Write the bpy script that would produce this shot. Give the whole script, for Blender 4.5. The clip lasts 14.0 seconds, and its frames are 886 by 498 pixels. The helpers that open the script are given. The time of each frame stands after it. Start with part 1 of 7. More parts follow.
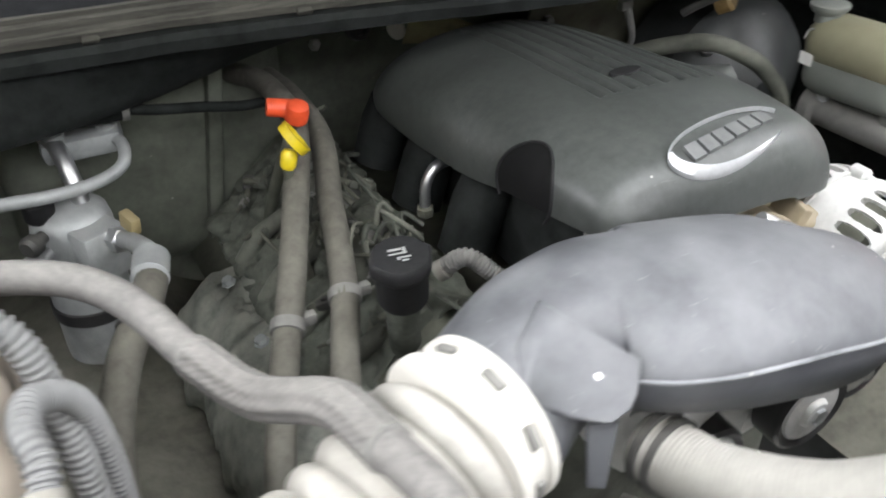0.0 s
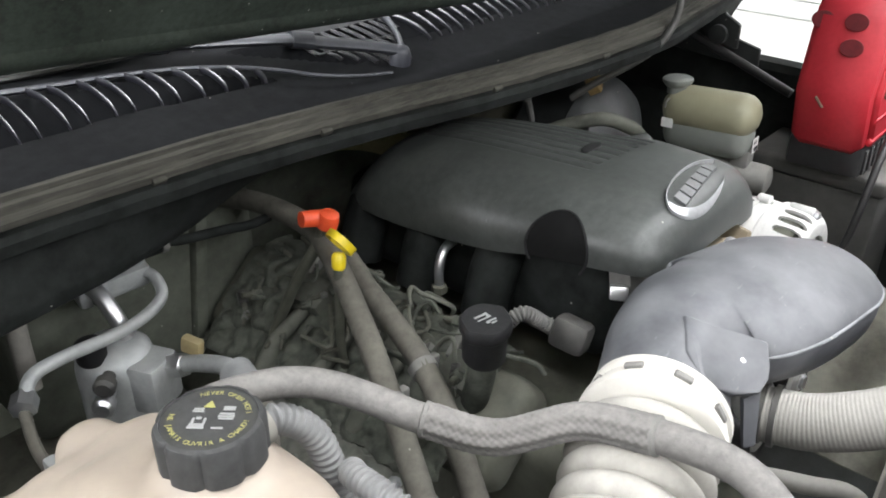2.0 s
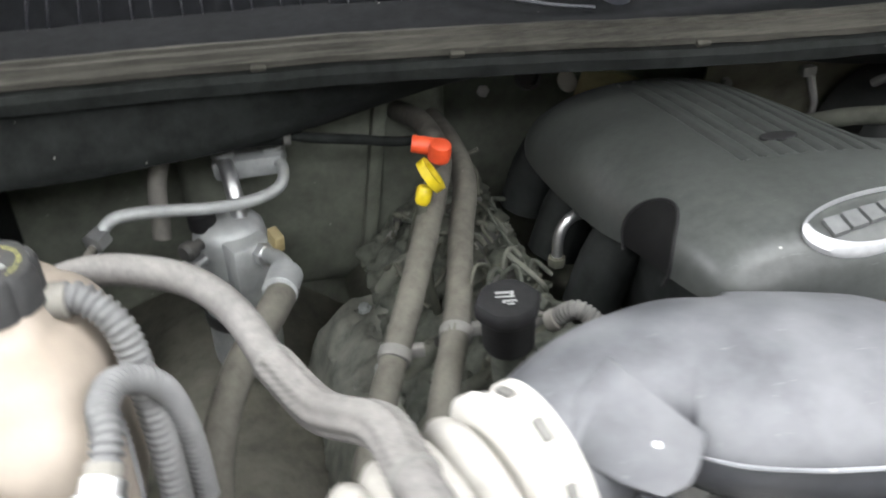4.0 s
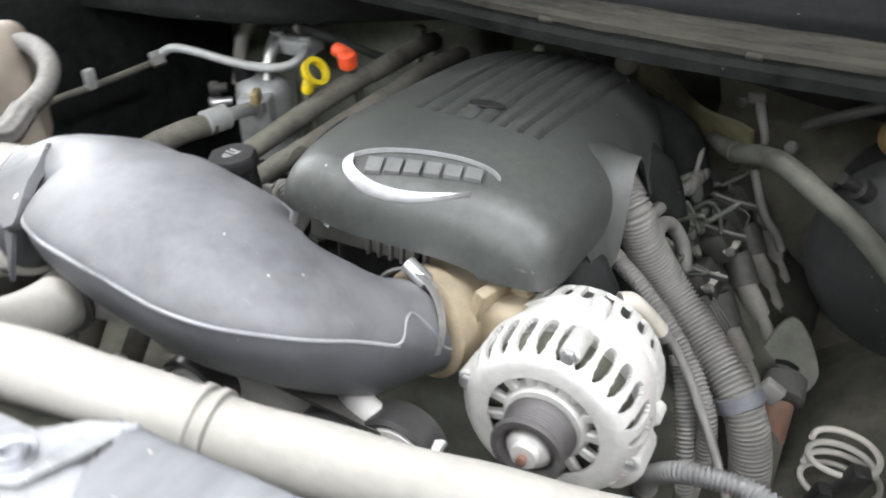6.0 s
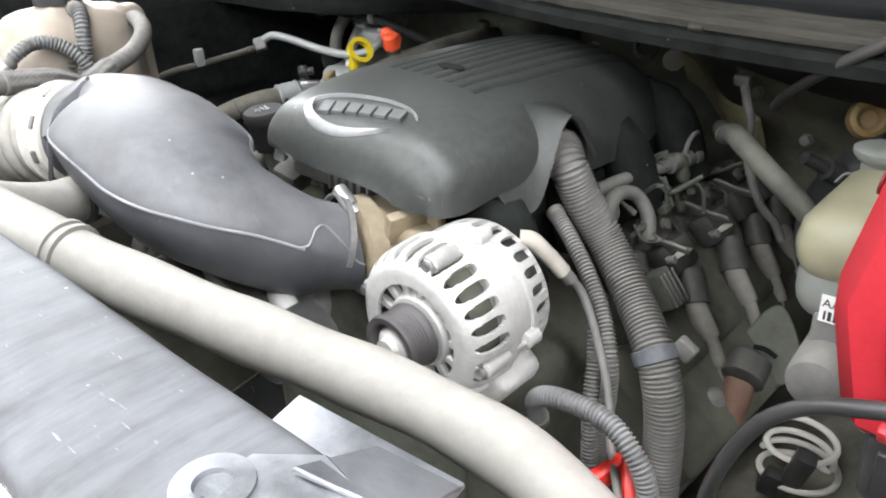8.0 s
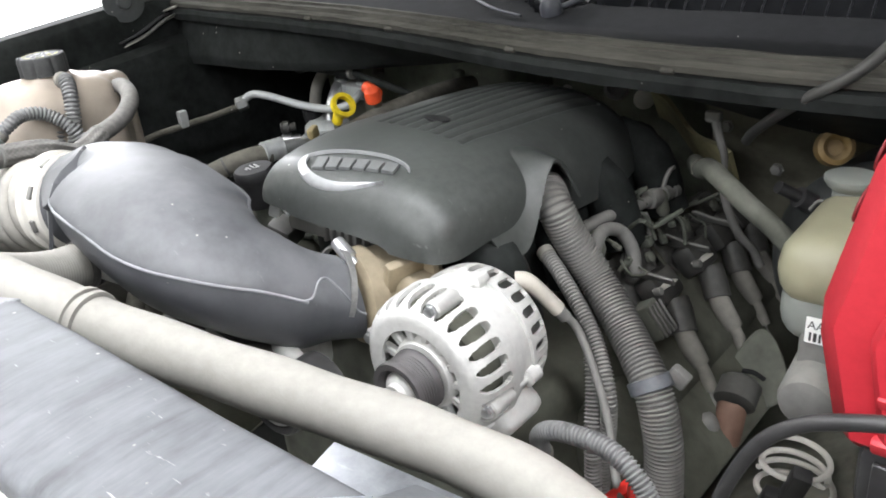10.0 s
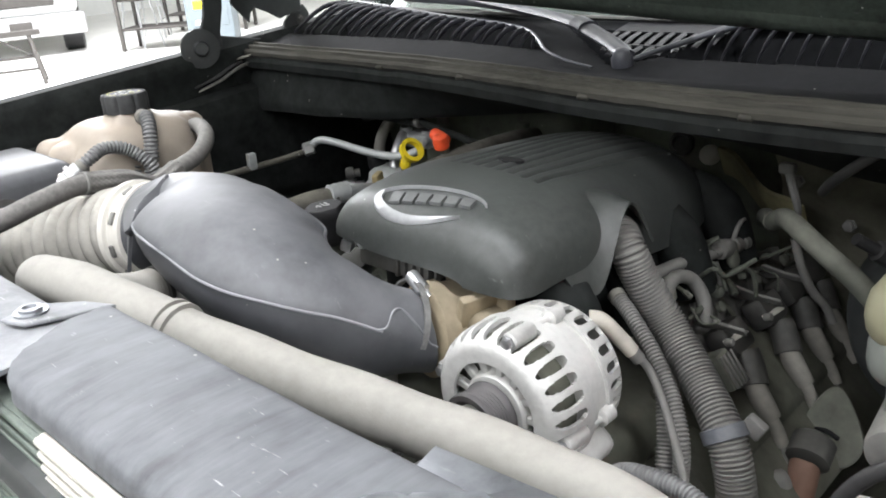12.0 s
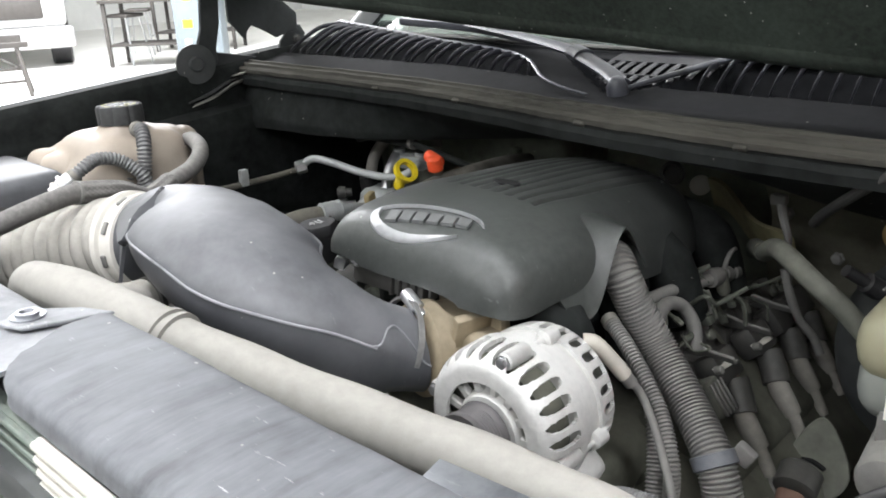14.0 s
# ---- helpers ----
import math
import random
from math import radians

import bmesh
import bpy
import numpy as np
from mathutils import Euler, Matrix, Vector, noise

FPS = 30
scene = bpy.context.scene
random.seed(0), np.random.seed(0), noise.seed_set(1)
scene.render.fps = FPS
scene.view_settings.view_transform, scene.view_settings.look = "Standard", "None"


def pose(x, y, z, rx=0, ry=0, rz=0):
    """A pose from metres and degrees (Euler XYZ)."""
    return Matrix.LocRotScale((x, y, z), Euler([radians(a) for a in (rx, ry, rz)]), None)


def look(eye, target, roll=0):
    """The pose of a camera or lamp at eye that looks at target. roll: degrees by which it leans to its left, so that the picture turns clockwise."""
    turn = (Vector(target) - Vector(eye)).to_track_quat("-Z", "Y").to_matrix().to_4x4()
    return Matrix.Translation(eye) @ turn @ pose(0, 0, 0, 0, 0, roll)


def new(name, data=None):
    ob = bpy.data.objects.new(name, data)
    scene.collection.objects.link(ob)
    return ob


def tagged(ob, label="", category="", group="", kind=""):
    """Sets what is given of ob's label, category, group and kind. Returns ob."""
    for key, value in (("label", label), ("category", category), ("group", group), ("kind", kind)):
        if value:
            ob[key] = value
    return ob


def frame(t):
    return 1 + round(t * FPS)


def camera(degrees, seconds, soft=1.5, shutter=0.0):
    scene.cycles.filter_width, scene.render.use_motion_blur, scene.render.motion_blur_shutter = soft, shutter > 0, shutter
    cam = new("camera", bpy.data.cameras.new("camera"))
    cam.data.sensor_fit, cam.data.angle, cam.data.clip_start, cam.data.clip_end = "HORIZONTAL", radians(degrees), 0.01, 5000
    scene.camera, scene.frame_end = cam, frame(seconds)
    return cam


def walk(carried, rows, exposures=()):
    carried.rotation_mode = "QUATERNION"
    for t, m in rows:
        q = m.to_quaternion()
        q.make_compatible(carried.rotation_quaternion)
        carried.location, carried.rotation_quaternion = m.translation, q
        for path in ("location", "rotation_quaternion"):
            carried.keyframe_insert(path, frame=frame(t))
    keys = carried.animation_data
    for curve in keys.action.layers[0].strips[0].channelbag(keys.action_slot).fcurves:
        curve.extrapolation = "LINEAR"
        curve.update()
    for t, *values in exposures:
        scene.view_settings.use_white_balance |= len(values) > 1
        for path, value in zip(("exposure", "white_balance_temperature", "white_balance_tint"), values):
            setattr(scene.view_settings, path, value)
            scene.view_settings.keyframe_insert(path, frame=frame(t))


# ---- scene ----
cam = camera(55.4, 14.0, 1.8, 0.6)
PATH = [
    (0, (-0.502, -0.017, 1.462), (0.28, 1.42, 0.312), -0.1),
    (0.5, (-0.668, 0.017, 1.467), (0.401, 1.312, 0.38), 0.8),
    (1, (-0.762, 0.071, 1.503), (0.47, 1.242, 0.449), -1.0),
    (1.5, (-0.802, 0.088, 1.508), (0.511, 1.232, 0.524), -0.2),
    (2, (-0.814, 0.071, 1.519), (0.492, 1.237, 0.554), -0.0),
    (2.2, (-0.81, 0.064, 1.514), (0.49, 1.239, 0.55), 0.0),
    (4.3, (-0.337, -0.087, 1.445), (-0.141, 1.602, 0.392), -1.3),
    (4.5, (-0.266, -0.107, 1.443), (-0.176, 1.571, 0.358), -0.7),
    (5, (-0.022, -0.082, 1.444), (-0.331, 1.597, 0.403), -2.1),
    (5.5, (0.194, -0.099, 1.428), (-0.377, 1.51, 0.387), -2.0),
    (6, (0.348, -0.115, 1.442), (-0.467, 1.376, 0.387), -0.9),
    (6.5, (0.464, -0.031, 1.428), (-0.622, 1.321, 0.431), 1.7),
    (7, (0.563, -0.019, 1.402), (-0.673, 1.204, 0.414), -0.7),
    (7.2, (0.599, -0.026, 1.389), (-0.652, 1.163, 0.378), -2.4),
    (9.3, (0.65, -0.11, 1.408), (-0.575, 1.218, 0.549), -5.3),
    (9.5, (0.649, -0.104, 1.405), (-0.586, 1.217, 0.551), -5.8),
    (10, (0.64, -0.101, 1.414), (-0.586, 1.215, 0.54), -6.1),
    (10.5, (0.635, -0.114, 1.413), (-0.644, 1.187, 0.594), -4.1),
    (10.7, (0.645, -0.133, 1.403), (-0.718, 1.083, 0.589), -6.2),
    (11, (0.637, -0.139, 1.409), (-0.674, 1.148, 0.618), -5.1),
    (11.5, (0.627, -0.153, 1.4), (-0.691, 1.183, 0.709), -5.4),
    (12, (0.622, -0.137, 1.39), (-0.705, 1.173, 0.667), -4.8),
    (12.5, (0.622, -0.148, 1.388), (-0.684, 1.199, 0.695), -3.2),
    (13, (0.622, -0.158, 1.391), (-0.719, 1.163, 0.714), -3.8),
    (13.5, (0.618, -0.154, 1.384), (-0.693, 1.202, 0.719), -2.8),
    (14, (0.614, -0.15, 1.385), (-0.694, 1.208, 0.717), -2.6),
]
walk(cam, [(t, look(eye, goal, lean)) for t, eye, goal, lean in PATH], exposures=((0, 0.13), (2, -0.02), (4.5, 0.3), (5, 0.18), (5.5, 0.38), (6.5, 0.27), (7, 0.38), (9.5, 0.14), (10.5, 0.16), (11, -0.11), (12, -0.18), (14, -0.18)))

# ---- light ----
world = bpy.data.worlds.new("shop_air")
scene.world = world
world.use_nodes = True
world.node_tree.nodes["Background"].inputs[0].default_value = (0.9, 1.0, 0.97, 1)
world.node_tree.nodes["Background"].inputs[1].default_value = 0.12


def area_lamp(x, y, z, sx, sy, power, colour=(0.99, 1.0, 1.05), aim=None):
    data = bpy.data.lights.new("area_lamp", "AREA")
    data.shape, data.size, data.size_y, data.energy, data.color = "RECTANGLE", sx, sy, power, colour
    ob = new("area_lamp", data)
    ob.matrix_world = look((x, y, z), aim or (x, y + 0.001, 0))
    return ob


area_lamp(0.3, -0.45, 3.5, 2.4, 0.3, 92)
area_lamp(-2.3, -0.9, 3.7, 0.3, 2.4, 64)
area_lamp(3.2, -0.9, 3.7, 0.3, 2.4, 175)
# unseen broad lamp added in front to lift the dark parts of the bay
area_lamp(0.0, -5.0, 4.4, 6.0, 2.0, 400)
area_lamp(-8.5, 4.0, 4.4, 5.0, 4.0, 2100)
# unseen lamp added behind the car for glints on the cowl blades
area_lamp(0.5, 4.4, 4.8, 5.0, 1.5, 185)

# ---- materials ----


def node(nt, kind, **sets):
    n = nt.nodes.new(kind)
    for k, v in sets.items():
        n.inputs[k.replace("_", " ")].default_value = v
    return n


def material(name, base, rough=0.6, metal=0.0, dust=0.0, dust_colour=(0.33, 0.32, 0.28), grain=60.0, vary=0.25, bump=0.15, spec=0.5, blotch=7.0, scratch=0.0, specks=0.0, even=0.45, streak=None, under=0.3):
    """A worn surface: base colour varied at two scales, dust that lies on what faces up, fine relief."""
    m = bpy.data.materials.new(name)
    m.use_nodes = True
    nt = m.node_tree
    b = nt.nodes["Principled BSDF"]
    L = nt.links.new
    tex = nt.nodes.new("ShaderNodeTexCoord")
    big = node(nt, "ShaderNodeTexNoise", Scale=blotch, Detail=5.0, Roughness=0.6)
    fine = node(nt, "ShaderNodeTexNoise", Scale=grain, Detail=6.0, Roughness=0.65)
    L(tex.outputs["Object"], big.inputs["Vector"])
    if streak:
        st = nt.nodes.new("ShaderNodeMapping")
        st.inputs["Scale"].default_value = streak
        st.inputs["Rotation"].default_value = (0, 0, -0.06)
        L(tex.outputs["Object"], st.inputs["Vector"])
        L(st.outputs[0], fine.inputs["Vector"])
    else:
        L(tex.outputs["Object"], fine.inputs["Vector"])
    add = nt.nodes.new("ShaderNodeMath")
    add.operation = "ADD"
    L(big.outputs["Fac"], add.inputs[0])
    L(fine.outputs["Fac"], add.inputs[1])
    ramp = nt.nodes.new("ShaderNodeMapRange")
    ramp.inputs["From Min"].default_value, ramp.inputs["From Max"].default_value = 0.65, 1.35
    ramp.inputs["To Min"].default_value, ramp.inputs["To Max"].default_value = 1 - vary, 1 + vary
    L(add.outputs[0], ramp.inputs["Value"])
    mul = nt.nodes.new("ShaderNodeMix")
    mul.data_type, mul.blend_type = "RGBA", "MULTIPLY"
    mul.inputs["Factor"].default_value = 1
    mul.inputs["A"].default_value = (*base, 1)
    L(ramp.outputs[0], mul.inputs["B"])
    out = mul.outputs["Result"]
    rsock = None
    if dust > 0:
        geo = nt.nodes.new("ShaderNodeNewGeometry")
        sep = nt.nodes.new("ShaderNodeSeparateXYZ")
        L(geo.outputs["Normal"], sep.inputs[0])
        up = nt.nodes.new("ShaderNodeMapRange")
        up.inputs["From Min"].default_value, up.inputs["From Max"].default_value = -0.5, 0.9
        up.inputs["To Min"].default_value, up.inputs["To Max"].default_value = under * dust, dust
        L(sep.outputs["Z"], up.inputs["Value"])
        pat = nt.nodes.new("ShaderNodeMapRange")
        pat.inputs["From Min"].default_value, pat.inputs["From Max"].default_value = 0.7, 1.25
        pat.inputs["To Min"].default_value, pat.inputs["To Max"].default_value = even, 1.15
        L(add.outputs[0], pat.inputs["Value"])
        f = nt.nodes.new("ShaderNodeMath")
        f.operation, f.use_clamp = "MULTIPLY", True
        L(up.outputs[0], f.inputs[0])
        L(pat.outputs[0], f.inputs[1])
        mix = nt.nodes.new("ShaderNodeMix")
        mix.data_type = "RGBA"
        L(f.outputs[0], mix.inputs["Factor"])
        L(out, mix.inputs["A"])
        mix.inputs["B"].default_value = (*dust_colour, 1)
        out = mix.outputs["Result"]
        rr = nt.nodes.new("ShaderNodeMapRange")
        rr.inputs["To Min"].default_value, rr.inputs["To Max"].default_value = rough, min(0.95, rough + 0.4)
        L(f.outputs[0], rr.inputs["Value"])
        rsock = rr.outputs[0]
    if scratch > 0:
        wav = node(nt, "ShaderNodeTexNoise", Scale=26.0, Detail=3.0, Roughness=0.8)
        mp = nt.nodes.new("ShaderNodeMapping")
        mp.inputs["Scale"].default_value = (1.0, 7.0, 3.0)
        mp.inputs["Rotation"].default_value = (0.2, 0.1, 0.9)
        L(tex.outputs["Object"], mp.inputs["Vector"])
        L(mp.outputs[0], wav.inputs["Vector"])
        cr = nt.nodes.new("ShaderNodeMapRange")
        cr.inputs["From Min"].default_value, cr.inputs["From Max"].default_value = 0.66, 0.74
        cr.inputs["To Max"].default_value = scratch
        L(wav.outputs["Fac"], cr.inputs["Value"])
        mix = nt.nodes.new("ShaderNodeMix")
        mix.data_type = "RGBA"
        L(cr.outputs[0], mix.inputs["Factor"])
        L(out, mix.inputs["A"])
        mix.inputs["B"].default_value = (0.55, 0.56, 0.55, 1)
        out = mix.outputs["Result"]
    if specks > 0:
        vor = node(nt, "ShaderNodeTexVoronoi", Scale=70.0)
        L(tex.outputs["Object"], vor.inputs["Vector"])
        near = nt.nodes.new("ShaderNodeMapRange")
        near.inputs["From Min"].default_value, near.inputs["From Max"].default_value = 0.1, 0.04
        L(vor.outputs["Distance"], near.inputs["Value"])
        sep2 = nt.nodes.new("ShaderNodeSeparateColor")
        L(vor.outputs["Color"], sep2.inputs[0])
        few = nt.nodes.new("ShaderNodeMath")
        few.operation = "LESS_THAN"
        few.inputs[1].default_value = specks
        L(sep2.outputs[0], few.inputs[0])
        both = nt.nodes.new("ShaderNodeMath")
        both.operation = "MULTIPLY"
        L(near.outputs[0], both.inputs[0])
        L(few.outputs[0], both.inputs[1])
        mix = nt.nodes.new("ShaderNodeMix")
        mix.data_type = "RGBA"
        L(both.outputs[0], mix.inputs["Factor"])
        L(out, mix.inputs["A"])
        mix.inputs["B"].default_value = (0.42, 0.42, 0.38, 1)
        out = mix.outputs["Result"]
    L(out, b.inputs["Base Color"])
    b.inputs["Metallic"].default_value = metal
    b.inputs["Roughness"].default_value = rough
    if rsock:
        L(rsock, b.inputs["Roughness"])
    b.inputs["Specular IOR Level"].default_value = spec
    if bump > 0:
        bp = nt.nodes.new("ShaderNodeBump")
        bp.inputs["Strength"].default_value = bump
        bp.inputs["Distance"].default_value = 0.002
        L(fine.outputs["Fac"], bp.inputs["Height"])
        L(bp.outputs[0], b.inputs["Normal"])
    return m


DUST = (0.36, 0.345, 0.30)
M_COVER = material("dusty_charcoal_plastic", (0.034, 0.037, 0.035), 0.36, dust=0.26, dust_colour=(0.15, 0.161, 0.15), grain=90, vary=0.25, blotch=9, scratch=0.1, specks=0.04, bump=0.08, even=0.3)
M_DUCT = material("grey_dusty_plastic", (0.055, 0.058, 0.065), 0.42, dust=0.48, dust_colour=(0.255, 0.258, 0.264), grain=14, vary=0.25, blotch=7, scratch=0.15, specks=0.05, bump=0.04, even=0.35, under=0.05)
M_BLACK = material("black_plastic", (0.022, 0.022, 0.024), 0.34, dust=0.06, dust_colour=DUST, grain=80)
M_BLACKDUST = material("dusty_black_plastic", (0.02, 0.021, 0.022), 0.5, dust=0.2, dust_colour=DUST, grain=50)
M_COWL = material("matt_black_cowl_plastic", (0.0105, 0.0112, 0.0126), 0.85, dust=0.06, dust_colour=(0.06, 0.06, 0.056), grain=60, vary=0.4, spec=0.09, specks=0.05)
# darker copy of the body black; also stands for shade inside the bay
M_SHADE = material("dull_black_paint_and_shade", (0.013, 0.0148, 0.0146), 0.7, dust=0.1, dust_colour=(0.065, 0.067, 0.056), grain=40, vary=0.7, specks=0.05, spec=0.1, blotch=14)
M_SLAT = material("shiny_black_blade_plastic", (0.018, 0.018, 0.024), 0.3, grain=80, vary=0.2, spec=0.95, bump=0.03)
M_BLADE = material("satin_black_vent_plastic", (0.017, 0.017, 0.02), 0.4, dust=0.05, dust_colour=(0.08, 0.08, 0.075), grain=80, vary=0.3, spec=0.4)
M_ARM = material("satin_black_arm_paint", (0.045, 0.048, 0.06), 0.36, dust=0.06, dust_colour=DUST, grain=90, vary=0.25, spec=0.5)
M_BAND = material("worn_clamp_steel", (0.3, 0.3, 0.3), 0.4, 0.7, dust=0.35, dust_colour=(0.3, 0.29, 0.26), grain=140, vary=0.4)
M_RUBBER = material("dusty_grey_rubber", (0.05, 0.049, 0.045), 0.75, dust=0.8, dust_colour=(0.35, 0.335, 0.295), grain=90, vary=0.12, blotch=16, even=0.75)
M_HOSE = material("dust_coated_hose", (0.1, 0.097, 0.09), 0.8, dust=0.85, dust_colour=(0.35, 0.338, 0.308), grain=110, vary=0.08, blotch=14, even=0.85)
M_CORR = material("dark_ribbed_conduit_plastic", (0.1, 0.102, 0.104), 0.45, dust=0.5, dust_colour=(0.33, 0.33, 0.32), grain=60, vary=0.2, even=0.6, under=0.1)
M_BELLOWS = material("pale_dusty_bellows", (0.13, 0.127, 0.115), 0.55, dust=0.78, dust_colour=(0.5, 0.48, 0.43), grain=60, vary=0.2, even=0.6)
M_CUFF = material("chalky_white_cuff", (0.62, 0.6, 0.55), 0.7, dust=0.4, dust_colour=(0.5, 0.48, 0.42), grain=50, vary=0.15)
M_SEAL = material("weathered_rubber_seal", (0.042, 0.041, 0.036), 0.85, dust=0.5, dust_colour=(0.12, 0.116, 0.097), grain=300, vary=0.55, blotch=9, bump=0.5, spec=0.15, even=0.2, streak=(0.03, 1.0, 1.0))
M_BODY = material("black_painted_steel", (0.032, 0.036, 0.037), 0.45, dust=0.12, dust_colour=(0.2, 0.2, 0.18), grain=40, vary=0.4, specks=0.12)
M_FIREWALL = material("grimy_olive_firewall", (0.118, 0.13, 0.103), 0.8, dust=0.3, dust_colour=(0.15, 0.145, 0.115), grain=25, vary=0.6, specks=0.1)
M_HOOD = material("dusty_hood_underside", (0.027, 0.036, 0.03), 0.6, dust=0.3, dust_colour=(0.13, 0.14, 0.105), grain=120, vary=0.8, scratch=0.06, specks=0.5, spec=0.3)
M_ALU = material("cast_aluminium", (0.58, 0.58, 0.56), 0.55, 0.5, dust=0.6, dust_colour=(0.6, 0.595, 0.57), grain=120, vary=0.22, blotch=16, bump=0.45)
M_STEEL = material("bright_steel", (0.62, 0.63, 0.64), 0.3, 0.9, dust=0.12, dust_colour=DUST, grain=80, vary=0.2)
M_SILVER = material("dull_silver_aluminium", (0.42, 0.44, 0.44), 0.42, 0.3, dust=0.35, dust_colour=(0.24, 0.24, 0.22), grain=50, vary=0.35, blotch=18)
M_ENGINE = material("grimy_engine_metal", (0.075, 0.083, 0.067), 0.75, 0.1, dust=0.45, dust_colour=(0.25, 0.245, 0.205), grain=28, vary=0.5, bump=0.5)
M_DARKENG = material("oily_dark_metal", (0.06, 0.064, 0.05), 0.7, 0.05, dust=0.38, dust_colour=(0.2, 0.195, 0.15), grain=30, vary=0.5, bump=0.4)
M_LATCH = material("worn_bare_steel", (0.34, 0.355, 0.38), 0.32, 0.75, dust=0.35, dust_colour=(0.36, 0.37, 0.38), grain=34, vary=0.5, blotch=26, scratch=0.4, bump=0.5, even=0.1)
M_TAN = material("tan_throttle_casting", (0.24, 0.19, 0.115), 0.6, 0.2, dust=0.3, dust_colour=DUST, grain=40, vary=0.35)
M_ORANGE = material("orange_cap_plastic", (0.75, 0.08, 0.02), 0.45, dust=0.06, dust_colour=DUST)
M_YELLOW = material("yellow_handle_plastic", (0.72, 0.55, 0.01), 0.4, dust=0.06, dust_colour=DUST)
M_RED = material("red_moulded_plastic", (0.48, 0.016, 0.028), 0.45, dust=0.13, dust_colour=(0.45, 0.16, 0.18), grain=120, vary=0.14, even=0.4)
M_REDB = material("bright_red_plastic", (0.75, 0.03, 0.02), 0.4)
M_PALE = material("pale_scuffed_plastic", (0.17, 0.18, 0.19), 0.58, dust=0.5, dust_colour=(0.42, 0.42, 0.43), grain=24, vary=0.5, blotch=11, scratch=0.45, specks=0.16, even=0.15, spec=0.3)
M_TANK = material("cloudy_white_tank_plastic", (0.35, 0.31, 0.262), 0.42, dust=0.3, dust_colour=(0.33, 0.25, 0.18), grain=20, vary=0.25, blotch=9)
M_BRAKE = material("yellowed_tank_plastic", (0.3, 0.288, 0.195), 0.42, dust=0.15, dust_colour=(0.25, 0.235, 0.16), grain=20, vary=0.15)
M_BRAKE2 = material("milky_grey_tank_plastic", (0.2, 0.215, 0.2), 0.45, dust=0.15, dust_colour=(0.26, 0.25, 0.2), grain=20, vary=0.12)
M_WHITE = material("white_print", (0.8, 0.8, 0.78), 0.5, grain=90, vary=0.08, bump=0)
M_YPRINT = material("faded_yellow_print", (0.42, 0.4, 0.1), 0.5, dust=0.3, dust_colour=(0.2, 0.2, 0.18), grain=300, vary=0.3, bump=0)
M_PRINT = material("faded_white_print", (0.36, 0.37, 0.36), 0.5, dust=0.3, dust_colour=(0.2, 0.2, 0.19), grain=300, vary=0.3, bump=0)
M_TANKCAP = material("dusty_black_cap_plastic", (0.03, 0.031, 0.032), 0.55, dust=0.22, dust_colour=(0.15, 0.15, 0.14), grain=120, spec=0.3)
M_BRASS = material("brass_fitting", (0.45, 0.36, 0.17), 0.5, 0.5, dust=0.3, dust_colour=DUST)
M_WIRE = material("dusty_wire_loom", (0.11, 0.11, 0.105), 0.6, dust=0.5, dust_colour=(0.31, 0.302, 0.275), grain=60, vary=0.25, even=0.5, under=0.15)
M_SLEEVE = material("dusty_braided_sleeve", (0.07, 0.068, 0.066), 0.7, dust=0.62, dust_colour=(0.31, 0.297, 0.275), grain=160, vary=0.3, blotch=14, bump=0.4, even=0.5, under=0.15)
M_CAP = material("dull_black_cap_plastic", (0.016, 0.016, 0.017), 0.62, dust=0.05, dust_colour=(0.1, 0.1, 0.09), grain=120, spec=0.18)
M_PLUG = material("beige_connector_plastic", (0.48, 0.45, 0.39), 0.6, dust=0.3, dust_colour=DUST, grain=50)
M_OLIVE = material("stained_olive_metal", (0.24, 0.22, 0.115), 0.65, 0.1, dust=0.35, dust_colour=(0.22, 0.21, 0.15), grain=40, vary=0.5)
M_PULLEY = material("dusty_dark_steel", (0.07, 0.066, 0.068), 0.5, 0.3, dust=0.35, dust_colour=(0.17, 0.16, 0.155), grain=60, vary=0.15)
M_LINER = material("silty_dark_liner", (0.125, 0.125, 0.1), 0.85, dust=0.4, dust_colour=(0.25, 0.24, 0.195), grain=30, vary=0.6, blotch=12)
M_EMBOSS = material("embossed_charcoal_plastic", (0.1, 0.105, 0.105), 0.4, dust=0.2, dust_colour=(0.24, 0.24, 0.23), grain=90)
M_GRIME = material("greenish_caked_grime", (0.05, 0.057, 0.046), 0.85, dust=0.35, dust_colour=(0.18, 0.185, 0.15), grain=90, vary=0.7, blotch=30, bump=0.7)
M_HEATER = material("dust_stained_rubber", (0.05, 0.048, 0.041), 0.8, dust=0.65, dust_colour=(0.18, 0.17, 0.14), grain=70, vary=0.35, blotch=20, even=0.4, specks=0.05)
M_SHIELD = material("dirt_coated_heat_shield", (0.17, 0.18, 0.155), 0.6, 0.3, dust=0.5, dust_colour=(0.29, 0.285, 0.245), grain=45, vary=0.6, blotch=24, bump=0.4, even=0.1)
M_COPPER = material("rust_brown_plastic", (0.15, 0.075, 0.05), 0.65, dust=0.25, dust_colour=(0.2, 0.17, 0.14))
M_FINS = material("condenser_fins", (0.12, 0.16, 0.14), 0.6, 0.3, dust=0.3, dust_colour=DUST, grain=120)
M_CONCRETE = material("pale_sealed_concrete", (0.74, 0.735, 0.7), 0.35, grain=3, vary=0.1, blotch=0.6, bump=0.05)
M_WALL = material("white_painted_wall", (0.72, 0.73, 0.71), 0.7, grain=8, vary=0.06, blotch=0.7)
M_CEIL = material("white_ceiling_boards", (0.75, 0.75, 0.73), 0.8, grain=4, vary=0.1)
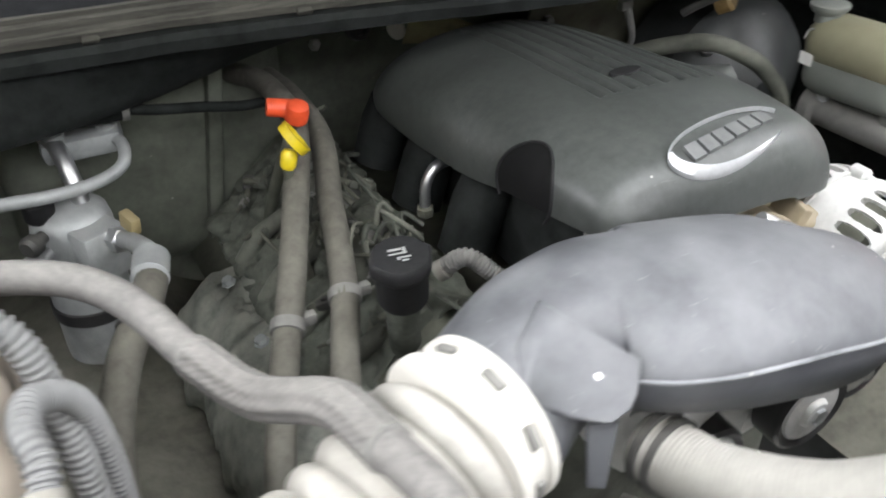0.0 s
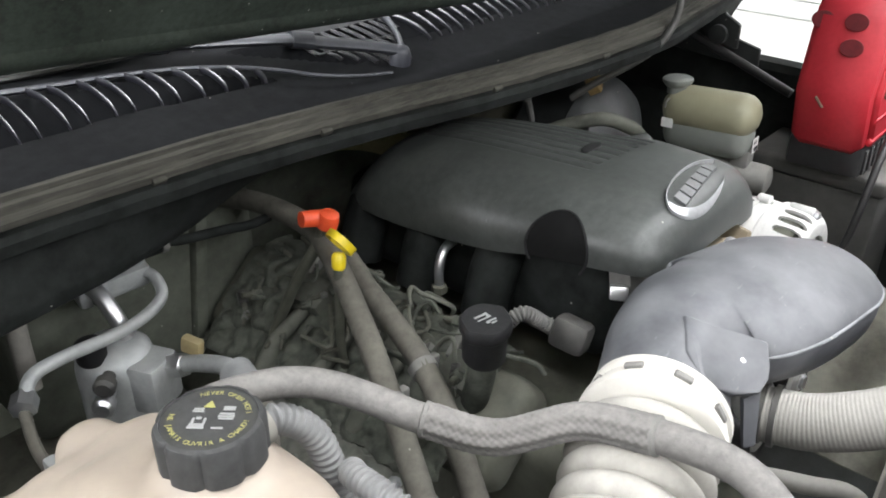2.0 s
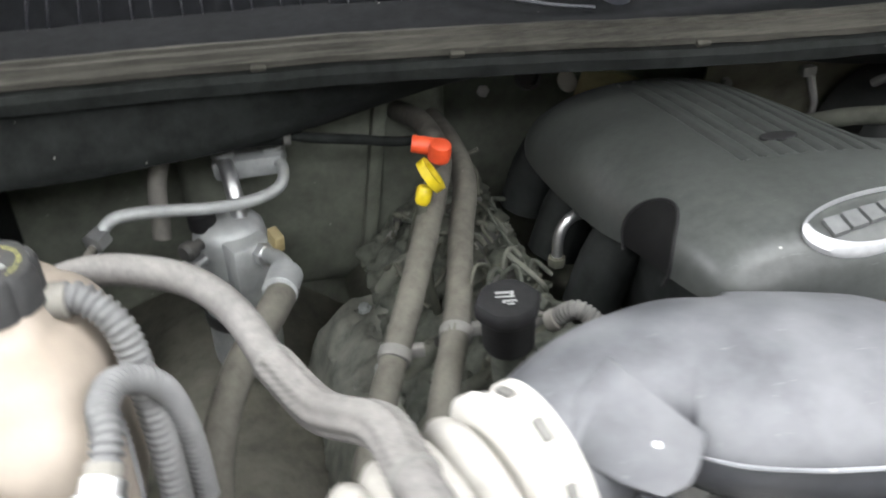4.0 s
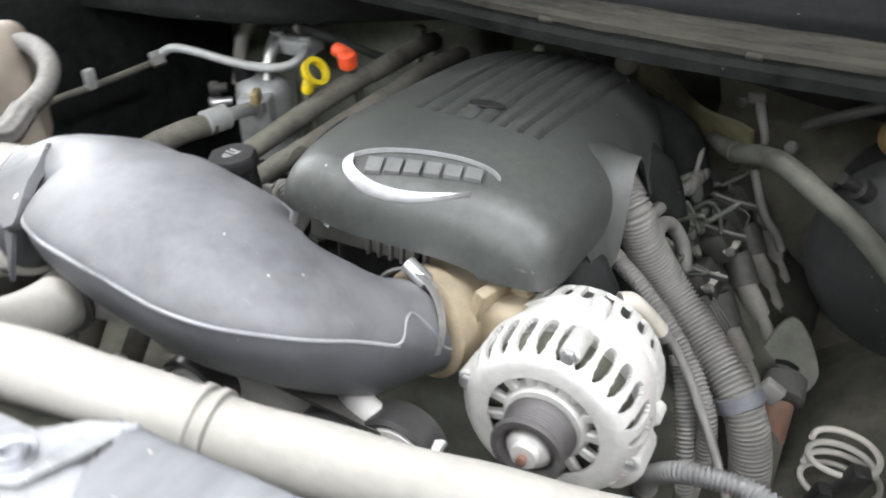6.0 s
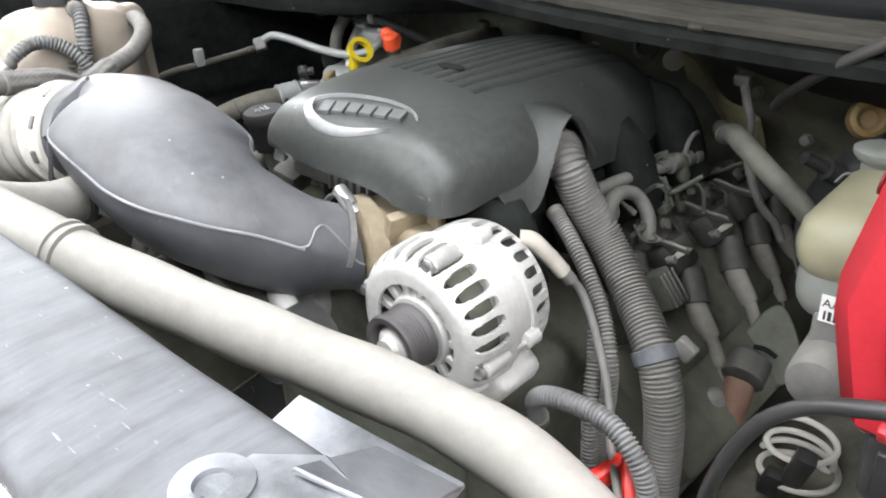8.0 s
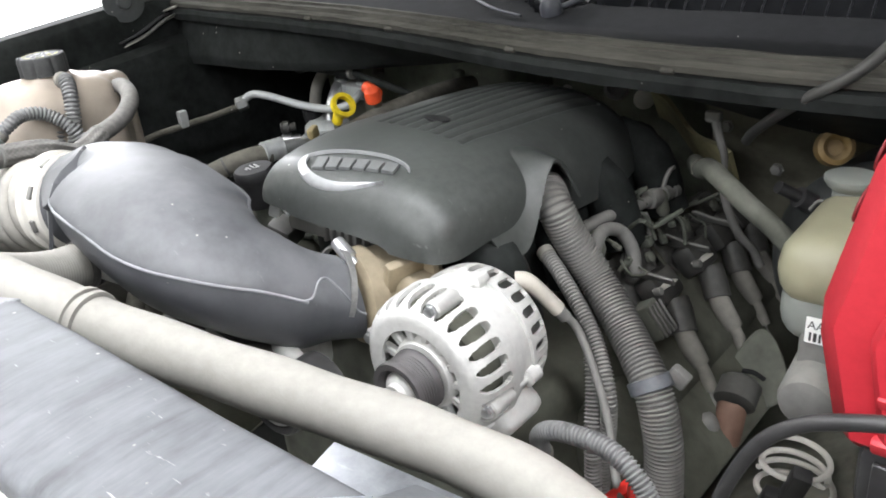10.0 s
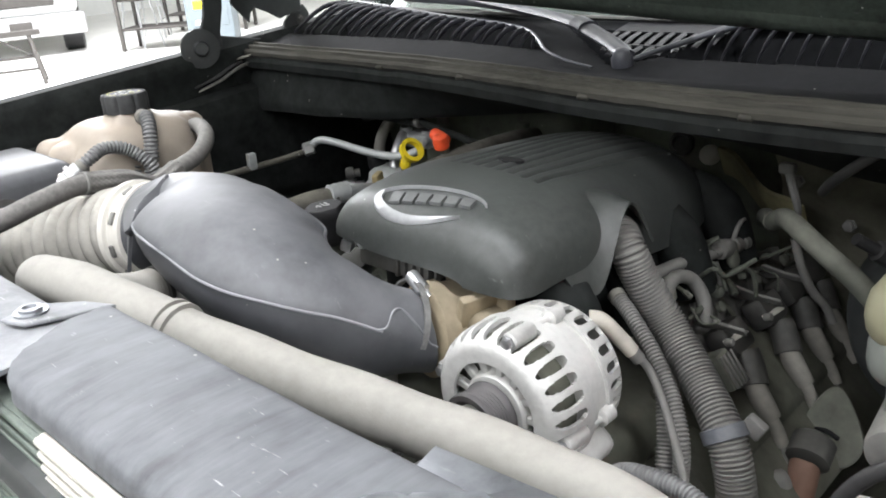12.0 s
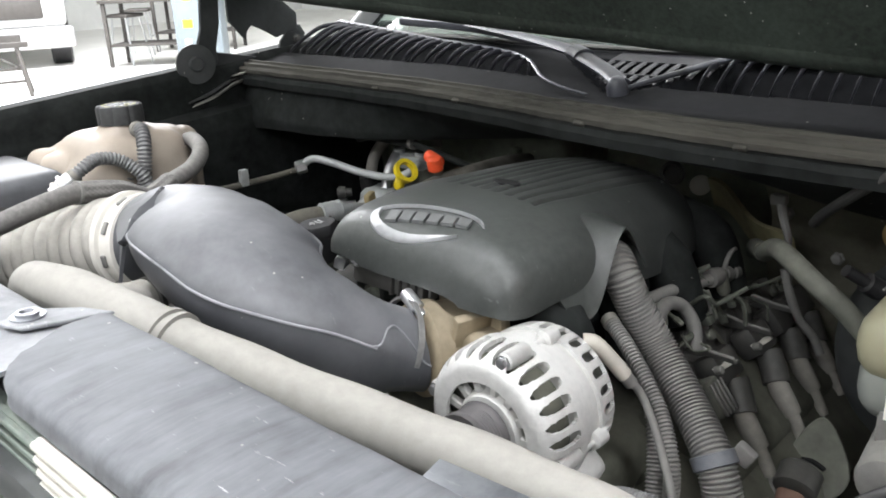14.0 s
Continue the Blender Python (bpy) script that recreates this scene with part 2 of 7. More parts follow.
M_GREYPAINT = material("grey_blue_cabinet_paint", (0.15, 0.18, 0.2), 0.5, grain=12, vary=0.1, blotch=2)
M_DARKSTEEL = material("dark_furniture_steel", (0.06, 0.055, 0.05), 0.6, 0.2, grain=20, vary=0.2)
M_TRUCK = material("pale_silver_car_paint", (0.4, 0.4, 0.4), 0.35, 0.3, grain=10, vary=0.08)


def glass_material():
    m = bpy.data.materials.new("windshield_glass")
    m.use_nodes = True
    b = m.node_tree.nodes["Principled BSDF"]
    b.inputs["Base Color"].default_value = (0.75, 0.9, 0.85, 1)
    b.inputs["Roughness"].default_value = 0.05
    b.inputs["Transmission Weight"].default_value = 1.0
    b.inputs["IOR"].default_value = 1.45
    return m


M_GLASS = glass_material()

# ---- building helpers ----
ORIGIN = {}


def thing(name, at, label, category, group="", kind=""):
    ob = new(name)
    ob.location = at
    ob.empty_display_size = 0.02
    ORIGIN[ob.name] = Vector(at)
    return tagged(ob, label, category, group, kind)


def smooth(bm, angle=40):
    for f in bm.faces:
        f.smooth = True
    for e in bm.edges:
        if len(e.link_faces) == 2 and e.calc_face_angle(0) > radians(angle):
            e.smooth = False


def mesh_of(name, bm, mat, angle=40):
    bmesh.ops.recalc_face_normals(bm, faces=bm.faces)
    smooth(bm, angle)
    me = bpy.data.meshes.new(name)
    bm.to_mesh(me)
    bm.free()
    me.materials.append(mat)
    return me


def part(name, bm, mat, parent, label="", angle=40):
    """One mesh, given in world coordinates, under a thing or under a part."""
    o = ORIGIN[parent.name]
    bmesh.ops.translate(bm, verts=bm.verts, vec=-o)
    ob = new(name, mesh_of(name, bm, mat, angle))
    ob.parent = parent
    ORIGIN[ob.name] = o
    return tagged(ob, label)


def solo(name, bm, mat, label, category, group="", kind="", angle=40):
    """A thing that is one mesh, its origin at its lowest middle."""
    lo = Vector((min(v.co.x for v in bm.verts), min(v.co.y for v in bm.verts), min(v.co.z for v in bm.verts)))
    hi = Vector((max(v.co.x for v in bm.verts), max(v.co.y for v in bm.verts), max(v.co.z for v in bm.verts)))
    o = Vector(((lo.x + hi.x) / 2, (lo.y + hi.y) / 2, lo.z))
    bmesh.ops.translate(bm, verts=bm.verts, vec=-o)
    ob = new(name, mesh_of(name, bm, mat, angle))
    ob.location = o
    ORIGIN[ob.name] = o
    return tagged(ob, label, category, group, kind)


def spline(pts, n):
    """n points evenly along a smooth curve through pts."""
    P = [Vector(p) for p in pts]
    P = [P[0] * 2 - P[1]] + P + [P[-1] * 2 - P[-2]]
    fine = []
    for i in range(1, len(P) - 2):
        a, b, c, d = P[i - 1:i + 3]
        for k in range(24):
            t = k / 24
            fine.append(0.5 * ((2 * b) + (c - a) * t + (2 * a - 5 * b + 4 * c - d) * t * t + (3 * b - a - 3 * c + d) * t ** 3))
    fine.append(P[-2])
    acc = [0.0]
    for a, b in zip(fine, fine[1:]):
        acc.append(acc[-1] + (b - a).length)
    out, j = [], 0
    for k in range(n):
        s = acc[-1] * k / (n - 1)
        while j < len(acc) - 2 and acc[j + 1] < s:
            j += 1
        u = (s - acc[j]) / max(1e-9, acc[j + 1] - acc[j])
        out.append(fine[j].lerp(fine[j + 1], min(1, u)))
    return out, acc[-1]


def frames_along(P, up=(0, 0, 1)):
    """Tangent, side and up vectors along a line of points, without twist."""
    out = []
    u = Vector(up)
    for i in range(len(P)):
        t = (P[min(i + 1, len(P) - 1)] - P[max(i - 1, 0)]).normalized()
        s = t.cross(u)
        if s.length < 1e-4:
            s = t.cross(Vector((1, 0, 0)))
        s.normalize()
        u = s.cross(t).normalized()
        out.append((t, s, u))
    return out


def skin(bm, rings, cap=True, closed=True):
    vs = [[bm.verts.new(p) for p in r] for r in rings]
    n = len(vs[0])
    for a, b in zip(vs, vs[1:]):
        for k in range(n if closed else n - 1):
            bm.faces.new((a[k], a[(k + 1) % n], b[(k + 1) % n], b[k]))
    if cap:
        bm.faces.new(vs[0])
        bm.faces.new(list(reversed(vs[-1])))
    return vs


def sweep(pts, radius, n=24, segs=14, squash=1.0, bm=None, cap=True):
    """A round bar along a smooth curve; radius: a number or a function of (0..1, metres)."""
    bm = bm or bmesh.new()
    P, length = spline(pts, n)
    rings = []
    for i, (p, (t, s, u)) in enumerate(zip(P, frames_along(P))):
        f = i / (n - 1)
        r = radius(f, f * length) if callable(radius) else radius
        rings.append([p + s * (r * math.cos(a)) + u * (r * squash * math.sin(a)) for a in [2 * math.pi * k / segs for k in range(segs)]])
    skin(bm, rings, cap)
    return bm


def corrugated(pts, r, pitch=0.0045, depth=0.12, segs=16):
    P, length = spline(pts, 40)
    n = int(length / pitch * 4) + 1
    prof = (1.0, 1.0, 1 - depth, 1 - depth)
    return sweep(pts, lambda f, s: r * prof[int(round(f * (n - 1))) % 4], n, segs)


def turned(profile, base, axis, segs=32, bm=None, cap=True):
    """A body of revolution: profile of (radius, distance along the axis)."""
    bm = bm or bmesh.new()
    a = Vector(axis).normalized()
    q = Vector((0, 0, 1)).rotation_difference(a)
    rings = []
    for r, h in profile:
        rings.append([Vector(base) + q @ Vector((r * math.cos(2 * math.pi * k / segs), r * math.sin(2 * math.pi * k / segs), h)) for k in range(segs)])
    skin(bm, rings, cap)
    return bm


def rbox(size, m=None, bevel=0.004, segs=2, bm=None):
    """A box with rounded edges at the pose m."""
    own = bmesh.new()
    bmesh.ops.create_cube(own, size=1, matrix=Matrix.Diagonal((*size, 1)))
    if bevel:
        bmesh.ops.bevel(own, geom=own.edges[:], offset=min(bevel, min(size) * 0.45), segments=segs, affect="EDGES", profile=0.5)
    if m is not None:
        bmesh.ops.transform(own, matrix=m, verts=own.verts)
    if bm is None:
        return own
    me = bpy.data.meshes.new("tmp")
    own.to_mesh(me)
    own.free()
    bm.from_mesh(me)
    bpy.data.meshes.remove(me)
    return bm


def sheet(f, nu, nv, thick=0.0, bm=None, keep=None):
    """A surface f(u, v) -> point, with thickness away from its face."""
    bm = bm or bmesh.new()
    g = [[Vector(f(i / nu, j / nv)) for j in range(nv + 1)] for i in range(nu + 1)]
    top = [[bm.verts.new(p) for p in row] for row in g]
    faces = []
    for i in range(nu):
        for j in range(nv):
            if keep is None or keep((i + 0.5) / nu, (j + 0.5) / nv, (g[i][j] + g[i + 1][j + 1]) / 2):
                faces.append(bm.faces.new((top[i][j], top[i + 1][j], top[i + 1][j + 1], top[i][j + 1])))
    if thick:
        # second skin along the vertex normals, joined to the first along its rim
        bm.normal_update()
        low = {}
        for i in range(nu + 1):
            for j in range(nv + 1):
                a, b = g[min(i + 1, nu)][j] - g[max(i - 1, 0)][j], g[i][min(j + 1, nv)] - g[i][max(j - 1, 0)]
                n = a.cross(b)
                n = n.normalized() if n.length > 1e-12 else Vector((0, 0, 1))
                if top[i][j].link_faces:
                    low[top[i][j]] = bm.verts.new(g[i][j] + n * thick)
        rim = [e for e in bm.edges if e.is_boundary]
        for f_ in faces:
            bm.faces.new([low[v] for v in reversed(f_.verts)])
        for e in rim:
            a, b = e.verts
            bm.faces.new((a, b, low[b], low[a]))
    loose = [v for v in bm.verts if not v.link_faces]
    bmesh.ops.delete(bm, geom=loose, context="VERTS")
    return bm


def plate(outline, thick, m, bevel=0.0):
    """A flat plate of the given outline (x, y), extruded by thick along z, at the pose m."""
    bm = bmesh.new()
    vs = [bm.verts.new((x, y, 0)) for x, y in outline]
    f = bm.faces.new(vs)
    r = bmesh.ops.extrude_face_region(bm, geom=[f])
    bmesh.ops.translate(bm, verts=[e for e in r["geom"] if isinstance(e, bmesh.types.BMVert)], vec=(0, 0, thick))
    if bevel:
        bmesh.ops.bevel(bm, geom=bm.edges[:], offset=bevel, segments=1, affect="EDGES")
    bmesh.ops.transform(bm, matrix=m, verts=bm.verts)
    return bm


def hexhead(at, axis, r=0.007, h=0.006, bm=None):
    return turned([(r * 1.3, 0), (r * 1.3, h * 0.25), (r, h * 0.26), (r, h * 0.9), (r * 0.8, h)], at, axis, 6 if r < 0.02 else 24, bm)


def lerp(a, b, t):
    return a + (b - a) * t


def table(rows, x):
    """Smooth (cubic) reading of a table of (x, value...)."""
    if x <= rows[0][0]:
        return rows[0][1:]
    last = len(rows) - 1
    for i in range(last):
        if x <= rows[i + 1][0]:
            a, b = rows[i], rows[i + 1]
            p, q = rows[max(0, i - 1)], rows[min(last, i + 2)]
            h = b[0] - a[0]
            t = (x - a[0]) / h
            out = []
            for k in range(1, len(a)):
                m0 = (b[k] - p[k]) / (b[0] - p[0]) * h
                m1 = (q[k] - a[k]) / (q[0] - a[0]) * h
                out.append((2 * t ** 3 - 3 * t * t + 1) * a[k] + (t ** 3 - 2 * t * t + t) * m0 + (3 * t * t - 2 * t ** 3) * b[k] + (t ** 3 - t * t) * m1)
            return tuple(out)
    return rows[-1][1:]

# ---- the workshop ----
def flat(name, x0, x1, y0, y1, z0, z1, mat, label, category):
    return solo(name, rbox((x1 - x0, y1 - y0, z1 - z0), pose((x0 + x1) / 2, (y0 + y1) / 2, (z0 + z1) / 2), 0), mat, label, category, kind="structure")


flat("floor", -19, 9, -8, 15, -0.2, 0, M_CONCRETE, "pale sealed concrete workshop floor", "floor")
flat("ceiling", -19, 9, -8, 15, 5.0, 5.2, M_CEIL, "plain white workshop ceiling", "ceiling")
flat("wall_west", -19.2, -19, -8, 15, 0, 5, M_WALL, "white painted workshop wall", "wall")
flat("wall_south", -19, 9, -8.2, -8, 0, 5, M_WALL, "white painted workshop wall", "wall")
flat("wall_north", -19, 9, 15, 15.2, 0, 5, M_WALL, "white painted workshop wall", "wall")
flat("wall_east", 9, 9.2, -8, 15, 0, 5, M_WALL, "white painted workshop wall", "wall")


def roller_door():
    ob = thing("door_1", (5.6, 3.4, 0), "white ribbed sectional workshop door, closed", "door", kind="structure")
    for k in range(34):
        part("panel", rbox((0.05, 8.0, 0.125), pose(5.6 + 0.008 * (k % 2), 3.4, 0.065 + 0.13 * k), 0.012, 1), M_WALL, ob)


roller_door()

# ---- the car's body ----
# line of the rubber seal along the front of the cowl: x, y
SEAL = [(-0.86, 0.845), (-0.65, 0.835), (-0.4, 0.825), (-0.2, 0.8), (0.0, 0.76), (0.2, 0.735), (0.4, 0.73), (0.62, 0.76), (0.9, 0.8)]
SEAL_P, _ = spline([(x, y, 1.186) for x, y in SEAL], 160)


def seal_y(x):
    for a, b in zip(SEAL_P, SEAL_P[1:]):
        if a.x <= x <= b.x:
            return lerp(a.y, b.y, (x - a.x) / (b.x - a.x))
    return SEAL_P[0].y if x < 0 else SEAL_P[-1].y


def cowl_seal():
    # a ribbed rubber strip: section in (back, up) from the rear upper edge to the front lower edge
    upper = [(0.004, 0.0), (-0.002, 0.008), (-0.009, 0.008), (-0.011, 0.001), (-0.015, 0.001), (-0.017, 0.0055), (-0.023, 0.004), (-0.025, -0.004), (-0.029, -0.004), (-0.031, -0.0005), (-0.037, -0.005), (-0.036, -0.012), (0.004, -0.012)]
    lower = [(-0.028, -0.0125), (-0.038, -0.015), (-0.042, -0.015), (-0.045, -0.022), (-0.043, -0.034), (0.004, -0.03), (0.004, -0.0125)]

    def strip(sec):
        rings = []
        for p in SEAL_P:
            w = 0.0008 * noise.noise(p * 19)
            rings.append([p + Vector((0, b + 0.0008 * noise.noise(p * 31 + Vector((0, 7.0 * k, 0))), u + w + 0.001 * noise.noise(p * 23 + Vector((0, 5.0 * k, 3))))) for k, (b, u) in enumerate(sec)])
        bm = bmesh.new()
        skin(bm, rings)
        return bm

    ob = thing("cowl_seal", (0, 0.76, 1.15), "weathered ribbed rubber seal, grey with dust, along the cowl", "rubber seal")
    part("strip", strip(upper), M_SEAL, ob, angle=25)
    part("lower_lip", strip(lower), M_SHADE, ob, "black lower lip", angle=25)
    for x in (-0.43, -0.23, 0.02, 0.24):
        part("clip", rbox((0.016, 0.012, 0.007), pose(x, seal_y(x) - 0.034, 1.176, 38, 0, 0), 0.002), M_SEAL, ob)


cowl_seal()

# lower edge of the cowl's front wall: x, y, z
LOWER = [(-0.9, 0.80, 1.07), (-0.6, 0.80, 1.08), (-0.4, 0.83, 1.088), (-0.2, 0.905, 1.1), (0.0, 0.935, 1.1), (0.15, 0.88, 1.1), (0.35, 0.82, 1.09), (0.6, 0.82, 1.08), (0.9, 0.82, 1.07)]


def cowl_front():
    low, _ = spline(LOWER, 60)

    def f(u, v):
        q = low[min(59, int(u * 59))].lerp(low[min(59, int(u * 59) + 1)], u * 59 - int(u * 59))
        top = Vector((q.x, seal_y(q.x) - 0.02, 1.152))
        p = top.lerp(q, min(1, v / 0.7)) if v < 0.7 else q + Vector((0, (v - 0.7) / 0.3 * (1.2 - q.y), 0.01))
        p.z += 0.003 * noise.noise(p * 9)
        return p

    solo("cowl_front_wall", sheet(f, 80, 16, -0.006), M_SHADE, "black painted sheet metal wall under the cowl", "body panel", kind="structure", angle=50)


cowl_front()

solo("firewall", sheet(lambda u, v: (lerp(-0.9, 0.9, u), 1.13 + 0.02 * noise.noise(Vector((u * 9, v * 4, 0))) + 0.03 * (1 - v), lerp(0.3, 1.14, v)), 50, 20, 0.01), M_FIREWALL, "grimy dark insulated firewall behind the engine", "firewall", kind="structure")


# raised rims of the vents: the left one sweeps back from the wiper pivot to the hinge, the right one back to the glass
LEFT_RIM = [(-0.86, 1.085, 1.246), (-0.7, 1.055, 1.238), (-0.5, 1.018, 1.227), (-0.42, 1.006, 1.223), (-0.35, 0.996, 1.22), (-0.28, 0.974, 1.217), (-0.23, 0.942, 1.214), (-0.185, 0.902, 1.208), (-0.15, 0.873, 1.2), (-0.1, 0.852, 1.192), (-0.05, 0.842, 1.187)]
RIGHT_RIM = [(-0.02, 0.852, 1.189), (0.018, 0.893, 1.203), (0.048, 0.938, 1.213), (0.075, 0.99, 1.222), (0.1, 1.02, 1.228)]
LEFT_RIM_P, _ = spline(LEFT_RIM, 80)


def left_rim(x):
    return min(LEFT_RIM_P, key=lambda p: abs(p.x - x))


def cowl_z(y):
    return 1.181 + 0.19 * max(0, y - 0.83)


def sunk(x, y):
    """How far a place lies inside one of the three vent openings."""
    if x < -0.165:
        d = min(y - left_front(x), left_rim(x).y - 0.004 - y)
    else:
        d = -1
    d = max(d, min(y - 0.9, 1.03 - y, (x - 0.035) * 2 - max(0, y - 0.91) * 0.6))
    return max(d, min(y - 0.862 - 0.85 * abs(x + 0.03), 1.0 - y))


def left_front(x):
    return 0.905 + 0.022 * min(1, max(0, (-x - 0.18) / 0.2))


def booster_panel():
    # sloping firewall panel that carries the brake booster
    def f(u, v):
        x = lerp(0.17 + 0.05 * noise.noise(Vector((v * 5, 3, 1))), 0.8, u)
        y = lerp(0.9, 0.985, min(1, v / 0.3)) + 0.02 * (1 - u) + 0.006 * noise.noise(Vector((x * 9, v * 6, 2)))
        return (x, y, lerp(1.12, 0.5, v) + 0.004 * noise.noise(Vector((x * 14, v * 9, 5))))

    ob = thing("booster_panel", (0.46, 0.98, 0.5), "olive stained firewall panel behind the brake booster", "body panel")
    part("panel", sheet(f, 40, 30, 0.006), material("olive_stained_panel", (0.11, 0.107, 0.08), 0.75, dust=0.35, dust_colour=(0.15, 0.143, 0.105), grain=22, vary=0.6, blotch=10, specks=0.12), ob)
    for x, z in ((0.2, 1.03), (0.27, 0.98), (0.62, 1.02)):
        part("bolt", hexhead((x, 0.955, z), (0, -1, 0.1), 0.007, 0.009), M_WIRE, ob)


booster_panel()


def cowl_panel():
    # black plastic panel between the seal and the glass, sunk below the vents
    def f(u, v):
        x = lerp(-0.86, 0.86, u)
        y = lerp(seal_y(x) + 0.002, 1.085, v)
        d = min(1, max(0, sunk(x, y) / 0.006))
        return (x, y, cowl_z(y) - 0.06 * d)

    solo("cowl_panel", sheet(f, 190, 60, -0.004), M_COWL, "matt black plastic cowl panel below the windshield", "cowl panel", kind="structure")


cowl_panel()


def vent_grilles():
    def blade(grille, rear, front, r):
        # a thin upright blade, bowed upwards, from the rim down to the front lip
        a, b = Vector(rear), Vector(front)
        mid = a.lerp(b, 0.45) + Vector((0, 0, 0.1 * (a - b).length))
        tip = b + Vector((-0.001, -0.002, -0.025))
        return part("slat", sweep([a, mid, b, tip], lambda f, s: r * (0.9 if f < 0.7 else 0.6), 12, 8, 3.4), M_SLAT, grille)

    left = thing("cowl_vent", (-0.5, 0.97, 1.2), "black louvred cowl vent with curved shiny blades", "vent grille")
    for k in range(25):
        x = -0.835 + 0.0272 * k
        p = left_rim(x)
        yf = left_front(x) + 0.002
        if p.y - yf > 0.008:
            blade(left, (p.x, p.y - 0.004, p.z - 0.001), (p.x + 0.004, yf, cowl_z(yf) + 0.003), 0.0015)
    part("rim", sweep(LEFT_RIM, lambda f, s: lerp(0.0065, 0.0022, f), 60, 10, 0.8), M_ARM, left, "satin black raised rim")
    right = thing("cowl_vent", (0.45, 0.95, 1.2), "black louvred cowl vent with thin curved blades", "vent grille")
    for k in range(32):
        x = 0.086 + 0.0242 * k
        yr = min(1.02, 0.985 + 0.06 * k)
        blade(right, (x - 0.015, yr, cowl_z(yr) + 0.006), (x, 0.902, cowl_z(0.902) + 0.003), 0.0014)
    part("rim", sweep(RIGHT_RIM, lambda f, s: lerp(0.0032, 0.0055, f), 30, 10, 1.0), M_ARM, right, "satin black raised rim")
    part("rear_rim", sweep([(0.1, 1.02, 1.226), (0.3, 1.03, 1.226), (0.6, 1.05, 1.228), (0.86, 1.08, 1.23)], 0.006, 20, 8), M_BLACKDUST, right)
    # slotted panel between the two rims, behind the wiper pivot
    mid = thing("cowl_vent", (-0.03, 0.95, 1.2), "satin black slotted vent panel beside the wiper pivot", "vent grille")
    part("rear_band", sheet(lambda u, v: (lerp(-0.105, 0.075, u), lerp(0.985, 1.03, v), cowl_z(lerp(0.985, 1.03, v)) + 0.004), 10, 4, -0.003), M_BLADE, mid)
    for row in range(2):
        for k in range(10):
            x = -0.1 + 0.0185 * k
            y0, y1 = ((0.935, 0.987) if row else (0.872, 0.93))
            y0 = max(y0, 0.866 + 0.85 * abs(x + 0.03))
            if y1 - y0 > 0.01:
                part("slat", sweep([(x + 0.004, y0, cowl_z(y0) + 0.001), (x + 0.002, (y0 + y1) / 2, cowl_z((y0 + y1) / 2) + 0.003), (x, y1, cowl_z(y1) + 0.002)], 0.0048, 6, 8, 0.45), M_BLADE, mid)
        if row == 0:
            part("crossbar", sweep([(-0.1, 0.932, cowl_z(0.932) + 0.002), (0.04, 0.932, cowl_z(0.932) + 0.002)], 0.004, 6, 8, 0.6), M_BLADE, mid)


vent_grilles()


def windshield():
    ob = thing("window_1", (0, 1.0, 1.2), "slanted tinted windshield glass with dark surround", "windshield", kind="structure")
    part("pane", sheet(lambda u, v: (lerp(-0.85, 0.85, u), lerp(1.035, 1.73, v) + 0.12 * (2 * u - 1) ** 2, lerp(1.222, 1.73, v)), 24, 6, 0.005), M_GLASS, ob).visible_shadow = False
    part("lower_trim", sweep([(-0.85, 1.14, 1.228), (-0.5, 1.06, 1.228), (0, 1.028, 1.226), (0.5, 1.06, 1.228), (0.85, 1.14, 1.228)], 0.006, 30, 8, 0.7), M_BLACKDUST, ob)
    part("dashboard", sheet(lambda u, v: (lerp(-0.85, 0.85, u), lerp(1.09, 1.9, v), 1.12 + 0.08 * math.sin(v * 3)), 12, 6, 0.02), M_BLACKDUST, ob)


windshield()


def wiper():
    ob = thing("wiper", (-0.014, 0.86, 1.185), "black wiper arm parked on the cowl", "wiper")
    part("pivot", turned([(0.015, 0), (0.015, 0.012), (0.012, 0.02), (0.01, 0.024), (0.006, 0.026)], (-0.014, 0.864, 1.186), (0, -0.2, 1), 20), M_ARM, ob)
    part("arm", sweep([(-0.008, 0.86, 1.203), (-0.035, 0.88, 1.21), (-0.07, 0.902, 1.217), (-0.122, 0.931, 1.227)], lambda f, s: lerp(0.014, 0.016, f), 20, 12, 0.5), M_ARM, ob)
    part("hinge_sleeve", sweep([(-0.112, 0.926, 1.226), (-0.122, 0.931, 1.228), (-0.138, 0.938, 1.231)], 0.0175, 8, 12, 0.65), M_ARM, ob)
    part("channel", sweep([(-0.13, 0.935, 1.23), (-0.2, 0.966, 1.236), (-0.3, 1.003, 1.243), (-0.45, 1.05, 1.253)], lambda f, s: lerp(0.0165, 0.012, f), 24, 12, 0.4), M_ARM, ob)
    part("blade", sweep([(-0.27, 1.01, 1.235), (-0.45, 1.06, 1.246), (-0.68, 1.1, 1.25)], 0.005, 20, 8, 1.6), M_ARM, ob)


wiper()


